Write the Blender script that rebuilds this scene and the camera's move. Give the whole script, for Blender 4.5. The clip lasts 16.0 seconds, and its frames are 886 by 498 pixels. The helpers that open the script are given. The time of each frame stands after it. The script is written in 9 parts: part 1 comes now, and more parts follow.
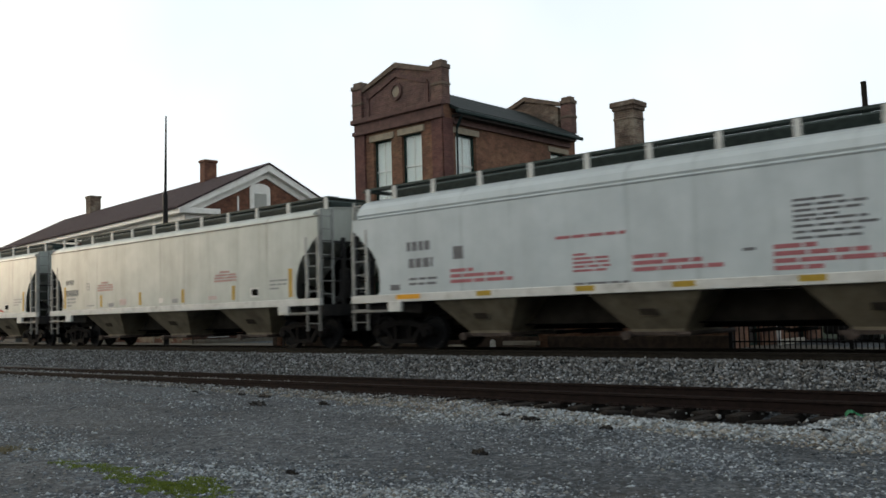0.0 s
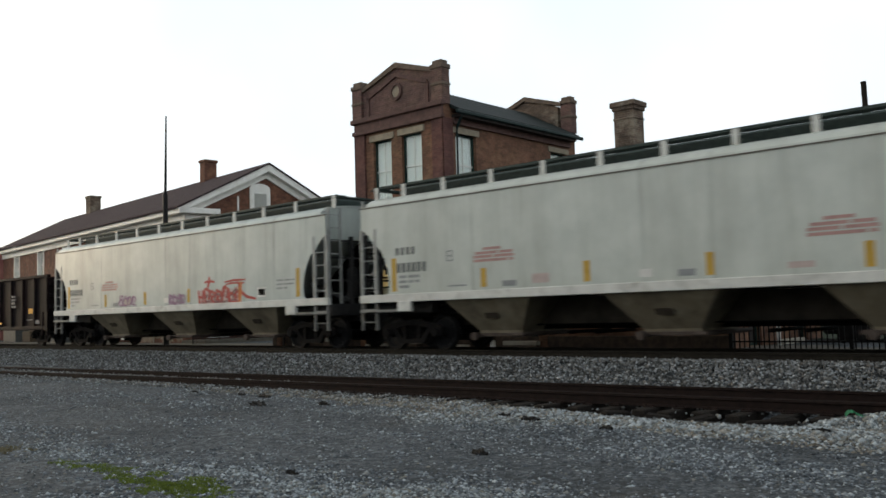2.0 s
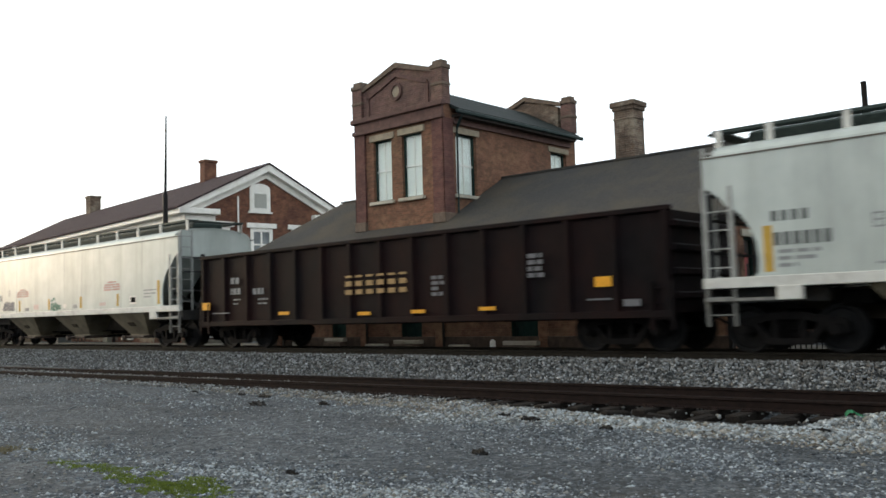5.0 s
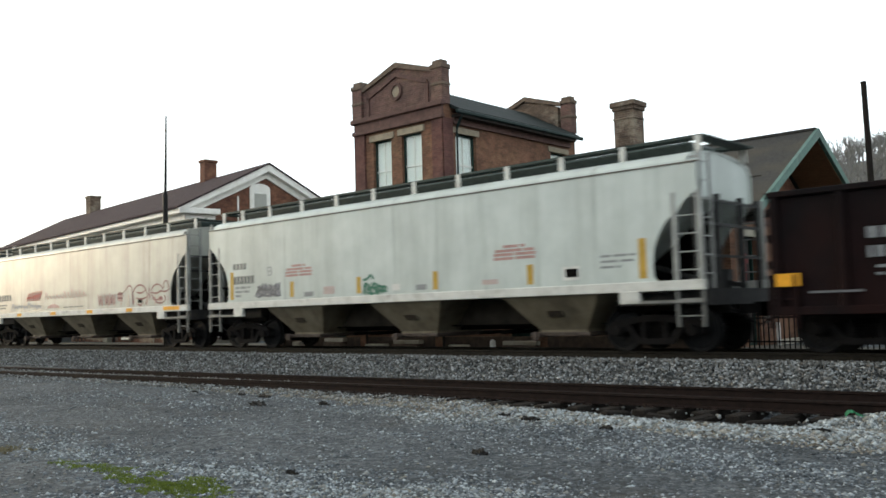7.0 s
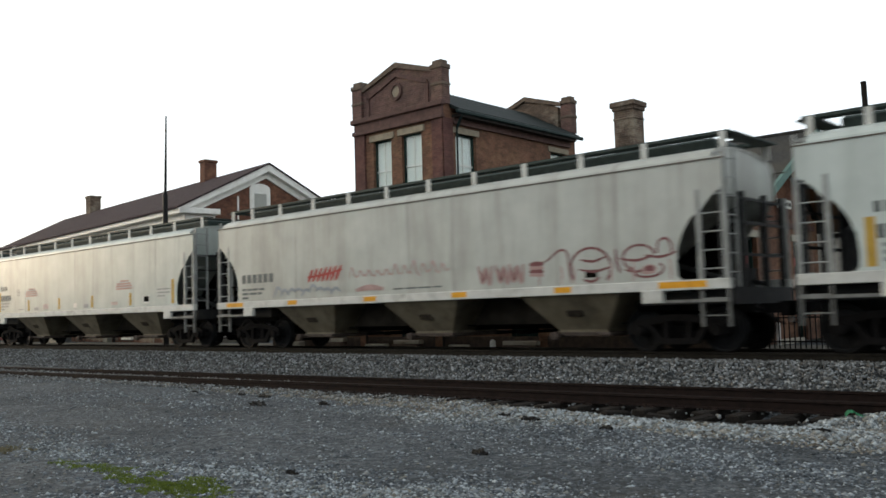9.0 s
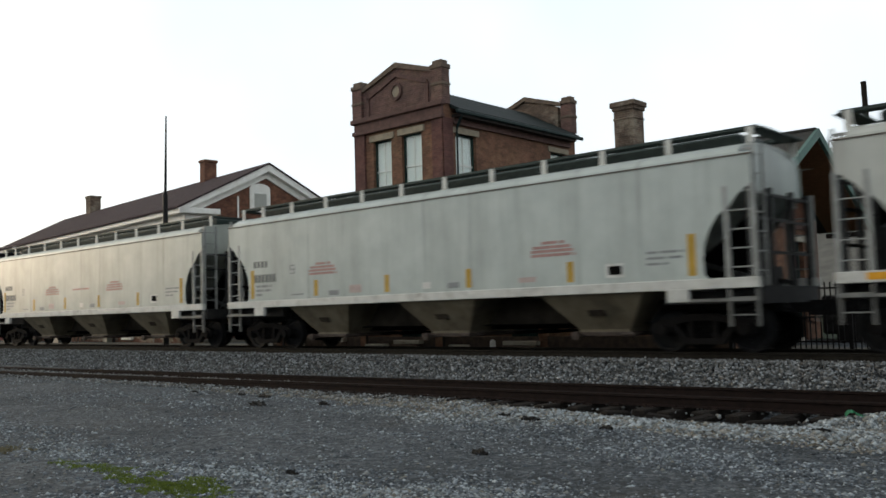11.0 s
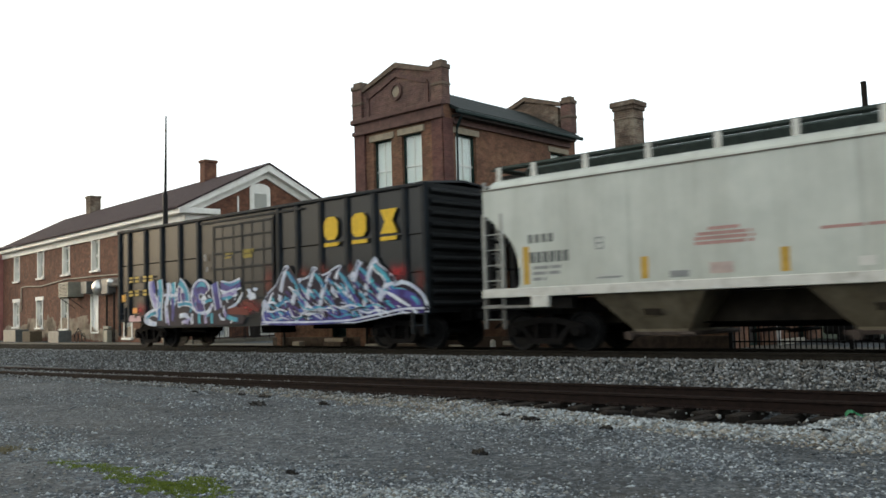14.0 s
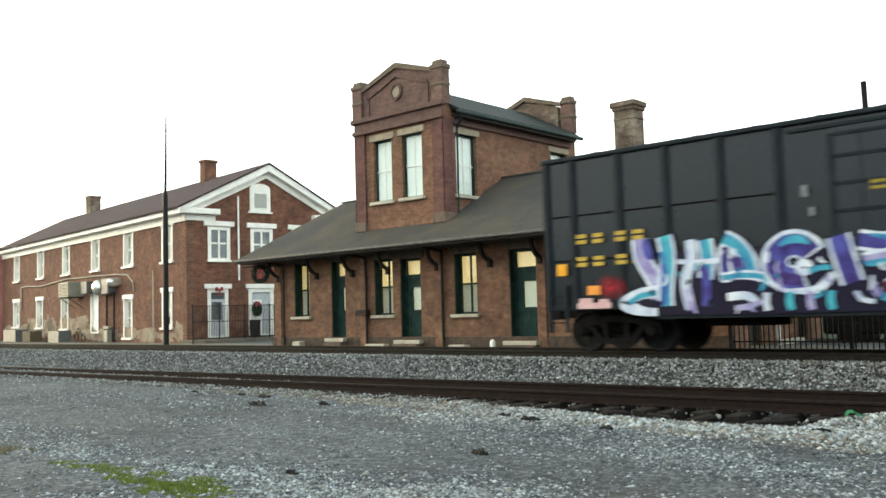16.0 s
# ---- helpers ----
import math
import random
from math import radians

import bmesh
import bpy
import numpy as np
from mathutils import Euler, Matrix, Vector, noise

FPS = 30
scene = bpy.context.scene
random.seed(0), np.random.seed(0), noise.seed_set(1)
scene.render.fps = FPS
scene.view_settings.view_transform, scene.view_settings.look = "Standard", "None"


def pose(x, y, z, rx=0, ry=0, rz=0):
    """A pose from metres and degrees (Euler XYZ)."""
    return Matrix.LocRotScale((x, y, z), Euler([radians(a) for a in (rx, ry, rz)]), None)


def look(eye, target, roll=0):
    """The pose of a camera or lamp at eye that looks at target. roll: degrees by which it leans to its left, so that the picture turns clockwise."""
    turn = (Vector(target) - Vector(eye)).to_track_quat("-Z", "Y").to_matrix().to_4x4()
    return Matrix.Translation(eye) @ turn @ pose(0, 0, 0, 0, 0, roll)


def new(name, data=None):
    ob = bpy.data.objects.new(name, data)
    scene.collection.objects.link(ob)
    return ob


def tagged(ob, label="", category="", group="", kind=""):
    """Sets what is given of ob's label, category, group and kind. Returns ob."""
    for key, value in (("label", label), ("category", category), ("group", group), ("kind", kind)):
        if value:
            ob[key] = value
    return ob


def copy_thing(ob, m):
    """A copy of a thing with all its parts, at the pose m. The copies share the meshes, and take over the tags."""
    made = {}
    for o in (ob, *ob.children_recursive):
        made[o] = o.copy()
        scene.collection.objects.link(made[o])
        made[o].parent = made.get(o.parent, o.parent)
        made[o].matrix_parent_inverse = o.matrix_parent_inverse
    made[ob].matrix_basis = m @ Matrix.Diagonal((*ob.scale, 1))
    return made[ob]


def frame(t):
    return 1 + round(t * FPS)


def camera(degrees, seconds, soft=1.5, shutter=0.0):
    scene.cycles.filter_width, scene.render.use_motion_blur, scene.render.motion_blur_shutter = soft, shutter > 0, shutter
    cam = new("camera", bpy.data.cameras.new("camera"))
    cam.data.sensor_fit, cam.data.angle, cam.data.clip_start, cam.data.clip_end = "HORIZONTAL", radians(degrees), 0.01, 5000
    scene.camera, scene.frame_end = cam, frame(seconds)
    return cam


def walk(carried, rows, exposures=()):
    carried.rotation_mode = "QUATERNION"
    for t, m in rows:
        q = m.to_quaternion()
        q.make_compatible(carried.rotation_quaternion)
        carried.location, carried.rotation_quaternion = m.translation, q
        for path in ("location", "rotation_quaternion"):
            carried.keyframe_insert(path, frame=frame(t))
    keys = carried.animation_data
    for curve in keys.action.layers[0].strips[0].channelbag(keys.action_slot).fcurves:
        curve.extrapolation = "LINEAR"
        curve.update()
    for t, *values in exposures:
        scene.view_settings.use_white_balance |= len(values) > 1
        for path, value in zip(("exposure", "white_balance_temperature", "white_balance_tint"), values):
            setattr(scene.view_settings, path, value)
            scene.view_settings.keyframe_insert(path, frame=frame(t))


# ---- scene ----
# A freight train passes a brick railway station. x runs along the main track (the train goes towards +x),
# y points from the camera across the tracks, z = 0 is the top of the main track's rails.
EYE = Vector((0.0, 0.0, 1.0))
YAW, TILT = radians(48.08), radians(4.077)
AHEAD = Vector((-math.cos(YAW) * math.cos(TILT), math.sin(YAW) * math.cos(TILT), math.sin(TILT)))
cam = camera(53.47, 16.0, soft=1.6, shutter=0.4)
walk(cam, [(0.0, look(EYE, EYE + AHEAD * 10, -1.687)), (16.0, look(EYE, EYE + AHEAD * 10, -1.687))],
     exposures=[(0.0, -0.70, 6280, 8), (0.5, -0.55, 6280, 8), (1.0, -0.58, 6280, 8), (1.5, -0.70, 6280, 8), (2.0, -0.64, 6280, 8), (2.5, -0.52, 6280, 8),
                (3.0, -0.50, 6280, 8), (3.5, -0.60, 6280, 8), (4.0, -0.60, 6280, 8), (5.0, -0.11, 6280, 8), (6.3, 0.52, 6280, 4), (6.6, 0.35, 6280, 4),
                (7.0, -0.02, 6280, 6), (7.5, -0.48, 6280, 8), (8.0, -0.48, 6280, 8), (8.5, -0.32, 6280, 8), (9.0, -0.44, 6280, 8), (11.5, -0.66, 6280, 8),
                (12.0, -0.54, 6280, 8), (12.5, -0.56, 6280, 8), (13.0, -0.68, 6280, 8), (13.5, -0.68, 6280, 8), (14.0, -0.21, 6330, 6), (14.5, 0.18, 6400, 4),
                (15.0, 0.58, 6500, 0), (15.5, 0.63, 6500, 0), (16.0, 0.68, 6500, 0)])

# ---- daylight: a bright overcast evening sky, the low sun behind thin cloud ----
SUN_AZ, SUN_EL = radians(192), radians(11)      # azimuth from +x, counter-clockwise
world = bpy.data.worlds.new("overcast_sky")
scene.world = world
world.use_nodes = True
wt = world.node_tree
wt.nodes.clear()
w_out = wt.nodes.new("ShaderNodeOutputWorld")
w_bg = wt.nodes.new("ShaderNodeBackground")
w_sky = wt.nodes.new("ShaderNodeTexSky")
w_sky.sky_type = "NISHITA"
w_sky.sun_disc = False
w_sky.sun_elevation = SUN_EL
w_sky.sun_rotation = radians(90) - SUN_AZ
w_sky.air_density, w_sky.dust_density, w_sky.ozone_density = 1.0, 4.0, 0.6
w_mix = wt.nodes.new("ShaderNodeMix")
w_mix.data_type = "RGBA"
w_mix.inputs[0].default_value = 0.75             # cloud cover
w_tc = wt.nodes.new("ShaderNodeTexCoord")
w_noise = wt.nodes.new("ShaderNodeTexNoise")
w_noise.inputs["Scale"].default_value = 2.2
w_noise.inputs["Detail"].default_value = 4
w_ramp = wt.nodes.new("ShaderNodeValToRGB")
w_ramp.color_ramp.elements[0].position, w_ramp.color_ramp.elements[0].color = 0.3, (14.25, 15.0, 15.4, 1)
w_ramp.color_ramp.elements[1].position, w_ramp.color_ramp.elements[1].color = 0.7, (18.1, 18.6, 18.6, 1)
wt.links.new(w_tc.outputs["Generated"], w_noise.inputs["Vector"])
wt.links.new(w_noise.outputs["Fac"], w_ramp.inputs["Fac"])
wt.links.new(w_sky.outputs["Color"], w_mix.inputs[6])
wt.links.new(w_ramp.outputs["Color"], w_mix.inputs[7])
# cloud cover thins towards the horizon, where the evening light comes in
w_sep = wt.nodes.new("ShaderNodeSeparateXYZ")
w_lift = wt.nodes.new("ShaderNodeValToRGB")
for k, (at, v) in enumerate(((0.0, 1.34), (0.33, 1.28))):
    w_lift.color_ramp.elements[k].position, w_lift.color_ramp.elements[k].color = at, (v, v, v, 1)
w_lift.color_ramp.elements.new(1.0).color = (0.64, 0.64, 0.65, 1)
w_mul = wt.nodes.new("ShaderNodeMix")
w_mul.data_type, w_mul.blend_type = "RGBA", "MULTIPLY"
w_mul.inputs[0].default_value = 1.0
wt.links.new(w_tc.outputs["Generated"], w_sep.inputs[0])
wt.links.new(w_sep.outputs["Z"], w_lift.inputs["Fac"])
wt.links.new(w_mix.outputs[2], w_mul.inputs[6])
wt.links.new(w_lift.outputs["Color"], w_mul.inputs[7])
# the veiled sun warms the cloud round it
SUN_WAY = Vector((math.cos(SUN_AZ) * math.cos(SUN_EL), math.sin(SUN_AZ) * math.cos(SUN_EL), math.sin(SUN_EL)))
w_dot = wt.nodes.new("ShaderNodeVectorMath")
w_dot.operation = "DOT_PRODUCT"
w_dot.inputs[1].default_value = SUN_WAY
w_glow = wt.nodes.new("ShaderNodeValToRGB")
for k, (at, v) in enumerate(((0.74, (0.97, 0.985, 1.0)), (0.98, (1.5, 1.3, 1.0)))):
    w_glow.color_ramp.elements[k].position, w_glow.color_ramp.elements[k].color = at, (*v, 1)
w_glow.color_ramp.elements.new(0.88).color = (1.1, 1.06, 0.98, 1)
w_warm = wt.nodes.new("ShaderNodeMix")
w_warm.data_type, w_warm.blend_type = "RGBA", "MULTIPLY"
w_warm.inputs[0].default_value = 1.0
wt.links.new(w_tc.outputs["Generated"], w_dot.inputs[0])
wt.links.new(w_dot.outputs["Value"], w_glow.inputs["Fac"])
wt.links.new(w_mul.outputs[2], w_warm.inputs[6])
wt.links.new(w_glow.outputs["Color"], w_warm.inputs[7])
wt.links.new(w_warm.outputs[2], w_bg.inputs["Color"])
w_bg.inputs["Strength"].default_value = 0.1
wt.links.new(w_bg.outputs[0], w_out.inputs["Surface"])
sun = new("sun", bpy.data.lights.new("sun", "SUN"))
sun.data.energy, sun.data.angle, sun.data.color = 1.15, radians(18), (1.0, 0.85, 0.67)
sun.matrix_world = look(SUN_WAY * 80, (0, 0, 0))

# ---- materials ----
def ramp_node(nt, fac, stops):
    r = nt.nodes.new("ShaderNodeValToRGB")
    e = r.color_ramp.elements
    while len(e) < len(stops):
        e.new(0.5)
    for k, (p, c) in enumerate(stops):
        e[k].position, e[k].color = p, (*c, 1)
    nt.links.new(fac, r.inputs["Fac"])
    return r.outputs["Color"]


def noise_node(nt, scale, detail=4, stretch=(1, 1, 1), coords="Object", rough=0.55):
    tc = nt.nodes.new("ShaderNodeTexCoord")
    mp = nt.nodes.new("ShaderNodeMapping")
    mp.inputs["Scale"].default_value = stretch
    n = nt.nodes.new("ShaderNodeTexNoise")
    n.inputs["Scale"].default_value, n.inputs["Detail"].default_value = scale, detail
    n.inputs["Roughness"].default_value = rough
    nt.links.new(tc.outputs[coords], mp.inputs["Vector"])
    nt.links.new(mp.outputs["Vector"], n.inputs["Vector"])
    return n.outputs["Fac"]


def mix_node(nt, fac, a, b, mode="MIX"):
    m = nt.nodes.new("ShaderNodeMix")
    m.data_type, m.blend_type = "RGBA", mode
    for sock, v in ((m.inputs[0], fac), (m.inputs[6], a), (m.inputs[7], b)):
        if isinstance(v, (int, float)):
            sock.default_value = v
        elif isinstance(v, tuple):
            sock.default_value = (*v, 1)
        else:
            nt.links.new(v, sock)
    return m.outputs[2]


def surface(name, low, high, scale=3.0, rough=0.75, metal=0.0, bump=0.0, bump_scale=60.0, stretch=(1, 1, 1),
            stain=None, stain_scale=0.6, stain_stretch=(1, 1, 1), stain_at=(0.5, 0.75), stain_amount=0.6,
            vary=0.0, coords="Object", spec=0.4):
    """A weathered surface: two tones mixed by grain, larger stains, a fine relief, and a difference from piece to piece."""
    m = bpy.data.materials.new(name)
    m.use_nodes = True
    nt = m.node_tree
    b = nt.nodes["Principled BSDF"]
    b.inputs["Roughness"].default_value, b.inputs["Metallic"].default_value = rough, metal
    b.inputs["Specular IOR Level"].default_value = spec
    col = ramp_node(nt, noise_node(nt, scale, 5, stretch, coords), [(0.3, low), (0.7, high)])
    if stain:
        f = ramp_node(nt, noise_node(nt, stain_scale, 6, stain_stretch, coords, 0.65),
                      [(stain_at[0], (0, 0, 0)), (stain_at[1], (stain_amount,) * 3)])
        col = mix_node(nt, f, col, stain)
    if vary:
        info = nt.nodes.new("ShaderNodeObjectInfo")
        geo = nt.nodes.new("ShaderNodeNewGeometry")
        add = nt.nodes.new("ShaderNodeMath")
        add.operation = "ADD"
        nt.links.new(info.outputs["Random"], add.inputs[0])
        nt.links.new(geo.outputs["Random Per Island"], add.inputs[1])
        frac = nt.nodes.new("ShaderNodeMath")
        frac.operation = "FRACT"
        nt.links.new(add.outputs[0], frac.inputs[0])
        g = ramp_node(nt, frac.outputs[0], [(0.0, (1 - vary,) * 3), (1.0, (1 + vary,) * 3)])
        col = mix_node(nt, 1.0, col, g, "MULTIPLY")
    nt.links.new(col, b.inputs["Base Color"])
    if bump:
        bp = nt.nodes.new("ShaderNodeBump")
        bp.inputs["Strength"].default_value, bp.inputs["Distance"].default_value = bump, 0.02
        nt.links.new(noise_node(nt, bump_scale, 4, stretch, coords), bp.inputs["Height"])
        nt.links.new(bp.outputs["Normal"], b.inputs["Normal"])
    return m


def brick_surface(name, a, b_, mortar, width=0.215, height=0.075, joint=0.012, grime=None, amount=0.5, turn=False, blotch=None):
    """Brickwork in courses, laid along x (or along y, turn), with soot and weathering."""
    m = bpy.data.materials.new(name)
    m.use_nodes = True
    nt = m.node_tree
    bs = nt.nodes["Principled BSDF"]
    bs.inputs["Roughness"].default_value = 0.88
    bs.inputs["Specular IOR Level"].default_value = 0.25
    tc = nt.nodes.new("ShaderNodeTexCoord")
    sep = nt.nodes.new("ShaderNodeSeparateXYZ")
    com = nt.nodes.new("ShaderNodeCombineXYZ")
    nt.links.new(tc.outputs["Object"], sep.inputs[0])
    nt.links.new(sep.outputs["Y" if turn else "X"], com.inputs["X"])
    nt.links.new(sep.outputs["Z"], com.inputs["Y"])
    br = nt.nodes.new("ShaderNodeTexBrick")
    br.inputs["Scale"].default_value = 1.0
    br.inputs["Brick Width"].default_value, br.inputs["Row Height"].default_value = width, height
    br.inputs["Mortar Size"].default_value = joint * 0.5
    br.inputs["Color1"].default_value, br.inputs["Color2"].default_value = (*a, 1), (*b_, 1)
    br.inputs["Mortar"].default_value = (*mortar, 1)
    nt.links.new(com.outputs[0], br.inputs["Vector"])
    col = br.outputs["Color"]
    if grime:
        f = ramp_node(nt, noise_node(nt, 0.7, 7, (1, 1, 0.7), "Object", 0.68), [(0.42, (0, 0, 0)), (0.7, (amount,) * 3)])
        col = mix_node(nt, f, col, grime)
    if blotch:
        f = ramp_node(nt, noise_node(nt, 1.25, 6, (1, 1, 1.25), "Object", 0.72), [(0.5, (0, 0, 0)), (0.66, (0.62,) * 3)])
        col = mix_node(nt, f, col, blotch)
    tone = ramp_node(nt, noise_node(nt, 2.6, 6, (1, 1, 1.6), "Object", 0.7), [(0.3, (0.62, 0.62, 0.62)), (0.7, (1.28, 1.28, 1.28))])
    col = mix_node(nt, 1.0, col, tone, "MULTIPLY")
    # spalled faces and crumbs of pale lime
    crumbs = ramp_node(nt, noise_node(nt, 7.0, 5, (1, 1, 1.5), "Object", 0.7), [(0.6, (0, 0, 0)), (0.74, (0.45,) * 3)])
    col = mix_node(nt, crumbs, col, tuple(min(1, c * 1.35) for c in mortar))
    nt.links.new(col, bs.inputs["Base Color"])
    bp = nt.nodes.new("ShaderNodeBump")
    bp.inputs["Strength"].default_value, bp.inputs["Distance"].default_value = 0.5, 0.01
    inv = nt.nodes.new("ShaderNodeMath")
    inv.operation = "SUBTRACT"
    inv.inputs[0].default_value = 1.0
    nt.links.new(br.outputs["Fac"], inv.inputs[1])
    nt.links.new(inv.outputs[0], bp.inputs["Height"])
    nt.links.new(bp.outputs["Normal"], bs.inputs["Normal"])
    return m


M = {}
M["gondola"] = surface("dark_gondola_steel", (0.004, 0.0033, 0.0039), (0.008, 0.0064, 0.0073), 2.5, 0.6, bump=0.15, bump_scale=20,
                       stain=(0.0155, 0.0062, 0.0056), stain_scale=0.7, stain_stretch=(1, 1, 0.5), stain_at=(0.4, 0.66), stain_amount=0.85, spec=0.05)
M["boxcar"] = surface("blue_black_boxcar_paint", (0.002, 0.004, 0.0068), (0.0046, 0.0078, 0.0125), 2.0, 0.24, bump=0.08, bump_scale=12,
                      stain=(0.0085, 0.0125, 0.0175), stain_scale=0.5, stain_stretch=(1.2, 1, 0.5), stain_at=(0.42, 0.7), stain_amount=0.7, spec=0.29)
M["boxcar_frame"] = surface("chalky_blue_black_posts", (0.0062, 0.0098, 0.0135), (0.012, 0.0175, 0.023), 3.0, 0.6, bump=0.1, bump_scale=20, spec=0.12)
# matt dark copy of the car paint: shade between the cars put in
M["boxcar_end"] = surface("shade_dark_boxcar_end", (0.005, 0.006, 0.007), (0.011, 0.0125, 0.0135), 3.0, 0.55, bump=0.1, bump_scale=14, spec=0.16)
# grimy steel taken near black: deep shade below the cars is in the colour
M["under"] = surface("grimy_underframe_steel_shade_dark", (0.002, 0.002, 0.002), (0.0055, 0.005, 0.0046), 6, 0.85, bump=0.3, bump_scale=40, spec=0.04)
M["brick"] = brick_surface("red_brown_station_brick", (0.21, 0.1, 0.06), (0.138, 0.067, 0.041), (0.178, 0.116, 0.076),
                           grime=(0.062, 0.036, 0.027), amount=0.75, blotch=(0.235, 0.145, 0.082))
M["brick_y"] = brick_surface("red_brown_station_brick_ends", (0.222, 0.108, 0.066), (0.148, 0.073, 0.046), (0.186, 0.122, 0.081),
                             grime=(0.066, 0.037, 0.027), amount=0.7, turn=True, blotch=(0.23, 0.13, 0.075))
M["brick_purple"] = brick_surface("dark_red_pressed_brick", (0.14, 0.06, 0.05), (0.1, 0.046, 0.04), (0.125, 0.073, 0.06),
                                  grime=(0.045, 0.026, 0.026), amount=0.6, blotch=(0.14, 0.07, 0.055))
M["roof"] = surface("grey_asphalt_shingle_roof", (0.042, 0.0415, 0.0405), (0.064, 0.0615, 0.058), 14, 0.9, bump=0.4, bump_scale=70,
                    stain=(0.088, 0.075, 0.055), stain_scale=0.45, stain_at=(0.42, 0.68), stain_amount=0.75, spec=0.08)
def gravel_surface(name, dark, pale, scale):
    """Packed crushed stone: every chip its own tone, with fines between and large worn patches."""
    m = bpy.data.materials.new(name)
    m.use_nodes = True
    nt = m.node_tree
    bs = nt.nodes["Principled BSDF"]
    bs.inputs["Roughness"].default_value, bs.inputs["Specular IOR Level"].default_value = 0.95, 0.2
    tc = nt.nodes.new("ShaderNodeTexCoord")
    cols = []
    for sc in (scale, scale * 0.45):
        v = nt.nodes.new("ShaderNodeTexVoronoi")
        v.inputs["Scale"].default_value = sc
        nt.links.new(tc.outputs["Object"], v.inputs["Vector"])
        sep = nt.nodes.new("ShaderNodeSeparateColor")
        nt.links.new(v.outputs["Color"], sep.inputs[0])
        cols.append((ramp_node(nt, sep.outputs[0], [(0.0, dark), (0.62, tuple((a * 2 + b) / 3 for a, b in zip(dark, pale))), (1.0, pale)]), v))
    col = mix_node(nt, ramp_node(nt, noise_node(nt, 2.3, 6), [(0.35, (0, 0, 0)), (0.65, (1, 1, 1))]), cols[0][0], cols[1][0])
    worn = ramp_node(nt, noise_node(nt, 0.33, 6, (1, 1.6, 1), "Object", 0.62), [(0.36, (0, 0, 0)), (0.62, (1.0,) * 3)])
    col = mix_node(nt, worn, col, mix_node(nt, 0.5, col, tuple(c * 0.55 for c in dark)))
    tan = ramp_node(nt, noise_node(nt, 0.5, 5, (1, 1, 1), "Object", 0.7), [(0.55, (0, 0, 0)), (0.75, (0.35,) * 3)])
    col = mix_node(nt, tan, col, (0.09, 0.075, 0.052))
    nt.links.new(col, bs.inputs["Base Color"])
    bp = nt.nodes.new("ShaderNodeBump")
    bp.inputs["Strength"].default_value, bp.inputs["Distance"].default_value = 1.0, 0.02
    nt.links.new(cols[0][1].outputs["Distance"], bp.inputs["Height"])
    bp.invert = True
    nt.links.new(bp.outputs["Normal"], bs.inputs["Normal"])
    return m


M["gravel"] = gravel_surface("grey_gravel_lot", (0.027, 0.031, 0.035), (0.185, 0.203, 0.218), 30)
M["rail"] = surface("rusty_rail_steel", (0.012, 0.0105, 0.0085), (0.024, 0.021, 0.0165), 9, 0.7, bump=0.2, bump_scale=50, spec=0.08)
M["white"] = surface("white_painted_wood", (0.74, 0.72, 0.66), (0.84, 0.82, 0.77), 4, 0.6, stain=(0.45, 0.42, 0.36), stain_scale=1.4, stain_amount=0.35)


def hopper_paint(name, low, high, grime, amount=0.55, rough=0.27):
    """Car paint with rain streaks, a grimy foot and darker weld seams every 1.56 m."""
    m = surface(name, low, high, 1.6, rough, bump=0.04, bump_scale=9, stain=grime, stain_scale=0.8, stain_stretch=(1.9, 1, 0.2),
                stain_at=(0.44, 0.78), stain_amount=amount, spec=0.5)
    nt = m.node_tree
    bs = nt.nodes["Principled BSDF"]
    base = bs.inputs["Base Color"].links[0].from_socket
    tc = nt.nodes.new("ShaderNodeTexCoord")
    sep = nt.nodes.new("ShaderNodeSeparateXYZ")
    nt.links.new(tc.outputs["Object"], sep.inputs[0])
    pp = nt.nodes.new("ShaderNodeMath")
    pp.operation, pp.inputs[1].default_value = "PINGPONG", 0.78
    nt.links.new(sep.outputs["X"], pp.inputs[0])
    line = ramp_node(nt, pp.outputs[0], [(0.0, (1, 1, 1)), (0.09, (0, 0, 0))])
    wear = ramp_node(nt, noise_node(nt, 0.9, 4, (2, 1, 0.6)), [(0.4, (0, 0, 0)), (0.7, (0.6,) * 3)])
    f = mix_node(nt, 1.0, line, wear, "MULTIPLY")
    nt.links.new(mix_node(nt, f, base, tuple(c * 0.7 for c in grime)), bs.inputs["Base Color"])
    return m


M["hopper"] = hopper_paint("pale_grey_hopper_paint", (0.385, 0.422, 0.396), (0.455, 0.496, 0.464), (0.23, 0.245, 0.218), 0.55)
M["hopper_light"] = hopper_paint("white_hopper_paint", (0.425, 0.463, 0.437), (0.495, 0.541, 0.508), (0.262, 0.276, 0.24), 0.55)
M["hopper_warm"] = hopper_paint("cream_hopper_paint", (0.408, 0.432, 0.392), (0.482, 0.508, 0.462), (0.262, 0.262, 0.214), 0.5)
M["hopper_tan"] = hopper_paint("tan_dirty_hopper_paint", (0.388, 0.396, 0.358), (0.46, 0.47, 0.425), (0.235, 0.212, 0.178), 0.6)
M["hopper_grey"] = hopper_paint("cool_grey_hopper_paint", (0.405, 0.448, 0.452), (0.470, 0.515, 0.517), (0.314, 0.335, 0.322), 0.35)
M["ladder"] = surface("worn_ladder_paint", (0.21, 0.215, 0.205), (0.32, 0.325, 0.305), 4, 0.55, stain=(0.1, 0.09, 0.08), stain_scale=3, stain_amount=0.6)
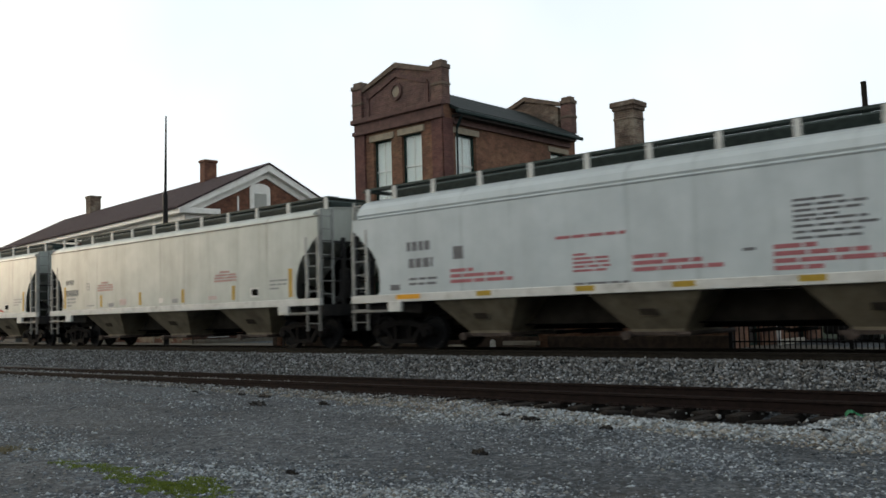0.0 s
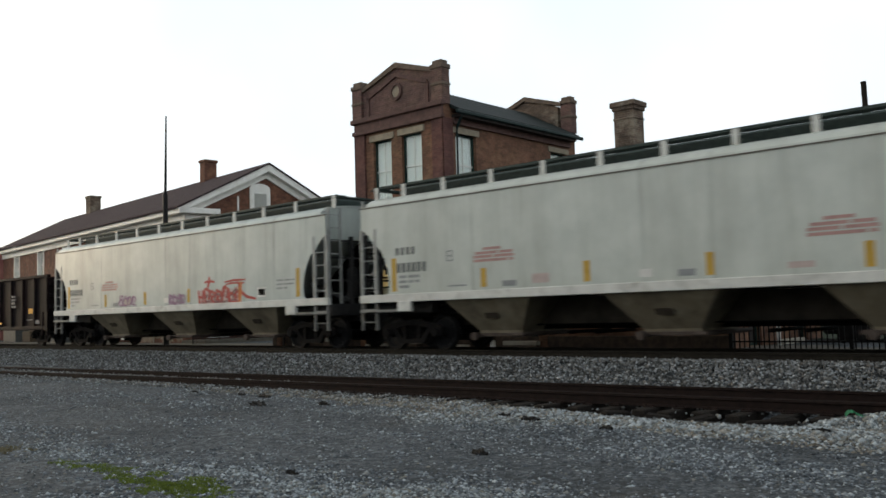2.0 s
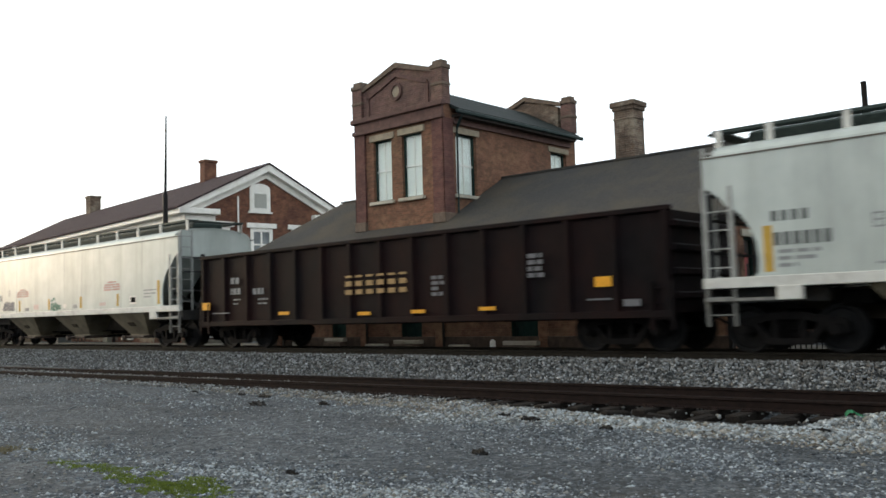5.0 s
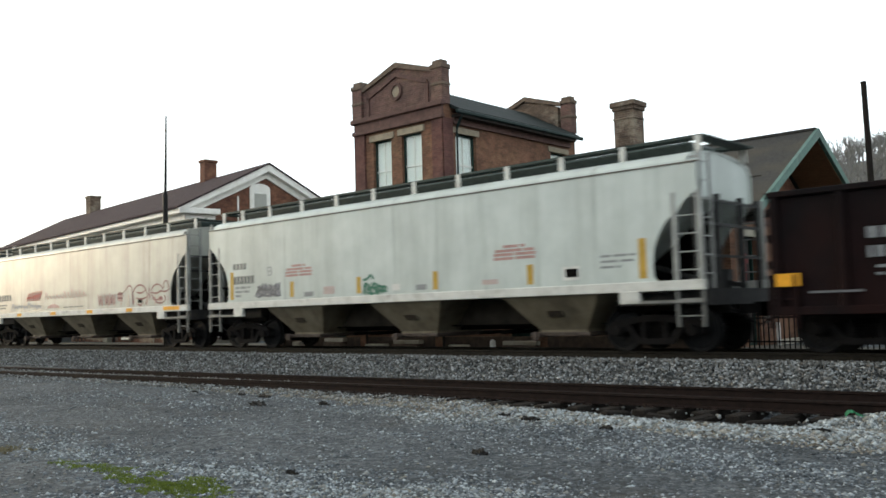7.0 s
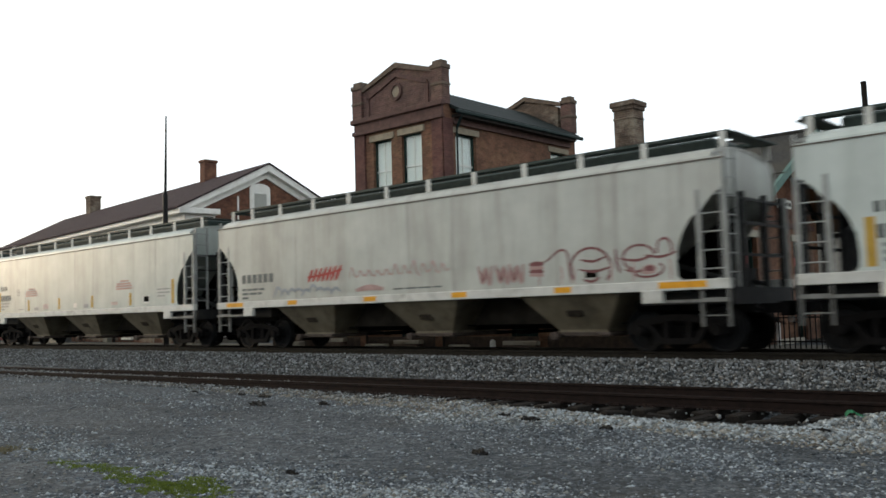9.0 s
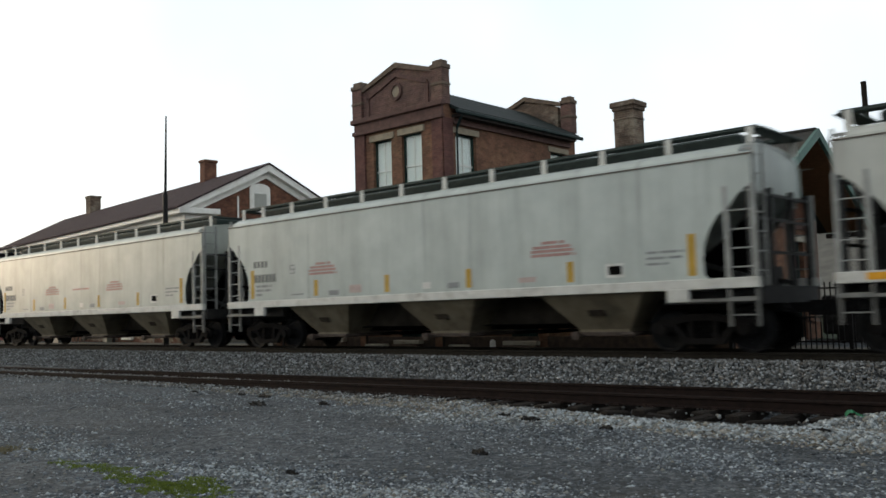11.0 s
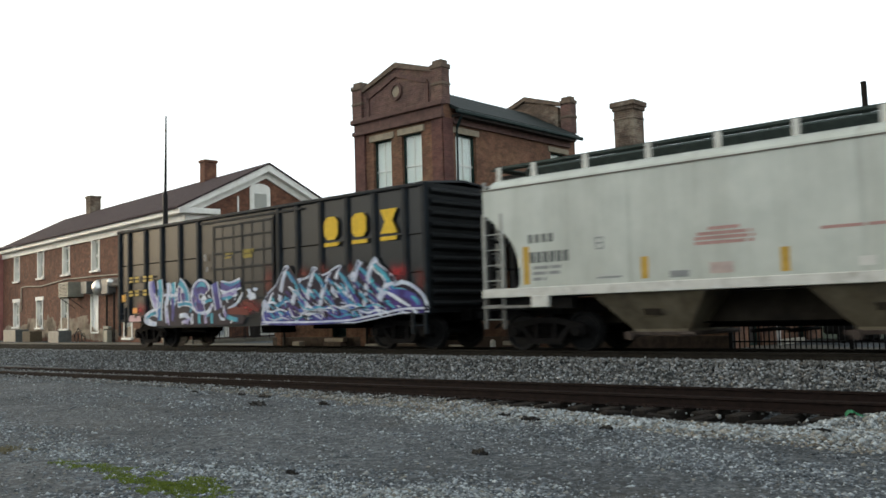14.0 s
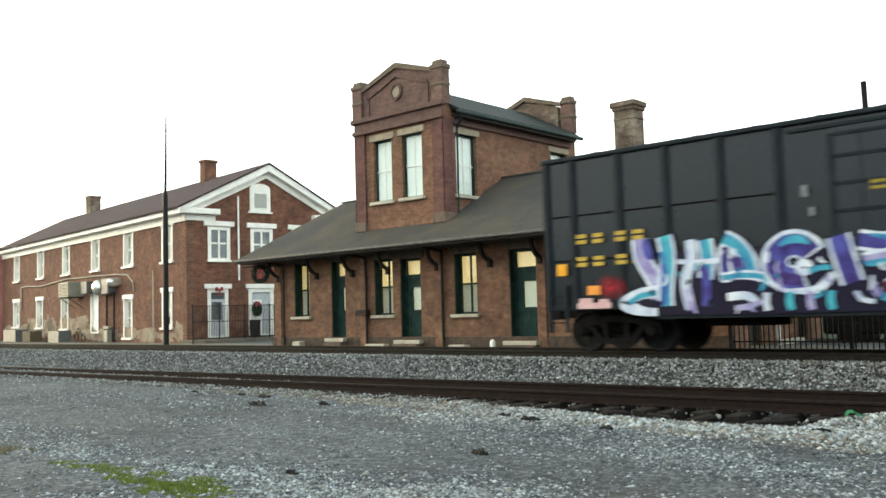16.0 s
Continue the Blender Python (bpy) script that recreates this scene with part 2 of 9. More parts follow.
M["step"] = surface("dirty_step_paint", (0.12, 0.12, 0.112), (0.2, 0.2, 0.188), 4, 0.6, stain=(0.05, 0.045, 0.04), stain_scale=3, stain_amount=0.7)
M["sill"] = surface("white_sill_paint", (0.46, 0.46, 0.43), (0.57, 0.57, 0.53), 3, 0.55, stain=(0.2, 0.18, 0.15), stain_scale=2.5, stain_amount=0.55)
# grimy, rusty end frame with the recess's shade put into its colour
M["endpost"] = surface("grimy_shaded_end_frame_paint", (0.008, 0.0085, 0.009), (0.022, 0.022, 0.022), 4, 0.7, stain=(0.034, 0.026, 0.021), stain_scale=2, stain_amount=0.6)
M["pocket"] = surface("road_dirt_on_hopper", (0.095, 0.08, 0.052), (0.165, 0.142, 0.098), 2.0, 0.85, stain=(0.03, 0.025, 0.02), stain_scale=1.3, stain_amount=0.7)
# dirt tone deepened with the shade on the hopper's underside
M["sill_shaded_dirt"] = surface("shaded_dirt_on_centre_sill", (0.026, 0.022, 0.018), (0.06, 0.05, 0.038), 2.0, 0.9, stain=(0.012, 0.01, 0.009), stain_scale=1.3, stain_amount=0.7, spec=0.1)
M["gate"] = surface("rusty_outlet_gate", (0.03, 0.022, 0.018), (0.075, 0.058, 0.05), 5, 0.75, spec=0.2)
M["seam"] = surface("rusty_roof_seam", (0.06, 0.05, 0.04), (0.12, 0.10, 0.08), 5, 0.8)
M["grating"] = surface("dark_galvanised_grating", (0.02, 0.032, 0.029), (0.046, 0.06, 0.055), 8, 0.6, metal=0.1, spec=0.2)
# truck and wheel steel, darkened to hold the shade under the cars
M["cast"] = surface("dusty_cast_steel_shade_dark", (0.004, 0.0038, 0.004), (0.0115, 0.0105, 0.0105), 7, 0.8, bump=0.25, bump_scale=50, spec=0.06)
M["wheel"] = surface("oily_wheel_steel_shade_dark", (0.0045, 0.0046, 0.005), (0.0125, 0.0125, 0.013), 5, 0.6, spec=0.1)


def chip_surface(name, stops):
    """Loose crushed stone: each chip takes one of many tones, with a little grain."""
    m = surface(name, (0.85, 0.85, 0.85), (1.1, 1.1, 1.1), 40, 0.95, spec=0.15)
    nt = m.node_tree
    bs = nt.nodes["Principled BSDF"]
    grain = bs.inputs["Base Color"].links[0].from_socket
    geo = nt.nodes.new("ShaderNodeNewGeometry")
    tone = ramp_node(nt, geo.outputs["Random Per Island"], stops)
    nt.links.new(mix_node(nt, 1.0, tone, grain, "MULTIPLY"), bs.inputs["Base Color"])
    return m


M["pale_stone"] = chip_surface("pale_limestone_chips", [(0.0, (0.085, 0.09, 0.092)), (0.25, (0.155, 0.168, 0.17)), (0.4, (0.19, 0.178, 0.15)), (0.6, (0.245, 0.268, 0.275)),
                                                        (0.85, (0.33, 0.362, 0.372)), (1.0, (0.46, 0.495, 0.505))])
M["tan_stone"] = chip_surface("tan_stained_chips", [(0.0, (0.06, 0.052, 0.042)), (0.4, (0.15, 0.13, 0.10)), (0.75, (0.225, 0.205, 0.17)), (1.0, (0.34, 0.325, 0.29))])
M["lot_stone"] = chip_surface("blue_grey_lot_chips", [(0.0, (0.042, 0.047, 0.053)), (0.3, (0.094, 0.106, 0.118)), (0.65, (0.158, 0.175, 0.192)), (0.88, (0.245, 0.27, 0.29)), (1.0, (0.40, 0.44, 0.465))])
M["stone"] = chip_surface("mixed_granite_ballast", [(0.0, (0.036, 0.036, 0.035)), (0.3, (0.1, 0.104, 0.101)), (0.5, (0.135, 0.127, 0.118)), (0.75, (0.188, 0.196, 0.2)), (1.0, (0.34, 0.356, 0.362))])
M["dry_grass"] = surface("dry_straw_grass", (0.11, 0.09, 0.045), (0.2, 0.17, 0.09), 14, 0.9, vary=0.3)
M["rail_old"] = surface("brown_rusted_rail", (0.0085, 0.0058, 0.0052), (0.019, 0.0115, 0.0098), 9, 0.75, bump=0.2, bump_scale=50, spec=0.1)
M["tie"] = surface("creosoted_tie_wood", (0.009, 0.0075, 0.0065), (0.026, 0.022, 0.019), 9, 0.9, bump=0.5, bump_scale=18, stretch=(6, 1, 6), spec=0.1)
M["green_scrap"] = surface("green_plastic", (0.03, 0.2, 0.09), (0.06, 0.32, 0.15), 9, 0.4)
M["mud"] = surface("dark_wet_mud", (0.007, 0.0065, 0.0065), (0.018, 0.017, 0.016), 6, 0.6, bump=0.5, bump_scale=14, spec=0.1)
M["grass"] = surface("moss_green", (0.075, 0.11, 0.012), (0.16, 0.2, 0.025), 14, 0.85, vary=0.35)


M["brick_sooty"] = brick_surface("sooty_purple_brown_brick", (0.145, 0.077, 0.066), (0.098, 0.056, 0.05), (0.175, 0.12, 0.097), grime=(0.06, 0.042, 0.038), amount=0.6, blotch=(0.17, 0.115, 0.082))
M["brick_tan"] = brick_surface("weathered_tan_brick", (0.15, 0.1, 0.07), (0.09, 0.062, 0.046), (0.2, 0.165, 0.125), grime=(0.05, 0.037, 0.03), amount=0.75, blotch=(0.34, 0.29, 0.22))
# grimy wall foot, darkened further to hold the shade behind the train
M["brick_plinth"] = surface("sooty_shaded_brick_plinth", (0.035, 0.024, 0.018), (0.085, 0.057, 0.04), 5, 0.9, bump=0.4, bump_scale=14)
M["brick_house"] = brick_surface("old_red_house_brick", (0.186, 0.08, 0.049), (0.118, 0.052, 0.034), (0.155, 0.094, 0.065), grime=(0.062, 0.031, 0.026), amount=0.7, blotch=(0.235, 0.12, 0.07))
M["brick_house_y"] = brick_surface("old_red_house_brick_gable", (0.186, 0.08, 0.049), (0.118, 0.052, 0.034), (0.155, 0.094, 0.065), grime=(0.062, 0.031, 0.026), amount=0.7, blotch=(0.235, 0.12, 0.07), turn=True)
M["pale_sandstone"] = surface("pale_sandstone", (0.34, 0.31, 0.25), (0.47, 0.43, 0.35), 6, 0.85, bump=0.15, stain=(0.16, 0.13, 0.10), stain_scale=2.5, stain_amount=0.5)
M["pale_sandstone_worn"] = surface("worn_sandstone", (0.22, 0.185, 0.135), (0.33, 0.275, 0.2), 5, 0.88, bump=0.2, stain=(0.09, 0.07, 0.055), stain_scale=2.0, stain_amount=0.6)
M["brown_sandstone"] = surface("brown_sandstone", (0.085, 0.06, 0.045), (0.155, 0.115, 0.085), 5, 0.9, bump=0.25, stain=(0.05, 0.036, 0.03), stain_scale=2.0, stain_amount=0.6)
M["red_sandstone"] = surface("red_sandstone", (0.075, 0.042, 0.037), (0.125, 0.07, 0.058), 5, 0.9, bump=0.25, stain=(0.06, 0.035, 0.03), stain_scale=1.5, stain_amount=0.6)
M["green_trim"] = surface("dark_green_paint", (0.010, 0.026, 0.022), (0.022, 0.045, 0.037), 4, 0.45, stain=(0.05, 0.06, 0.05), stain_scale=2.5, stain_amount=0.4, spec=0.1)
M["dark_trim"] = surface("dark_brown_trim", (0.016, 0.013, 0.012), (0.034, 0.028, 0.024), 5, 0.6, spec=0.1)
M["gutter"] = surface("weathered_gutter", (0.05, 0.048, 0.045), (0.11, 0.105, 0.10), 5, 0.6, metal=0.2)
M["gutter_dark"] = surface("dark_green_gutter", (0.012, 0.022, 0.022), (0.03, 0.042, 0.04), 5, 0.5, spec=0.1)
M["slate"] = surface("dark_slate", (0.012, 0.0165, 0.016), (0.025, 0.03, 0.028), 9, 0.7, bump=0.3, bump_scale=30, stain=(0.035, 0.045, 0.038), stain_scale=0.9, stain_amount=0.4, spec=0.08)
M["teal_trim"] = surface("faded_teal_paint", (0.055, 0.125, 0.1), (0.10, 0.18, 0.15), 5, 0.6, stain=(0.06, 0.08, 0.07), stain_scale=2, stain_amount=0.6)
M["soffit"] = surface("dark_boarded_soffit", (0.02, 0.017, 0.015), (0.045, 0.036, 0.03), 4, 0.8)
M["soffit_wood"] = surface("orange_brown_boards", (0.11, 0.052, 0.022), (0.19, 0.095, 0.045), 6, 0.65, stretch=(1, 6, 6))
M["dark_door"] = surface("dark_stained_door", (0.018, 0.014, 0.012), (0.035, 0.028, 0.024), 4, 0.6)
M["plaster"] = surface("warm_plaster", (0.5, 0.46, 0.38), (0.6, 0.56, 0.46), 3, 0.9)
M["iron"] = surface("black_iron", (0.009, 0.0085, 0.0085), (0.021, 0.0195, 0.019), 8, 0.5, spec=0.1)
M["fir"] = surface("dark_fir_green", (0.012, 0.026, 0.014), (0.03, 0.05, 0.026), 12, 0.8, vary=0.4)


M["roof_house"] = surface("purple_brown_shingles", (0.034, 0.0235, 0.026), (0.06, 0.042, 0.0455), 10, 0.9, bump=0.4, bump_scale=50, stain=(0.07, 0.055, 0.052), stain_scale=0.5, stain_amount=0.4, spec=0.1)
M["glass_dim"] = surface("dim_window_glass", (0.05, 0.06, 0.065), (0.13, 0.15, 0.155), 1.5, 0.08, spec=0.6)
M["blind"] = surface("cream_window_blind", (0.52, 0.48, 0.38), (0.62, 0.58, 0.47), 3, 0.9)
M["grey_door"] = surface("grey_blue_door_paint", (0.36, 0.38, 0.4), (0.47, 0.495, 0.51), 4, 0.5)
M["old_plaster"] = surface("flaking_plaster", (0.19, 0.145, 0.105), (0.34, 0.28, 0.205), 3, 0.9, bump=0.3, bump_scale=10, stain=(0.14, 0.07, 0.05), stain_scale=1.5, stain_at=(0.48, 0.66), stain_amount=0.85)
M["beige_metal"] = surface("beige_metal", (0.18, 0.175, 0.14), (0.26, 0.25, 0.2), 4, 0.5)
M["grey_metal"] = surface("grey_metal", (0.075, 0.08, 0.077), (0.12, 0.125, 0.118), 4, 0.5)
M["grey_metal_dark"] = surface("dark_grey_metal", (0.05, 0.052, 0.05), (0.1, 0.1, 0.1), 4, 0.5)
M["bright_metal"] = surface("galvanised_metal", (0.5, 0.5, 0.48), (0.7, 0.7, 0.68), 4, 0.3, metal=0.8)
M["crate_wood"] = surface("brown_crate_wood", (0.06, 0.045, 0.026), (0.11, 0.083, 0.05), 6, 0.85, stretch=(1, 1, 8))
M["spray_red_bow"] = surface("red_ribbon", (0.16, 0.02, 0.02), (0.26, 0.03, 0.03), 5, 0.5)
M["pink_wall"] = surface("faded_pink_paint", (0.36, 0.14, 0.12), (0.46, 0.2, 0.17), 2, 0.85)
M["dirt"] = surface("tan_dirt", (0.07, 0.064, 0.05), (0.14, 0.128, 0.1), 2.5, 0.95, bump=0.4, bump_scale=12)
# walk colour with the shade between train and station put into it
M["apron"] = surface("shade_dark_walk", (0.012, 0.0115, 0.011), (0.032, 0.03, 0.028), 6, 0.95, bump=0.6, bump_scale=25, spec=0.1)
M["back_wall"] = surface("dull_brown_light_block", (0.09, 0.06, 0.045), (0.15, 0.105, 0.08), 1.5, 0.9, bump=0.2, bump_scale=20)
M["lawn"] = surface("winter_lawn", (0.011, 0.019, 0.008), (0.028, 0.038, 0.017), 4, 0.95, spec=0.1)
M["hill"] = surface("leaf_litter_hill", (0.095, 0.092, 0.082), (0.145, 0.138, 0.122), 0.6, 0.95, spec=0.1)
M["bark"] = surface("grey_brown_bark", (0.045, 0.038, 0.03), (0.09, 0.078, 0.064), 5, 0.95, spec=0.1)


def cloth(name, colour, through_it):
    """A woven shade or curtain: part of the light that falls on its back comes through."""
    m = surface(name, tuple(c * 0.92 for c in colour), colour, 5, 0.9, stretch=(8, 8, 0.6))
    nt = m.node_tree
    bs = nt.nodes["Principled BSDF"]
    tr = nt.nodes.new("ShaderNodeBsdfTranslucent")
    mix = nt.nodes.new("ShaderNodeMixShader")
    mix.inputs[0].default_value = through_it
    nt.links.new(bs.inputs["Base Color"].links[0].from_socket, tr.inputs["Color"])
    nt.links.new(bs.outputs[0], mix.inputs[1])
    nt.links.new(tr.outputs[0], mix.inputs[2])
    nt.links.new(mix.outputs[0], nt.nodes["Material Output"].inputs["Surface"])
    return m


M["shade_cream"] = cloth("cream_shade_cloth", (0.80, 0.73, 0.54), 0.5)
M["shade_grey"] = cloth("grey_net_curtain", (0.55, 0.55, 0.5), 0.35)
M["curtain_white"] = surface("white_curtain_lining", (0.84, 0.86, 0.82), (0.9, 0.91, 0.88), 4, 0.9, stretch=(9, 9, 0.5))
# oily ballast, its colour also carries the shade under the train
M["oily_shade_ballast"] = surface("oily_ballast_shade_dark", (0.007, 0.0065, 0.006), (0.02, 0.0185, 0.017), 20, 0.9, bump=0.8, bump_scale=25, spec=0.1)
M["shade_white"] = cloth("white_curtain_cloth", (0.82, 0.84, 0.80), 0.3)
def clear_glass(name):
    """Thin window glass: clear, with a mirror gloss that grows at a glance."""
    m = bpy.data.materials.new(name)
    m.use_nodes = True
    nt = m.node_tree
    nt.nodes.remove(nt.nodes["Principled BSDF"])
    clear, gloss, mix, fr = (nt.nodes.new(k) for k in ("ShaderNodeBsdfTransparent", "ShaderNodeBsdfGlossy", "ShaderNodeMixShader", "ShaderNodeLayerWeight"))
    clear.inputs[0].default_value = (0.94, 0.96, 0.95, 1)
    gloss.inputs["Roughness"].default_value = 0.02
    power = nt.nodes.new("ShaderNodeMath")
    power.operation, power.inputs[1].default_value = "POWER", 4.0
    scale = nt.nodes.new("ShaderNodeMath")
    scale.operation, scale.inputs[1].default_value, scale.inputs[2].default_value = "MULTIPLY_ADD", 0.7, 0.03
    nt.links.new(fr.outputs["Facing"], power.inputs[0])
    nt.links.new(power.outputs[0], scale.inputs[0])
    nt.links.new(scale.outputs[0], mix.inputs[0])
    nt.links.new(clear.outputs[0], mix.inputs[1])
    nt.links.new(gloss.outputs[0], mix.inputs[2])
    nt.links.new(mix.outputs[0], nt.nodes["Material Output"].inputs["Surface"])
    return m


M["glass"] = clear_glass("window_glass")


def paint(name, colour, rough=0.5, fade=0.75):
    """Paint or spray: a colour, worn in patches."""
    return surface(name, tuple(c * fade for c in colour), colour, 6, rough, spec=0.12)


for key, colour in dict(bar_yellow=(0.47, 0.30, 0.06), stencil_grey=(0.24, 0.25, 0.25), stencil_red=(0.40, 0.245, 0.225), stencil_blush=(0.44, 0.36, 0.33), stencil_mark=(0.13, 0.14, 0.135), sill_yellow=(0.40, 0.27, 0.04), stencil_dark=(0.15, 0.15, 0.155),
                        stencil_crimson=(0.37, 0.14, 0.15), stencil=(0.2, 0.21, 0.22), stencil_dim=(0.14, 0.14, 0.15), faded_yellow=(0.34, 0.22, 0.10),
                        reflector=(0.75, 0.36, 0.03), yellow=(0.72, 0.46, 0.03),
                        spray_dark=(0.010, 0.008, 0.024), spray_blue=(0.05, 0.10, 0.36), 
                        spray_scarlet_dull=(0.13, 0.02, 0.017), bar_dim_yellow=(0.26, 0.2, 0.03), spray_blush=(0.46, 0.33, 0.31), spray_scarlet=(0.40, 0.075, 0.065), spray_mauve=(0.42, 0.36, 0.40),
                        spray_green=(0.055, 0.16, 0.11), spray_maroon=(0.2, 0.085, 0.085), spray_rose=(0.4, 0.27, 0.25), spray_greyblue=(0.27, 0.29, 0.31), spray_plum=(0.26, 0.15, 0.23), spray_flame=(0.55, 0.17, 0.06), spray_sage=(0.25, 0.32, 0.27), spray_ice=(0.4, 0.45, 0.58), worn_yellow=(0.5, 0.34, 0.06), spray_pale_pink=(0.62, 0.40, 0.40), spray_orange=(0.75, 0.30, 0.06)).items():
    M[key] = paint(key, colour)


# sprayed colours that run into one another
for key, low, high, scale in (("spray_violet", (0.028, 0.014, 0.10), (0.075, 0.085, 0.33), 2.6), ("spray_lilac", (0.13, 0.085, 0.30), (0.42, 0.42, 0.60), 3.0),
                              ("spray_cyan", (0.025, 0.10, 0.28), (0.075, 0.40, 0.46), 2.8), ("spray_white", (0.34, 0.39, 0.54), (0.66, 0.70, 0.74), 3.2),
                              ("spray_purple", (0.014, 0.009, 0.045), (0.07, 0.042, 0.2), 3.0)):
    M[key] = surface(key, low, high, scale, 0.5, spec=0.12)


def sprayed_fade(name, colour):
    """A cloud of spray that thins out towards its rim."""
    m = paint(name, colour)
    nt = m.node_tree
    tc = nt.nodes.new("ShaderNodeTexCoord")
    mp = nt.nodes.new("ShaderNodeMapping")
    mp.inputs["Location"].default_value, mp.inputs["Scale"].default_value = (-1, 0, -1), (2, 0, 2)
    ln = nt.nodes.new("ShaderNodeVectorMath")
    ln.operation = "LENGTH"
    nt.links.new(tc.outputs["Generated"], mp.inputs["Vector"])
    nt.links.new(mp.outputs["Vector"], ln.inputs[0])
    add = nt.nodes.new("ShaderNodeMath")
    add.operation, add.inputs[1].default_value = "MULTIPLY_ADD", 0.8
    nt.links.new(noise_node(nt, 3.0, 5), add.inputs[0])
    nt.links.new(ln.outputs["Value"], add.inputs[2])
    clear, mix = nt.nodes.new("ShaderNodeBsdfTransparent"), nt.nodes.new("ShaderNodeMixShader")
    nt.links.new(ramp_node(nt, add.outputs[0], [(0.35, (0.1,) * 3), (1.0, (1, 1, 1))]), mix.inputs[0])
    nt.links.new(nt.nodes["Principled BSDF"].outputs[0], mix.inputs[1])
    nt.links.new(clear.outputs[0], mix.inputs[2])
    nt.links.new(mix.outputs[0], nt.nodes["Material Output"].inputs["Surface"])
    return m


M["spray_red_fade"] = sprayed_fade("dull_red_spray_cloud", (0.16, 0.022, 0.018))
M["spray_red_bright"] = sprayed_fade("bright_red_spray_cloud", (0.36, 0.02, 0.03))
M["far_bark"] = surface("pale_winter_woods", (0.15, 0.146, 0.138), (0.2, 0.195, 0.185), 3, 0.95, spec=0.1)


# ---- mesh helpers ----
def part(name, bm, material, parent=None, label="", smooth=False):
    """One mesh object from a bmesh, under a thing or a part."""
    me = bpy.data.meshes.new(name)
    bm.normal_update()
    bm.to_mesh(me)
    bm.free()
    if smooth:
        me.shade_smooth()
    me.materials.append(material)
    ob = new(name, me)
    if parent:
        ob.parent = parent
    if label:
        tagged(ob, label)
    return ob


def thing(name, label, category, m=None, group="", kind=""):
    ob = new(name)
    ob.empty_display_size = 0.2
    if m is not None:
        ob.matrix_basis = m
    return tagged(ob, label, category, group, kind)


def box(bm, x0, x1, y0, y1, z0, z1, m=None):
    vs = [bm.verts.new(Vector((x, y, z)) if m is None else m @ Vector((x, y, z)))
          for z in (z0, z1) for x, y in ((x0, y0), (x1, y0), (x1, y1), (x0, y1))]
    for f in ((3, 2, 1, 0), (4, 5, 6, 7), (0, 1, 5, 4), (1, 2, 6, 5), (2, 3, 7, 6), (3, 0, 4, 7)):
        bm.faces.new([vs[k] for k in f])
    return vs


def boxes(*rows, m=None):
    bm = bmesh.new()
    for r in rows:
        box(bm, *r, m=m)
    return bm


def bevelled(bm, width=0.01, segments=1):
    bmesh.ops.bevel(bm, geom=bm.edges[:], offset=width, segments=segments, affect="EDGES", profile=0.6)
    return bm


def rod(bm, a, b, r0, r1=None, sides=8):
    a, b = Vector(a), Vector(b)
    r1 = r0 if r1 is None else r1
    q = (b - a).to_track_quat("Z", "Y")
    rings = []
    for p, r in ((a, r0), (b, r1)):
        rings.append([bm.verts.new(p + q @ Vector((math.cos(k * math.tau / sides) * r, math.sin(k * math.tau / sides) * r, 0)))
                      for k in range(sides)])
    for k in range(sides):
        bm.faces.new((rings[0][k], rings[0][(k + 1) % sides], rings[1][(k + 1) % sides], rings[1][k]))
    bm.faces.new(rings[0][::-1])
    bm.faces.new(rings[1])


def prism(bm, outline, axis, a, b):
    """A flat outline of (u, v) drawn out from a to b along an axis: 'x' takes (y, z), 'y' takes (x, z), 'z' takes (x, y)."""
    def at(u, v, w):
        return {"x": (w, u, v), "y": (u, w, v), "z": (u, v, w)}[axis]
    lo = [bm.verts.new(at(u, v, a)) for u, v in outline]
    hi = [bm.verts.new(at(u, v, b)) for u, v in outline]
    n = len(outline)
    fs = [bm.faces.new(lo[::-1]), bm.faces.new(hi)]
    for k in range(n):
        fs.append(bm.faces.new((lo[k], lo[(k + 1) % n], hi[(k + 1) % n], hi[k])))
    bmesh.ops.recalc_face_normals(bm, faces=fs)
    return bm

# ---- ground, tracks, ballast ----
def ground_height(x, y):
    """The gravel lot, the bank up to the main track, and the level beyond it."""
    if y < 14.2:
        z = -0.65
    elif y < 16.3:
        z = -0.65 + 0.42 * (y - 14.2) / 2.1
    elif y < 20.4:
        z = -0.24
    else:
        z = -0.22
    if -60 < x < 12 and y < 14.2:
        z += 0.035 * (noise.noise(Vector((x * 0.35, y * 0.5, 3.1)))) + 0.012 * noise.noise(Vector((x * 1.7, y * 1.9, 9.2)))
        # a hollow washed out beside the siding
        z -= 0.14 * math.exp(-((x + 6.3) / 3.2) ** 2 - ((y - 12.6) / 0.6) ** 2)
    return z


def ground():
    xs = [-3000, -900, -400, -220, -130, -90, -75] + [-60 + 0.5 * k for k in range(145)] + [20, 40, 80, 160, 400, 900, 3000]
    ys = [-3000, -800, -250, -80, -30, -10, 0] + [1.5 + 0.4 * k for k in range(33)] + [14.5, 15.0, 15.6, 16.3, 18, 20.4, 21.0, 30, 45, 70, 110, 180, 300, 700, 3000]
    bm = bmesh.new()
    grid = [[bm.verts.new((x, y, ground_height(x, y))) for x in xs] for y in ys]
    for a, b in zip(grid, grid[1:]):
        for k in range(len(xs) - 1):
            bm.faces.new((a[k], a[k + 1], b[k + 1], b[k]))
    tagged(part("ground", bm, M["gravel"], smooth=True), "grey crushed gravel lot beside the railway", "ground", kind="structure")


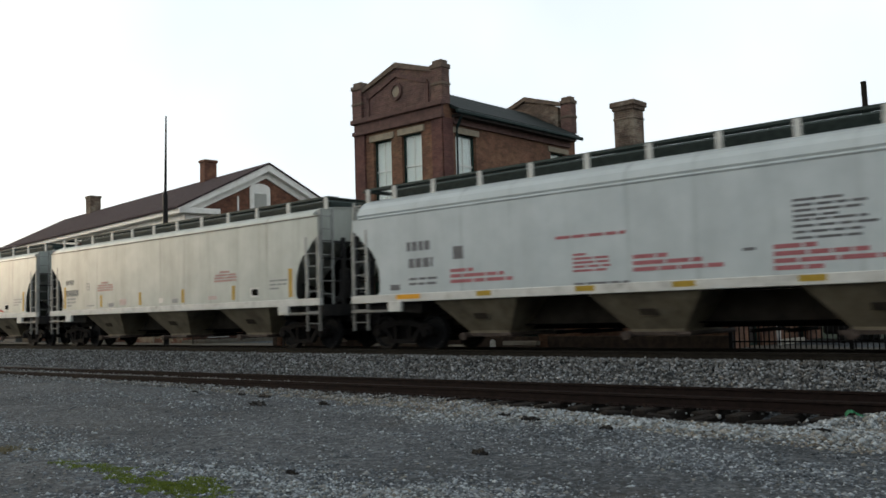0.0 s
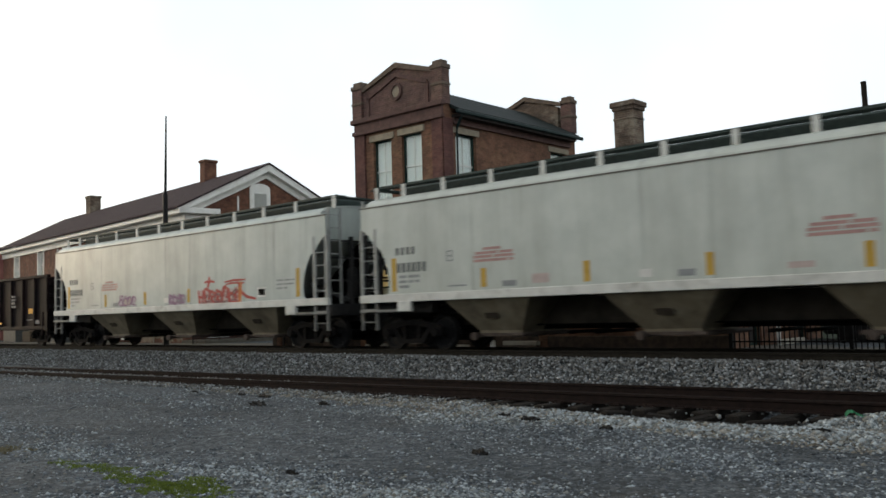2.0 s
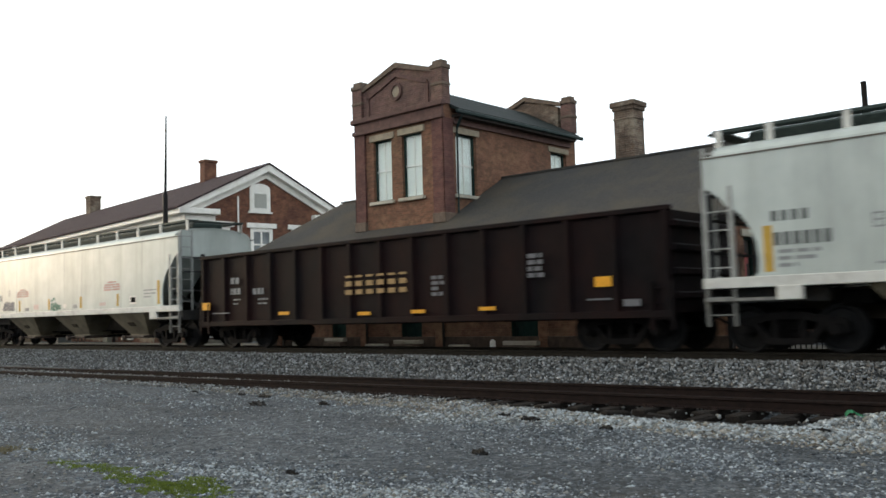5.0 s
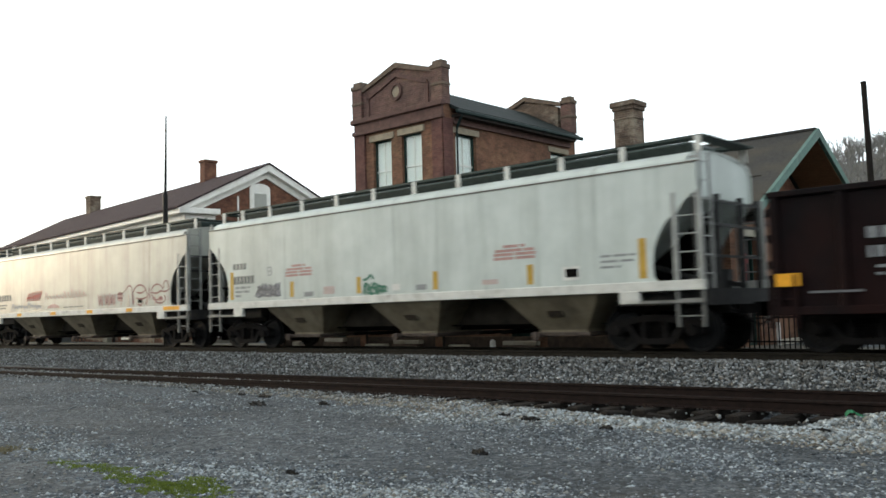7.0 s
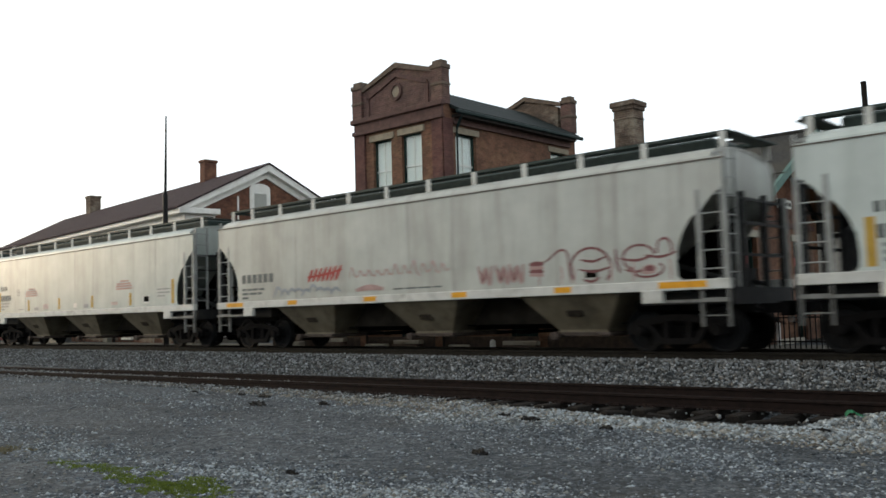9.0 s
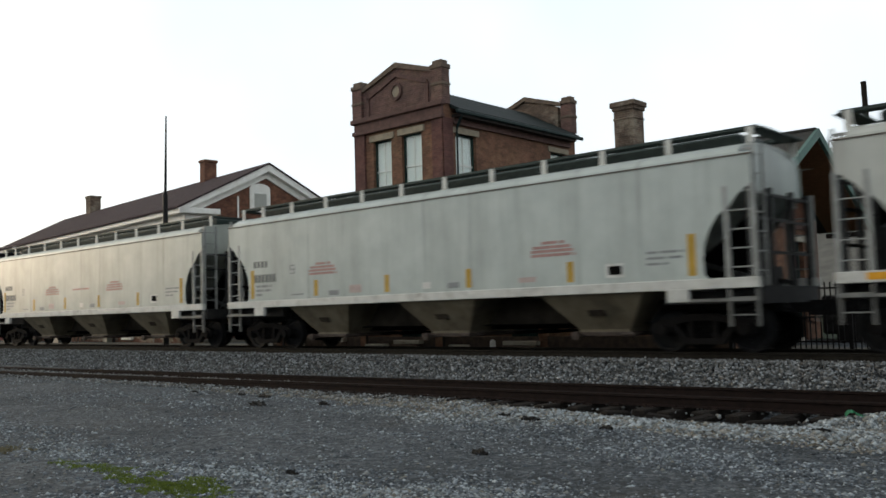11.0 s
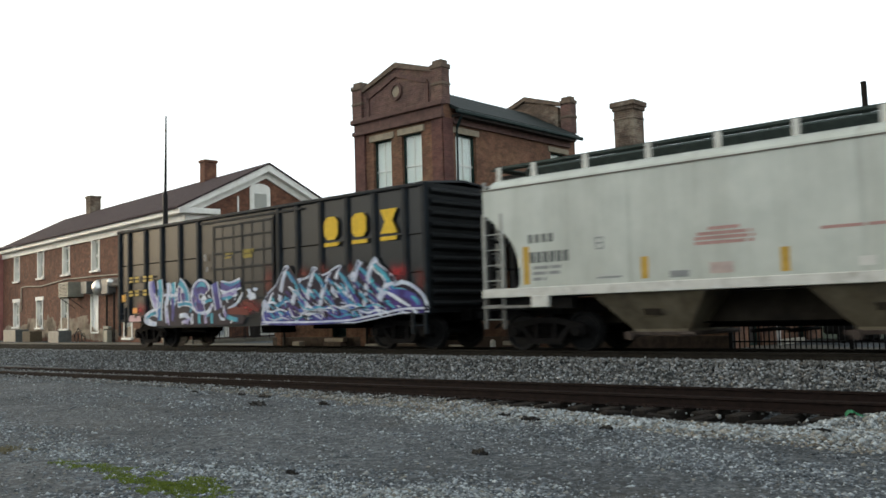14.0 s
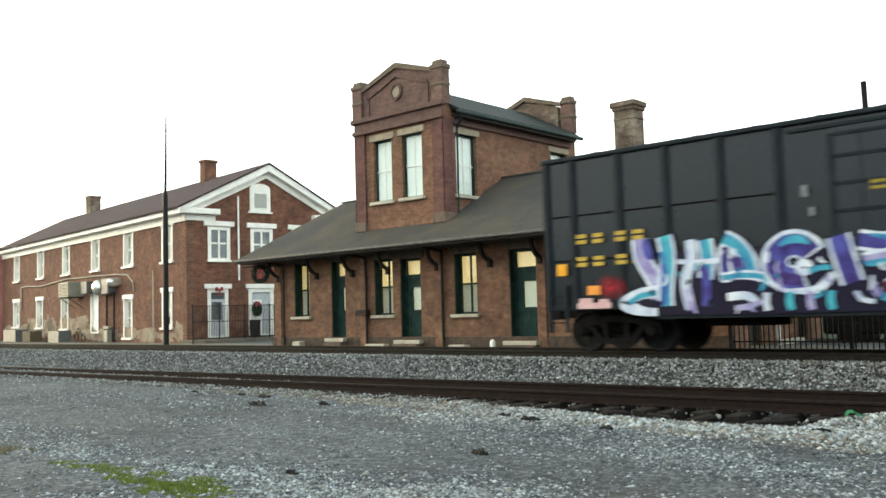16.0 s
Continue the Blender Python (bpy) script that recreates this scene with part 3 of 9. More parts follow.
def stones(name, places, sizes, material, label, seed=1, flat=0.7, chips=False):
    """Many loose stones as one mesh: each a small irregular rock with its own turn."""
    rng = np.random.default_rng(seed)
    t = (1 + 5 ** 0.5) / 2
    ico = np.array([(-1, t, 0), (1, t, 0), (-1, -t, 0), (1, -t, 0), (0, -1, t), (0, 1, t), (0, -1, -t), (0, 1, -t), (t, 0, -1), (t, 0, 1), (-t, 0, -1), (-t, 0, 1)])
    ico = ico / np.linalg.norm(ico[0])
    faces = np.array([(0, 11, 5), (0, 5, 1), (0, 1, 7), (0, 7, 10), (0, 10, 11), (1, 5, 9), (5, 11, 4), (11, 10, 2), (10, 7, 6), (7, 1, 8),
                      (3, 9, 4), (3, 4, 2), (3, 2, 6), (3, 6, 8), (3, 8, 9), (4, 9, 5), (2, 4, 11), (6, 2, 10), (8, 6, 7), (9, 8, 1)])
    if chips:
        ico = np.array([(1, 0, 0), (0, 1, 0), (-1, 0, 0), (0, -1, 0), (0, 0, 1), (0, 0, -1)], float)
        faces = np.array([(0, 1, 4), (1, 2, 4), (2, 3, 4), (3, 0, 4), (1, 0, 5), (2, 1, 5), (3, 2, 5), (0, 3, 5)])
    nv, nf = len(ico), len(faces)
    n = len(places)
    shape = ico[None] * rng.uniform(0.62, 1.25, (n, nv, 1)) * rng.uniform(0.65, 1.2, (n, 1, 3)) * sizes[:, None, None]
    a = rng.uniform(0, math.tau, n)
    c, s = np.cos(a), np.sin(a)
    x = shape[..., 0] * c[:, None] - shape[..., 1] * s[:, None]
    y = shape[..., 0] * s[:, None] + shape[..., 1] * c[:, None]
    v = np.stack([x, y, shape[..., 2] * flat], -1) + places[:, None, :]
    f = faces[None] + (np.arange(n) * nv)[:, None, None]
    me = bpy.data.meshes.new(name)
    me.vertices.add(n * nv)
    me.vertices.foreach_set("co", v.reshape(-1))
    me.loops.add(n * nf * 3)
    me.loops.foreach_set("vertex_index", f.reshape(-1).astype(np.int32))
    me.polygons.add(n * nf)
    me.polygons.foreach_set("loop_start", (np.arange(n * nf) * 3).astype(np.int32))
    me.update(calc_edges=True)
    me.materials.append(material)
    return tagged(new(name, me), label, "stones", kind="stuff")


def siding_y(x):
    return 12.55 + 0.03 * (x + 14)


def siding_z(x):
    return -0.455 + 0.005 * (x + 14)


def scatter(rng, n, x0, x1, y0, y1, near=1.0):
    x = x1 - (x1 - x0) * rng.random(n) ** near
    return x, rng.uniform(y0, y1, n)


def loose_stones():
    rng = np.random.default_rng(5)
    # ballast bank and shoulder of the main track
    x, y = scatter(rng, 56000, -60, 1, 14.45, 17.25, 1.5)
    z = np.where(y < 16.25, -0.60 + 0.45 * (y - 14.45) / 1.8, -0.15 - 0.02 * (y - 16.25))
    p = np.stack([x, y, z + rng.uniform(-0.02, 0.03, len(x))], 1)
    stones("ballast_stones", p, rng.uniform(0.017, 0.042, len(x)), M["stone"], "grey granite ballast stones on the track shoulder", 2, 0.85)
    # between the siding's rails and along its near side
    x, y = scatter(rng, 16000, -45, 0, 11.75, 14.5, 1.5)
    y = y + 0.03 * (x + 14)
    keep = ~((x > -11) & (x < -4.2) & (y < siding_y(x) + 0.2) & (rng.random(len(x)) < 0.95))
    x, y = x[keep], y[keep]
    p = np.stack([x, y, -0.645 + rng.uniform(-0.01, 0.025, len(x))], 1)
    stones("siding_ballast", p, rng.uniform(0.015, 0.04, len(x)), M["stone"], "grey ballast stones around the siding ties", 3, 0.8)
    # crushed stone over the lot: worn into the ground in the middle, in pale drifts at the near rim and beside the siding
    n = 360000
    far = 3.4 * (38 / 3.4) ** rng.random(n)
    way = np.radians(rng.uniform(84, 176, n))
    xs, ys = far * np.cos(way), far * np.sin(way)
    ok = ys < 12.45 + 0.03 * (xs + 14)
    xs, ys = xs[ok], ys[ok]
    broad = np.array([noise.noise(Vector((a * 0.16, b * 0.75, 1.3))) + 0.55 * noise.noise(Vector((a * 0.7, b * 1.6, 5.3))) for a, b in zip(xs, ys)])
    fine = np.array([noise.noise(Vector((a * 2.1, b * 2.6, 8.1))) for a, b in zip(xs, ys)])
    edge = np.where(xs > -9, 10.0, 10.0 + np.minimum(1.2, (-9 - xs) * 0.16)) + 0.7 * broad
    bank = np.clip((ys - edge) / 1.1, 0, 1)
    front = np.exp(-((ys - 5.55 - 0.07 * (xs + 8)) / 0.5) ** 2) * np.clip((xs + 14) / 3, 0, 1) * np.clip(1.1 + 1.3 * broad, 0.25, 1)
    # a drift of washed white stone in front of the tan bank
    wash = np.exp(-((xs + 9.6) / 2.0) ** 2 - ((ys - 10.3 - 0.05 * (xs + 9.6)) / 0.55) ** 2) * np.clip(0.9 + broad + fine, 0, 1)
    near = np.clip((6.6 - ys) / 1.5, 0, 1) * np.clip((xs + 9.5) / 3, 0, 1) * 0.55
    want = 0.36 + 0.85 * np.clip(broad + 0.3 * fine, -0.3, 1) + 1.1 * front + wash + near + 0.85 * bank + 0.12 * fine
    want = want * (1 - 0.8 * np.clip((4.75 + 0.25 * broad - ys) / 0.35, 0, 1) * np.clip((-8.0 - xs) / 0.8, 0, 1))
    # thinner and thinner towards the rim of the strewn ground, with ragged tongues
    turn, dist = np.degrees(np.arctan2(ys, xs)), np.hypot(xs, ys)
    rim = np.minimum(np.minimum(turn - 84, 176 - turn) / 20, np.minimum((dist - 3.4) / 1.8, (38 - dist) / 10))
    want = np.clip(want, 0.05, 1) * np.clip(rim + broad * 0.4, 0, 1)
    hollow = ((xs + 5.3) / 1.7) ** 2 + ((ys - 12.15) / 0.52) ** 2
    want = want * np.clip((hollow - 0.7) * 2, 0.04, 1) * np.where((xs > -11) & (xs < -4) & (ys > 12.2 + 0.03 * (xs + 14) + 0.2 * fine), 0.12, 1)
    keep = rng.random(len(xs)) < want
    xs, ys, bank, front, near, wash, fine = (q[keep] for q in (xs, ys, bank, front, near, wash, fine))
    zs = np.array([ground_height(a, b) for a, b in zip(xs, ys)])
    p = np.stack([xs, ys, zs + 0.002], 1)
    draw = rng.random(len(xs))
    white = draw < 0.1 + 0.9 * wash + 0.65 * front + 0.36 * near + 0.75 * bank * np.clip((xs + 12) / 4, 0.2, 1)
    tan = ~white & (bank > 0.15) & (rng.random(len(xs)) < 0.75)
    grey = ~white & ~tan
    size = rng.uniform(0.011, 0.026, len(xs)) + 0.016 * (rng.random(len(xs)) < 0.15)
    size = size * (1 + 0.75 * bank)
    stones("gravel_stones", p[grey], size[grey], M["lot_stone"], "blue-grey crushed stone trodden into the gravel lot", 4, 0.5, True)
    stones("pale_stones", p[white], size[white], M["pale_stone"], "pale limestone chips in drifts on the gravel lot", 14, 0.6, True)
    stones("tan_stones", p[tan], size[tan], M["tan_stone"], "tan stained stone chips beside the siding", 15, 0.6, True)
    # a heap of pale stone against the siding rail, past the mud hollow
    x, y = rng.uniform(-4.3, -0.6, 5200), rng.uniform(11.3, 13.0, 5200)
    lift = np.clip(1 - np.abs(y - 12.5) / 0.75, 0, 1) * np.clip((x + 4.3) / 1.0, 0, 1) * 0.19
    p = np.stack([x, y, -0.65 + lift + rng.uniform(-0.03, 0.02, len(x))], 1)
    stones("stone_heap", p, rng.uniform(0.018, 0.045, len(x)), M["pale_stone"], "heap of pale broken stone against the siding rail", 16, 0.75)


def rail_bm(points):
    """A steel rail drawn through points on its top: head, web and foot."""
    prof = [(-0.036, 0.0), (0.036, 0.0), (0.038, -0.035), (0.012, -0.05), (0.010, -0.145), (0.07, -0.165), (0.07, -0.18), (-0.07, -0.18), (-0.07, -0.165),
            (-0.010, -0.145), (-0.012, -0.05), (-0.038, -0.035)]
    bm = bmesh.new()
    rings = [[bm.verts.new((px_, py + u, pz + w)) for u, w in prof] for px_, py, pz in points]
    for a, b in zip(rings, rings[1:]):
        for k in range(12):
            bm.faces.new((a[k], a[(k + 1) % 12], b[(k + 1) % 12], b[k]))
    bm.faces.new(rings[0][::-1])
    bm.faces.new(rings[-1])
    bmesh.ops.recalc_face_normals(bm, faces=bm.faces[:])
    return bm


def tie_bm():
    return bevelled(boxes((-0.115, 0.115, -1.3, 1.3, -0.17, 0.0)), 0.018)


def tie_plate_bm():
    bm = boxes((-0.09, 0.09, -0.15, 0.15, 0.0, 0.018))
    for sx in (-0.06, 0.06):
        for sy in (-0.1, 0.1):
            rod(bm, (sx, sy, 0.0), (sx, sy, 0.05), 0.014, sides=6)
    return bm


def tracks():
    rng = random.Random(4)
    # dark sheet over the bed: under-train shade put into its colour
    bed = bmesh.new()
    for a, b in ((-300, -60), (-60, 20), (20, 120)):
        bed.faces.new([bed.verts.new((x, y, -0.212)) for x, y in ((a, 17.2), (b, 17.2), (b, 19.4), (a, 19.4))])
    tagged(part("track_bed", bed, M["oily_shade_ballast"]), "oily ballast between the main rails, darkened for shade under the train", "ballast", kind="structure")
    main = thing("main_track", "main railway track with worn steel rails on wooden ties", "railway track")
    for y in (17.34, 18.86):
        part("rail", rail_bm([(-420, y, 0), (-60, y, 0), (0, y, 0), (160, y, 0)]), M["rail"], main, "rusty rail with a dull worn head")
    side = thing("siding_track", "rusty siding track sunk in gravel on old ties", "railway track")
    xs = [-300, -80, -60, -40, -20, -10, 0, 20, 60]
    for dy in (0.0, 1.5):
        part("rail", rail_bm([(x, siding_y(x) + dy, siding_z(x)) for x in xs]), M["rail_old"], side, "brown rusted rail")
    for k in range(140):
        x = -66 + 0.54 * k
        add_shared("tie", "tie", tie_bm, M["tie"], main, pose(x, TRACK_Y + rng.uniform(-0.03, 0.03), -0.185, 0, 0, rng.uniform(-1, 1)))
    for k in range(110):
        x = -50 + 0.55 * k + rng.uniform(-0.05, 0.05)
        y = siding_y(x) + 0.75 + rng.uniform(-0.12, 0.06)
        add_shared("tie", "tie", tie_bm, M["tie"], side, pose(x, y, siding_z(x) - 0.19, rng.uniform(-0.6, 0.6), 0, 1.7 + rng.uniform(-4, 4)))
        if x > -20:
            add_shared("tie_plate", "tie_plate", tie_plate_bm, M["rail_old"], side, pose(x, siding_y(x), siding_z(x) - 0.19, 0, 0, 1.7))


TRACK_Y = 18.1          # middle of the main track
MESHES = {}


def shared(key, maker, material, smooth=False):
    """The mesh under that key, made once."""
    if key not in MESHES:
        ob = part(key, maker(), material, smooth=smooth)
        MESHES[key] = ob.data
        bpy.data.objects.remove(ob)
    return MESHES[key]


def add_shared(name, key, maker, material, parent, m=None, smooth=False):
    ob = new(name, shared(key, maker, material, smooth))
    ob.parent = parent
    if m is not None:
        ob.matrix_basis = m
    return ob


def lumps(rng, cx, cy, z, rx, ry, h):
    """A low broken clod with a ragged rim."""
    bm = bmesh.new()
    bmesh.ops.create_icosphere(bm, subdivisions=3, radius=1.0)
    for v in bm.verts:
        k = 1 + 0.75 * noise.noise(v.co * 2.3 + Vector((cx * 3, cy * 3, 0))) + 0.35 * noise.noise(v.co * 6.1 + Vector((cx, cy, 4)))
        v.co = Vector((cx + v.co.x * rx * k, cy + v.co.y * ry * k, z + max(v.co.z, -0.3) * h * k * k))
    return bm


def ground_details():
    rng = random.Random(12)
    # dark wet mud in the hollow beside the siding, with rotten tie ends standing out of it
    # the second, long thin patch paints the shade under the rail between ties
    for cx, cy, rx, ry, seed in ((-5.3, 12.15, 1.6, 0.48, 4.0), (-8.0, 12.5, 3.4, 0.26, 9.0)):
        bm = bmesh.new()
        outline = []
        for k in range(48):
            a = k / 48 * math.tau
            r = 1 + 0.3 * noise.noise(Vector((math.cos(a) * 2.4, math.sin(a) * 2.4, seed))) + 0.12 * noise.noise(Vector((math.cos(a) * 7, math.sin(a) * 7, seed)))
            outline.append((cx + rx * math.cos(a) * r, cy + ry * math.sin(a) * r + 0.03 * (rx * math.cos(a))))
        c = bm.verts.new((cx, cy, ground_height(cx, cy) + 0.02))
        vs = [bm.verts.new((x, y, ground_height(x, y) + 0.014)) for x, y in outline]
        mid = [bm.verts.new(((x + cx) / 2, (y + cy) / 2, ground_height((x + cx) / 2, (y + cy) / 2) + 0.018)) for x, y in outline]
        for k in range(48):
            bm.faces.new((vs[k], vs[(k + 1) % 48], mid[(k + 1) % 48], mid[k]))
            bm.faces.new((mid[k], mid[(k + 1) % 48], c))
        tagged(part("mud_patch", bm, M["mud"]), "dark wet mud and painted shade beside the siding rail", "mud", kind="structure")
    for x, y, ln, turn in ((-7.4, 12.2, 0.55, 80), (-5.9, 12.05, 0.5, 70), (-4.9, 12.15, 0.7, 35), (-3.9, 12.3, 0.45, 95), (-6.6, 12.1, 0.4, 15)):
        bm = bevelled(boxes((-ln / 2, ln / 2, -0.09, 0.09, -0.09, 0.03)), 0.03)
        for v in bm.verts:
            v.co += Vector((noise.noise(v.co * 9), noise.noise(v.co * 8 + Vector((3, 0, 0))), noise.noise(v.co * 7))) * 0.03
        ob = part("rotten_tie_piece", bm, M["tie"])
        ob.matrix_basis = pose(x, y, ground_height(x, y) + 0.06, rng.uniform(-8, 8), rng.uniform(-10, 10), turn)
        tagged(ob, "dark rotten piece of railway tie in mud", "tie piece", "rotten tie pieces")
    for x, y, rx in ((-15.05, 11.1, 0.22), (-15.9, 11.15, 0.14), (-13.75, 10.0, 0.3), (-17.6, 11.08, 0.12), (-9.6, 12.15, 0.12), (-6.6, 7.88, 0.15), (-7.44, 5.83, 0.11),
                     (-12.6, 10.63, 0.2), (-8.6, 10.9, 0.16), (-7.9, 10.6, 0.2), (-6.4, 10.3, 0.14), (-3.95, 11.35, 0.16), (-19.5, 12.4, 0.15), (-23.0, 12.1, 0.16)):
        tagged(part("dark_clod", lumps(rng, x, y, ground_height(x, y), rx * 0.75, rx * 0.3, 0.02 + 0.13 * rx), M["mud"]), "dark clod of dirt on the gravel", "clod", "clods on the gravel")
    scrap = bmesh.new()
    for k in range(5):
        a, b = 0.05 * k, 0.05 * (k + 1)
        q = [scrap.verts.new((x, y, 0.05 * math.sin(x * 22) + 0.02 * y)) for x, y in ((a, -0.05), (b, -0.05), (b, 0.06), (a, 0.06))]
        scrap.faces.new(q)
    bmesh.ops.solidify(scrap, geom=scrap.faces[:], thickness=0.006)
    ob = part("green_scrap", scrap, M["green_scrap"])
    ob.matrix_basis = pose(-3.98, 12.35, -0.53, 14, -8, 25)
    tagged(ob, "crumpled green plastic scrap on the stone heap", "litter")
    # moss and short grass
    for cx, cy, rx, ry, n in ((-9.8, 4.9, 1.1, 0.32, 6000), (-7.95, 4.74, 1.3, 0.44, 24000), (-12.3, 4.85, 0.55, 0.4, 2600)):
        r = np.random.default_rng(int(abs(cx * 100)))
        bm = bmesh.new()
        for _ in range(n):
            a, q = r.uniform(0, math.tau), r.random() ** 0.62
            x, y = cx + rx * q * math.cos(a), cy + ry * q * math.sin(a)
            if noise.noise(Vector((x * 2.6, y * 4.6, 2))) + 0.6 * noise.noise(Vector((x * 9.0, y * 13.0, 7))) < 0.85 * q * q - 0.38:
                continue
            z = ground_height(x, y)
            h, w, t = r.uniform(0.008, 0.028), r.uniform(0.003, 0.006), r.uniform(0, math.tau)
            dx, dy = math.cos(t) * w, math.sin(t) * w
            lx, ly = r.uniform(-0.014, 0.014), r.uniform(-0.014, 0.014)
            bm.faces.new((bm.verts.new((x - dx, y - dy, z)), bm.verts.new((x + dx, y + dy, z)), bm.verts.new((x + lx, y + ly, z + h))))
        dry = cx < -12
        tagged(part("moss_patch", bm, M["dry_grass" if dry else "grass"]), "dry straw-coloured grass on gravel" if dry else "low bright green moss and grass on gravel", "grass", kind="stuff")


ground()
tracks()
loose_stones()
ground_details()

# ---- the station ----
def pierced(axis, a0, a1, b0, b1, z0, z1, holes):
    """A wall along an axis ('x' or 'y') from a0 to a1, b0 to b1 thick, with holes (a, a, z, z) through it."""
    bm = bmesh.new()
    us = sorted({a0, a1, *(h[0] for h in holes), *(h[1] for h in holes)})
    zs = sorted({z0, z1, *(h[2] for h in holes), *(h[3] for h in holes)})
    verts = {}

    def vert(i, j, b):
        if (i, j, b) not in verts:
            verts[i, j, b] = bm.verts.new((us[i], b, zs[j]) if axis == "x" else (b, us[i], zs[j]))
        return verts[i, j, b]

    def solid(i, j):
        if not (0 <= i < len(us) - 1 and 0 <= j < len(zs) - 1):
            return False
        u, z = (us[i] + us[i + 1]) / 2, (zs[j] + zs[j + 1]) / 2
        return not any(h[0] < u < h[1] and h[2] < z < h[3] for h in holes)
    for i in range(len(us) - 1):
        for j in range(len(zs) - 1):
            if not solid(i, j):
                continue
            ring = ((i, j), (i + 1, j), (i + 1, j + 1), (i, j + 1))
            for b in (b0, b1):
                bm.faces.new([vert(p, q, b) for p, q in ring])
            for k, (di, dj) in enumerate(((0, -1), (1, 0), (0, 1), (-1, 0))):
                if not solid(i + di, j + dj):
                    (p, q), (r, t) = ring[k], ring[(k + 1) % 4]
                    bm.faces.new((vert(p, q, b0), vert(r, t, b0), vert(r, t, b1), vert(p, q, b1)))
    bmesh.ops.recalc_face_normals(bm, faces=bm.faces[:])
    return bm


def ring_bm(a0, a1, z0, z1, b0, b1, w, axis="x", foot=None):
    """One rectangular frame, w wide all round, in the plane of an axis and z."""
    bm = bmesh.new()
    foot = w if foot is None else foot
    outer, inner = [(a0, z0), (a1, z0), (a1, z1), (a0, z1)], [(a0 + w, z0 + foot), (a1 - w, z0 + foot), (a1 - w, z1 - w), (a0 + w, z1 - w)]
    loops = [[bm.verts.new((a, b, z) if axis == "x" else (b, a, z)) for a, z in pts] for b in (b0, b1) for pts in (outer, inner)]
    for p, q in ((0, 1), (3, 2), (2, 0), (1, 3)):
        for k in range(4):
            bm.faces.new((loops[p][k], loops[p][(k + 1) % 4], loops[q][(k + 1) % 4], loops[q][k]))
    bmesh.ops.recalc_face_normals(bm, faces=bm.faces[:])
    return bm


def frame_bm(x0, x1, z0, z1, y0, y1, w, bars_x=(), bars_z=(), thin=0.03):
    bm = boxes((x0, x0 + w, y0, y1, z0, z1), (x1 - w, x1, y0, y1, z0, z1), (x0 + w, x1 - w, y0, y1, z0, z0 + w), (x0 + w, x1 - w, y0, y1, z1 - w, z1))
    for x in bars_x:
        box(bm, x - thin / 2, x + thin / 2, y0 + 0.004, y1 - 0.004, z0 + w, z1 - w)
    for z in bars_z:
        box(bm, x0 + w, x1 - w, y0 - 0.004, y1 + 0.004, z - thin, z + thin)
    return bm


def framed(name, parent, material, label, x0, x1, z0, z1, y0, y1, w, bars_x=(), bars_z=(), thin=0.03):
    """A window or door frame with its glazing bars as pieces under it."""
    ob = part(name, ring_bm(x0, x1, z0, z1, y0, y1, w), material, parent, label)
    for x in bars_x:
        part("glazing_bar", boxes((x - thin / 2, x + thin / 2, y0 + 0.004, y1 - 0.004, z0 + w, z1 - w)), material, ob)
    for z in bars_z:
        part("cross_bar", boxes((x0 + w, x1 - w, y0 - 0.004, y1 + 0.004, z - thin, z + thin)), material, ob)
    return ob


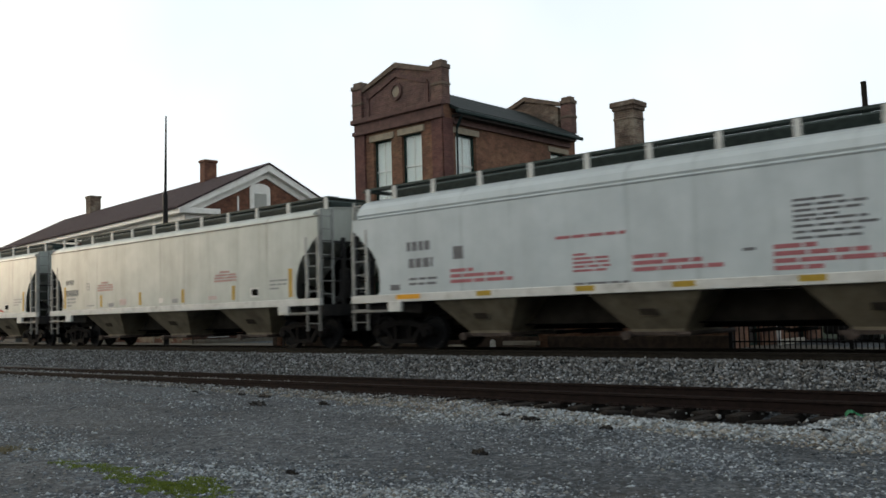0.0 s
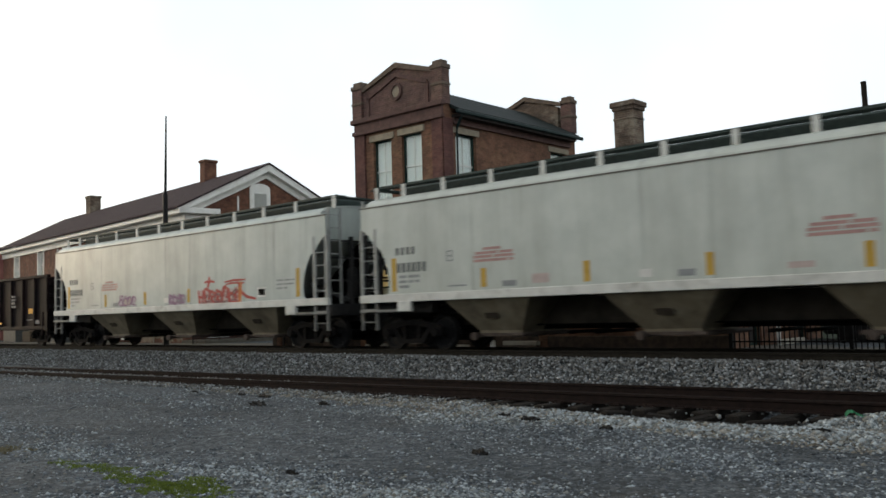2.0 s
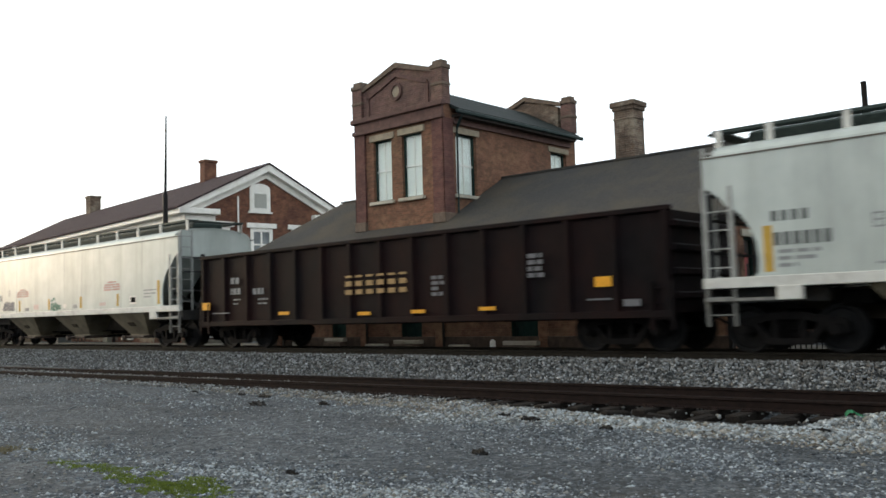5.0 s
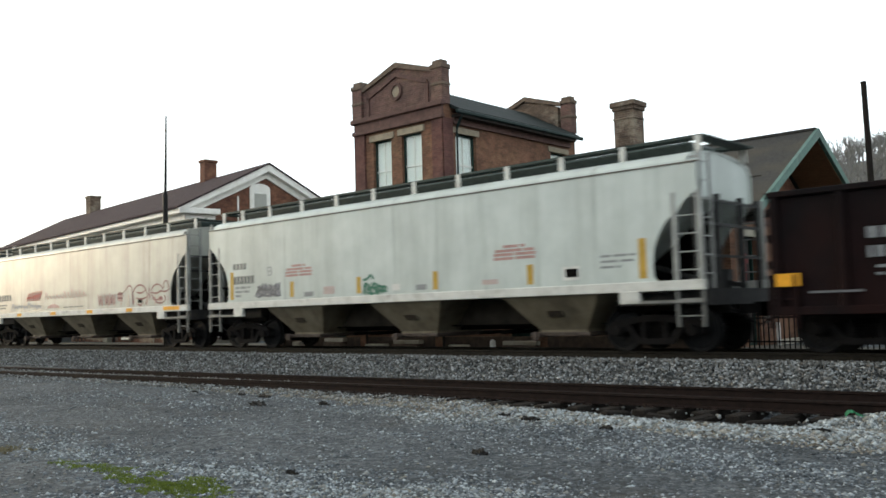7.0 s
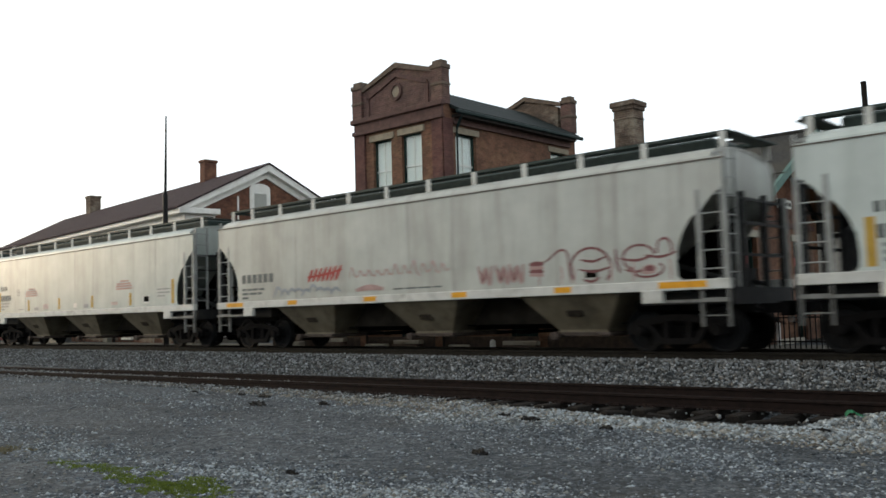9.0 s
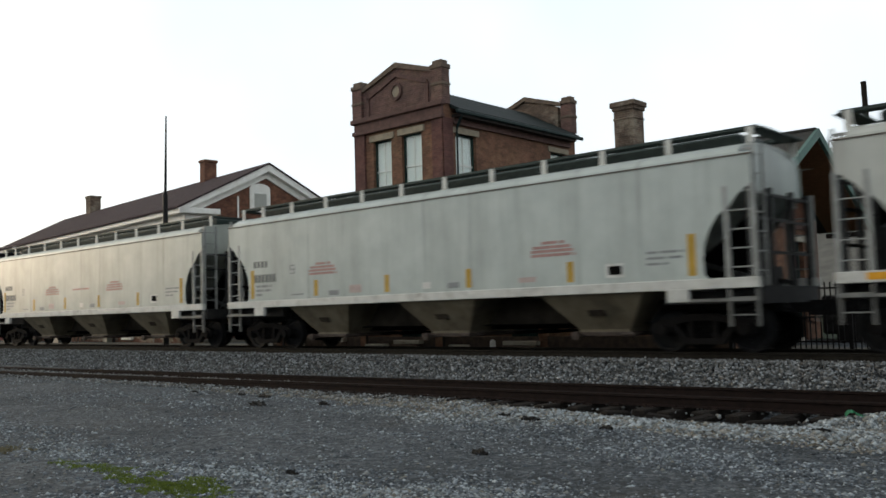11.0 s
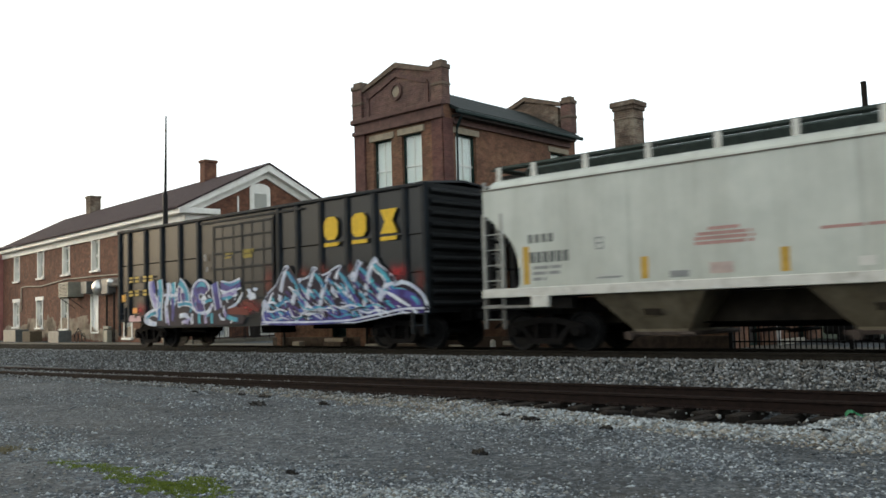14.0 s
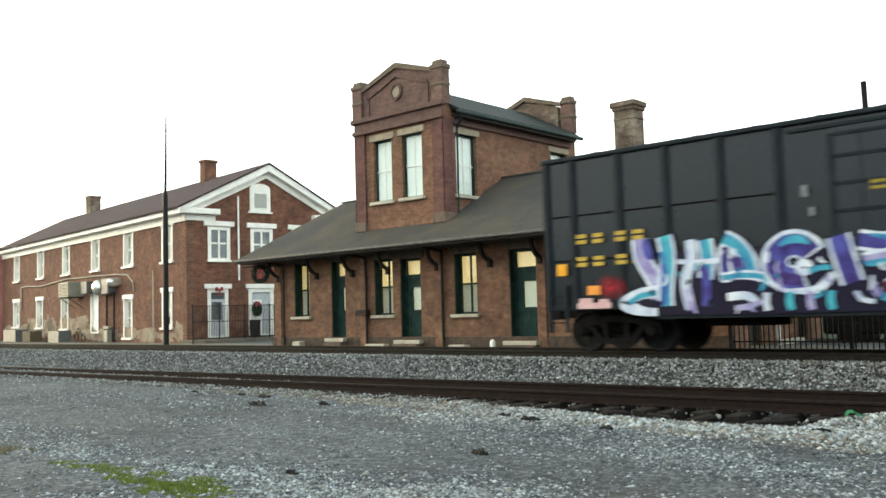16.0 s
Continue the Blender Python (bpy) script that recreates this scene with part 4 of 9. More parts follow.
def station():
    st = thing("station", "red brick railway station with a square tower and grey hipped roof", "railway station")
    windows = [(-28.62, -27.66, 0.97, 3.10), (-23.88, -22.90, 0.94, 3.0), (-19.90, -18.90, 0.90, 2.95)]
    doors = [(-26.32, -25.50, 0.10, 3.08), (-22.52, -21.50, 0.03, 2.95), (-17.52, -16.45, 0.0, 2.95)]
    part("wall", pierced("x", -29.95, -10.02, 22.7, 23.15, -0.5, 3.62, windows + doors), M["brick"], st)
    part("wall", boxes((-29.95, -10.02, 29.0, 29.4, -0.5, 3.62)), M["brick"], st)
    part("wall", boxes((-29.95, -29.5, 23.15, 29.0, -0.5, 3.62)), M["brick_y"], st)
    openings = [(23.6, 24.5, -0.2, 2.84), (27.25, 28.1, -0.2, 2.84)]
    part("wall", pierced("y", 23.15, 29.0, -10.42, -10.02, -0.5, 3.4, openings), M["brick_y"], st, "brick gable end")
    gable = bmesh.new()
    prism(gable, [(23.15, 3.4), (29.0, 3.4), (29.0, 3.72), (26.0, 5.6), (23.15, 3.72)], "x", -10.42, -10.02)
    part("gable_wall", gable, M["brick_house_y"], st, "dark red brick gable above a string course")
    part("string_course", bevelled(boxes((-10.02, -9.95, 23.15, 29.0, 3.22, 3.38)), 0.015), M["red_sandstone"], st)
    for y0, y1, z0, z1 in openings:
        dr = part("door", boxes((-10.3, -10.24, y0, y1, z0, z1)), M["dark_door"], st, "dark door in the gable wall")
        part("door_frame", ring_bm(y0, y1, z0, z1, -10.24, -10.16, 0.07, "y"), M["green_trim"], dr)
        part("lintel", bevelled(boxes((-10.4, -9.96, y0 - 0.2, y1 + 0.25, z1, z1 + 0.2)), 0.012), M["pale_sandstone"], dr)
        part("ribbon", bevelled(boxes((-10.238, -10.2, (y0 + y1) / 2 - 0.1, (y0 + y1) / 2 + 0.1, 1.5, 2.4), (-10.238, -10.19, (y0 + y1) / 2 - 0.2, (y0 + y1) / 2 + 0.2, 2.1, 2.35)), 0.02), M["spray_red_bow"], dr, "red ribbon")
    sign = part("name_board", bevelled(boxes((-9.94, -9.9, 25.9, 27.0, 3.8, 4.06)), 0.008), M["white"], st, "white name board with dark writing")
    tagged(part("writing", boxes(*[(-9.9, -9.896, 26.0 + 0.11 * k, 26.075 + 0.11 * k, 3.87, 3.99) for k in range(9)]), M["dark_trim"], sign), kind="stuff")
    part("plinth", bevelled(boxes((-30.02, -10.0, 22.62, 22.7, -0.5, 0.14)), 0.02), M["brick_plinth"], st)
    for x in (-29.55, -24.45, -20.62, -16.2):
        part("pilaster", bevelled(boxes((x - 0.16, x + 0.16, 22.6, 22.7, -0.4, 3.5)), 0.01), M["brick"], st)
    part("floor", boxes((-29.5, -10.42, 23.15, 29.0, -0.3, -0.05)), M["dark_door"], st)
    part("inner_wall", boxes((-29.5, -10.42, 25.6, 25.7, -0.05, 3.6)), M["plaster"], st)
    part("inner_ceiling", boxes((-29.5, -10.42, 23.15, 25.6, 3.45, 3.55)), M["plaster"], st)
    # windows: sash set deep in the wall, sill, head, shades
    for x0, x1, z0, z1 in windows:
        m = (x0 + x1) / 2
        win = framed("window", st, M["green_trim"], "dark green sash window", x0, x1, z0, z1, 22.98, 23.06, 0.07, (m,), ((z0 + z1) / 2,), 0.035)
        part("pane", boxes((x0 + 0.06, x1 - 0.06, 23.015, 23.021, z0 + 0.06, z1 - 0.06)), M["glass"], win).visible_shadow = False
        part("sill", bevelled(boxes((x0 - 0.12, x1 + 0.12, 22.56, 22.98, z0 - 0.11, z0)), 0.012), M["pale_sandstone"], win)
        part("lintel", bevelled(boxes((x0 - 0.16, x1 + 0.16, 22.64, 22.98, z1, z1 + 0.26)), 0.012), M["brown_sandstone"], win)
        for xa in (x0, x1 - 0.02):
            part("jamb_panel", boxes((xa, xa + 0.02, 22.74, 22.98, z0, z1)), M["green_trim"], win)
        part("shade", boxes((x0 + 0.03, x1 - 0.03, 23.10, 23.11, (z0 + z1) / 2, z1)), M["shade_cream"], win, "cream window shade lit from inside")
        part("curtain", boxes((x0 + 0.03, x1 - 0.03, 23.12, 23.13, z0, (z0 + z1) / 2)), M["shade_grey"], win)
    for x0, x1, z0, z1 in doors:
        dz = z1 - 0.62
        dr = framed("door", st, M["green_trim"], "tall dark green door with a glazed upper panel", x0, x1, z0, z1, 22.96, 23.06, 0.08, (), (dz,), 0.05)
        leaf = frame_bm(x0 + 0.08, x1 - 0.08, z0 + 0.03, dz - 0.05, 23.0, 23.05, 0.13, (), (z0 + 1.0,), 0.07)
        box(leaf, x0 + 0.21, x0 + 0.34, 23.0, 23.05, z0 + 1.0, dz - 0.18)
        box(leaf, x0 + 0.34, x1 - 0.21, 23.0, 23.05, dz - 0.42, dz - 0.18)
        part("leaf", leaf, M["green_trim"], dr)
        part("panel", boxes((x0 + 0.2, x1 - 0.2, 23.015, 23.035, z0 + 0.15, z0 + 1.0)), M["green_trim"], dr)
        part("pane", boxes((x0 + 0.2, x1 - 0.2, 23.02, 23.026, z0 + 1.0, dz - 0.15)), M["glass"], dr).visible_shadow = False
        part("transom_pane", boxes((x0 + 0.08, x1 - 0.08, 23.02, 23.026, dz + 0.04, z1 - 0.08)), M["glass"], dr).visible_shadow = False
        part("shade", boxes((x0 + 0.1, x1 - 0.1, 23.10, 23.11, z0 + 1.0, dz - 0.1)), M["shade_white"], dr)
        part("transom_shade", boxes((x0 + 0.1, x1 - 0.1, 23.10, 23.11, dz + 0.03, z1)), M["shade_cream"], dr)
        part("sill", bevelled(boxes((x0 - 0.14, x1 + 0.14, 22.40, 22.96, z0 - 0.13, z0)), 0.012), M["pale_sandstone"], dr)
        part("step", bevelled(boxes((x0 - 0.1, x1 + 0.1, 22.3, 22.62, -0.35, z0 - 0.14)), 0.015), M["brown_sandstone"], dr)
        part("lintel", bevelled(boxes((x0 - 0.18, x1 + 0.18, 22.64, 22.96, z1, z1 + 0.26)), 0.012), M["brown_sandstone"], dr)
        for xa in (x0, x1 - 0.02):
            part("jamb_panel", boxes((xa, xa + 0.02, 22.74, 22.96, z0, z1)), M["green_trim"], dr)
        rod_bm = bmesh.new()
        rod(rod_bm, (x1 - 0.15, 22.96, z0 + 1.0), (x1 - 0.15, 23.0, z0 + 1.0), 0.03)
        part("handle", rod_bm, M["pale_sandstone"], dr)
    # roof: steep hip at one end, gable at the other
    ez, rz = 3.40, 5.95
    corners = [(-30.7, 21.4, ez), (-8.7, 21.4, ez), (-8.7, 30.6, ez), (-30.7, 30.6, ez), (-29.2, 26.0, rz), (-8.7, 26.0, rz)]
    roof = bmesh.new()
    top = [roof.verts.new(c) for c in corners]
    low = [roof.verts.new(Vector(c) - Vector((0, 0, 0.14))) for c in corners]
    for f in ((0, 1, 5, 4), (2, 3, 4, 5), (3, 0, 4)):
        roof.faces.new([top[k] for k in f])
        roof.faces.new([low[k] for k in f][::-1])
    for a, b in ((0, 1), (1, 5), (5, 2), (2, 3), (3, 0)):
        roof.faces.new((top[a], low[a], low[b], top[b]))
    bmesh.ops.recalc_face_normals(roof, faces=roof.faces[:])
    part("roof", roof, M["roof"], st, "weathered grey shingle roof")
    # courses of shingles along the slope towards the tracks
    run = Vector((0, 4.6, rz - ez)).normalized()
    nrm = Vector((0, -(rz - ez), 4.6)).normalized()
    for k in range(28):
        s0 = 0.19 * k
        a = Vector((0, 21.4, ez)) + run * s0
        f = min(1.0, s0 / 5.26)
        x0, x1 = -30.7 + 1.5 * f + 0.02, -8.72
        b = a + run * 0.186
        bm = bmesh.new()
        vs = [bm.verts.new((x, *(p + nrm * h).yz)) for x in (x0, x1) for p, h in ((a, 0.001), (a, 0.003), (b, 0.0025), (b, 0.001))]
        for q in ((0, 1, 2, 3), (7, 6, 5, 4), (1, 5, 6, 2), (0, 4, 5, 1), (2, 6, 7, 3)):
            bm.faces.new([vs[i] for i in q])
        bmesh.ops.recalc_face_normals(bm, faces=bm.faces[:])
        part("shingle_course", bm, M["roof"], st)
    part("ridge_cap", boxes((-29.3, -8.7, 25.9, 26.1, rz - 0.02, rz + 0.045)), M["roof"], st)
    part("fascia", boxes((-30.72, -8.7, 21.34, 21.40, ez - 0.2, ez - 0.01)), M["dark_trim"], st)
    gut = bmesh.new()
    prism(gut, [(21.22, ez - 0.02), (21.22, ez - 0.10), (21.26, ez - 0.14), (21.34, ez - 0.14), (21.34, ez - 0.12), (21.26, ez - 0.11), (21.24, ez - 0.02)], "x", -30.72, -8.7)
    part("gutter", gut, M["gutter"], st)
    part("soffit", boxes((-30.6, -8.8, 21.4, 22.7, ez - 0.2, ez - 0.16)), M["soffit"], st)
    part("fascia", boxes((-30.76, -30.70, 21.4, 30.6, ez - 0.2, ez - 0.01)), M["dark_trim"], st)
    # bargeboards and soffit of the open gable
    for y0, y1 in ((21.36, 26.0), (30.64, 26.0)):
        barge = bmesh.new()
        dy = y1 - y0
        prism(barge, [(y0, ez - 0.24), (y0, ez - 0.02), (y1, rz + 0.02), (y1, rz - 0.25)], "x", -8.72, -8.62)
        part("bargeboard", barge, M["teal_trim"], st, "faded teal bargeboard")
        sof = bmesh.new()
        s = 1 if y1 > y0 else -1
        prism(sof, [(y0 + s * 0.3, ez - 0.15), (y0 + s * 0.3, ez - 0.02 + 0.0), (y1, rz - 0.18), (y1, rz - 0.26)], "x", -10.0, -8.73)
        part("gable_soffit", sof, M["soffit_wood"], st, "orange-brown boarded soffit")
    for y in (21.6, 30.2):
        part("gable_beam", boxes((-10.0, -8.8, y, y + 0.15, 3.05, 3.2)), M["dark_trim"], st)
    # curved brackets under the eaves
    for x in (-29.55, -27.1, -25.0, -23.05, -20.62, -18.25, -16.2):
        bm = bmesh.new()
        pts = [(22.7 - 0.62 * math.sin(radians(a)), 2.56 + 0.66 * (1 - math.cos(radians(a)))) for a in range(0, 91, 10)]
        inner = [(22.7 - 0.52 * math.sin(radians(a)), 2.68 + 0.54 * (1 - math.cos(radians(a)))) for a in range(90, -1, -10)]
        prism(bm, pts + inner, "x", x - 0.05, x + 0.05)
        br = part("bracket", bm, M["dark_trim"], st, "dark curved eave bracket")
        part("bracket_foot", bevelled(boxes((x - 0.07, x + 0.07, 22.52, 22.7, 2.42, 2.68)), 0.02), M["dark_trim"], br)
    for x in (-29.15, -24.2, -20.35):
        bm = bmesh.new()
        rod(bm, (x, 22.56, -0.2), (x, 22.56, 3.1), 0.045)
        rod(bm, (x, 22.56, 3.1), (x, 21.4, 3.25), 0.045)
        part("downpipe", bm, M["dark_trim"], st)
    chimney(st)
    tower(st)


def chimney(st):
    ch = part("chimney", boxes((-15.35, -14.6, 26.0, 26.68, 5.4, 7.62)), M["brick_tan"], st, "tall weathered brick chimney")
    part("chimney_cap", bevelled(boxes((-15.40, -14.55, 25.95, 26.73, 7.62, 7.74), (-15.45, -14.5, 25.9, 26.78, 7.74, 7.92)), 0.015), M["brick_tan"], ch)
    part("chimney_band", bevelled(boxes((-15.38, -14.57, 25.97, 26.71, 7.3, 7.36)), 0.01), M["brick_tan"], ch)
    for k in range(3):
        x = -15.26 + 0.22 * k
        part("chimney_panel", boxes((x, x + 0.09, 25.975, 26.0, 6.2, 7.25)), M["brick_tan"], ch)


def tower_window(st, x0, x1, z0, z1):
    m = (x0 + x1) / 2
    win = part("window", ring_bm(x0, x1, z0, z1, 22.84, 22.92, 0.055), M["green_trim"], st, "tall sash window with white curtain")
    part("sash_bar", boxes((m - 0.012, m + 0.012, 22.86, 22.90, z0 + 0.05, z1 - 0.05), (x0 + 0.05, x1 - 0.05, 22.855, 22.905, (z0 + z1) / 2 - 0.022, (z0 + z1) / 2 + 0.022)), M["white"], win)
    part("pane", boxes((x0 + 0.05, x1 - 0.05, 22.875, 22.881, z0 + 0.05, z1 - 0.05)), M["glass"], win).visible_shadow = False
    part("curtain", boxes((x0 + 0.02, x1 - 0.02, 22.925, 22.935, z0, z1)), M["curtain_white"], win)
    part("sill", bevelled(boxes((x0 - 0.14, x1 + 0.14, 22.58, 22.84, z0 - 0.12, z0)), 0.012), M["pale_sandstone"], win)
    part("lintel", bevelled(boxes((x0 - 0.16, x1 + 0.16, 22.66, 22.84, z1, z1 + 0.24)), 0.012), M["pale_sandstone_worn"], win)


def tower(st):
    """The square tower that rises through the roof: two windows a side, a parapet gable to front and rear."""
    x0, x1, y0, y1 = -24.68, -20.22, 22.72, 31.0
    front = [(-23.78, -22.82, 5.15, 7.44), (-22.28, -21.28, 5.15, 7.46)]
    sides = [(23.35, 24.5, 5.12, 7.32), (29.2, 30.3, 5.12, 7.32)]
    part("tower_wall", pierced("x", x0, x1, y0, y0 + 0.4, 3.6, 8.4, front), M["brick"], st)
    part("tower_wall", pierced("y", y0 + 0.4, y1 - 0.4, x1 - 0.4, x1, 3.6, 8.2, sides), M["brick_y"], st)
    part("tower_wall", boxes((x0, x0 + 0.4, y0 + 0.4, y1 - 0.4, 3.6, 8.2)), M["brick_y"], st)
    part("tower_wall", boxes((x0, x1, y1 - 0.4, y1, 3.6, 8.4)), M["brick"], st)
    part("tower_ceiling", boxes((x0 + 0.4, x1 - 0.4, y0 + 0.4, y1 - 0.4, 8.0, 8.1)), M["plaster"], st)
    for w in front:
        tower_window(st, *w)
    for a, b, z0, z1 in sides:
        win = part("window", ring_bm(a, b, z0, z1, x1 - 0.22, x1 - 0.14, 0.06, "y"), M["green_trim"], st, "tall sash window with white curtain")
        part("sash_bar", boxes((x1 - 0.205, x1 - 0.155, a + 0.06, b - 0.06, (z0 + z1) / 2 - 0.022, (z0 + z1) / 2 + 0.022),
                                (x1 - 0.20, x1 - 0.16, (a + b) / 2 - 0.012, (a + b) / 2 + 0.012, z0, z1)), M["white"], win)
        part("pane", boxes((x1 - 0.186, x1 - 0.18, a + 0.05, b - 0.05, z0 + 0.05, z1 - 0.05)), M["glass"], win).visible_shadow = False
        part("curtain", boxes((x1 - 0.235, x1 - 0.225, a, b, z0, z1)), M["curtain_white"], win)
        part("sill", bevelled(boxes((x1 - 0.14, x1 + 0.12, a - 0.14, b + 0.14, z0 - 0.12, z0)), 0.012), M["pale_sandstone"], win)
        part("lintel", bevelled(boxes((x1 - 0.14, x1 + 0.04, a - 0.16, b + 0.16, z1, z1 + 0.22)), 0.012), M["pale_sandstone_worn"], win)
    for x in (x0, x1):
        s = -1 if x == x0 else 1
        part("corner_pilaster", bevelled(boxes((*sorted((x - s * 0.5, x + s * 0.06)), y0 - 0.08, y0 + 0.02, 4.1, 7.8)), 0.012), M["brick_purple"], st)
        part("corner_pilaster", bevelled(boxes((*sorted((x + s * 0.002, x + s * 0.07)), y0 - 0.08, y0 + 0.45, 4.1, 7.8)), 0.012), M["brick_purple"], st)
        part("pilaster_base", bevelled(boxes((*sorted((x - s * 0.52, x + s * 0.1)), y0 - 0.12, y0 + 0.5, 4.1, 4.45)), 0.02), M["brown_sandstone"], st)
        for yy0, yy1 in ((y0 - 0.12, y0 + 0.3), (y1 - 0.36, y1 + 0.06)):
            xx0, xx1 = sorted((x - s * 0.42, x + s * 0.10))
            pier = part("parapet_pier", bevelled(boxes((xx0, xx1, yy0, yy1, 8.3, 9.55)), 0.012), M["brick_sooty"], st)
            part("pier_band", bevelled(boxes((xx0 - 0.03, xx1 + 0.03, yy0 - 0.03, yy1 + 0.03, 8.95, 9.06)), 0.02), M["brown_sandstone"], pier)
            part("pier_cap", bevelled(boxes((xx0 - 0.04, xx1 + 0.04, yy0 - 0.04, yy1 + 0.04, 9.55, 9.72), (xx0 + 0.03, xx1 - 0.03, yy0 + 0.03, yy1 - 0.03, 9.72, 9.86)), 0.025),
                 M["brown_sandstone"], pier)
    part("cornice", bevelled(boxes((x0 - 0.1, x1 + 0.1, y0 - 0.16, y0, 7.78, 7.90)), 0.02), M["red_sandstone"], st)
    part("frieze", bevelled(boxes((x0 - 0.04, x1 + 0.04, y0 - 0.10, y0, 7.90, 8.22)), 0.01), M["red_sandstone"], st)
    part("cornice", bevelled(boxes((x0 - 0.14, x1 + 0.14, y0 - 0.22, y0, 8.22, 8.40)), 0.025), M["red_sandstone"], st)
    for yy in (y0, y1 - 0.35):
        ped = bmesh.new()
        east = x1 - 0.4 if yy == y0 else x1 - 0.56      # a slot of daylight beside the rear pier
        prism(ped, [(x0 + 0.4, 8.4), (east, 8.4), (east, 9.5), (-22.45, 10.08), (x0 + 0.4, 9.48)], "y", yy, yy + 0.35)
        pd = part("pediment", ped, M["brick_sooty" if yy == y0 else "brick_tan"], st, "brick parapet gable")
        for a, b in (((x0 + 0.36, 9.45), (-22.45, 10.10)), ((x1 - 0.36, 9.55), (-22.45, 10.10))):
            cop = bmesh.new()
            prism(cop, [(a[0], a[1] - 0.06), (a[0], a[1] + 0.10), (b[0], b[1] + 0.12), (b[0], b[1] - 0.08)], "y", yy - 0.09, yy + 0.42)
            part("coping", cop, M["brown_sandstone"], pd)
        if yy != y0:
            continue
        for a, b in (((-24.0, 9.12), (-22.45, 9.74)), ((-20.9, 9.18), (-22.45, 9.74))):
            cop = bmesh.new()
            prism(cop, [(a[0], a[1] - 0.05), (a[0], a[1] + 0.08), (b[0], b[1] + 0.08), (b[0], b[1] - 0.05)], "y", yy - 0.06, yy)
            part("moulding", cop, M["red_sandstone"], pd)
        for xa in (-24.05, -20.98):
            part("moulding", boxes((xa, xa + 0.13, yy - 0.06, yy, 8.4, 9.2)), M["red_sandstone"], pd)
    ring = bmesh.new()
    n = 24
    for k in range(n):
        a0, a1 = k * math.tau / n, (k + 1) * math.tau / n
        vs = [ring.verts.new((-22.48 + r * math.cos(a) * 0.92, y, 9.14 + r * math.sin(a))) for y in (y0 - 0.07, y0 - 0.001) for r, a in ((0.22, a0), (0.33, a0), (0.33, a1), (0.22, a1))]
        for q in ((0, 1, 2, 3), (7, 6, 5, 4), (1, 5, 6, 2), (0, 3, 7, 4)):
            ring.faces.new([vs[i] for i in q])
    bmesh.ops.recalc_face_normals(ring, faces=ring.faces[:])
    part("roundel_ring", ring, M["red_sandstone"], st)
    disc = bmesh.new()
    rod(disc, (-22.48, y0 - 0.02, 9.14), (-22.48, y0 - 0.004, 9.14), 0.22, sides=24)
    part("roundel", disc, M["pale_sandstone_worn"], st, "pale round plaque")
    # dark roof between the parapets, with deep eaves and gutters
    rf = bmesh.new()
    prism(rf, [(x1 + 0.46, 7.98), (x1 + 0.46, 8.10), (-22.45, 9.52), (x0 - 0.46, 8.10), (x0 - 0.46, 7.98), (-22.45, 9.4)], "y", y0 + 0.36, y1 - 0.36)
    part("tower_roof", rf, M["slate"], st, "dark green-black slate roof")
    for s, x in ((1, x1), (-1, x0)):
        xx = sorted((x + s * 0.40, x + s * 0.52))
        part("tower_gutter", bevelled(boxes((*xx, y0 + 0.2, y1 - 0.1, 7.92, 8.06)), 0.03), M["gutter_dark"], st)
        xx = sorted((x, x + s * 0.42))
        part("tower_soffit", boxes((*xx, y0 + 0.46, y1 - 0.5, 7.84, 7.96)), M["dark_trim"], st)
        xx = sorted((x + s * 0.002, x + s * 0.12))
        part("tower_frieze", boxes((*xx, y0 + 0.46, y1 - 0.5, 7.62, 7.84)), M["red_sandstone"], st)
    bm = bmesh.new()
    rod(bm, (x1 + 0.44, y0 + 0.55, 7.95), (x1 + 0.1, y0 + 0.62, 7.5), 0.05)
    rod(bm, (x1 + 0.1, y0 + 0.62, 7.5), (x1 + 0.1, y0 + 0.58, 4.3), 0.035)
    part("downpipe", bm, M["gutter_dark"], st)


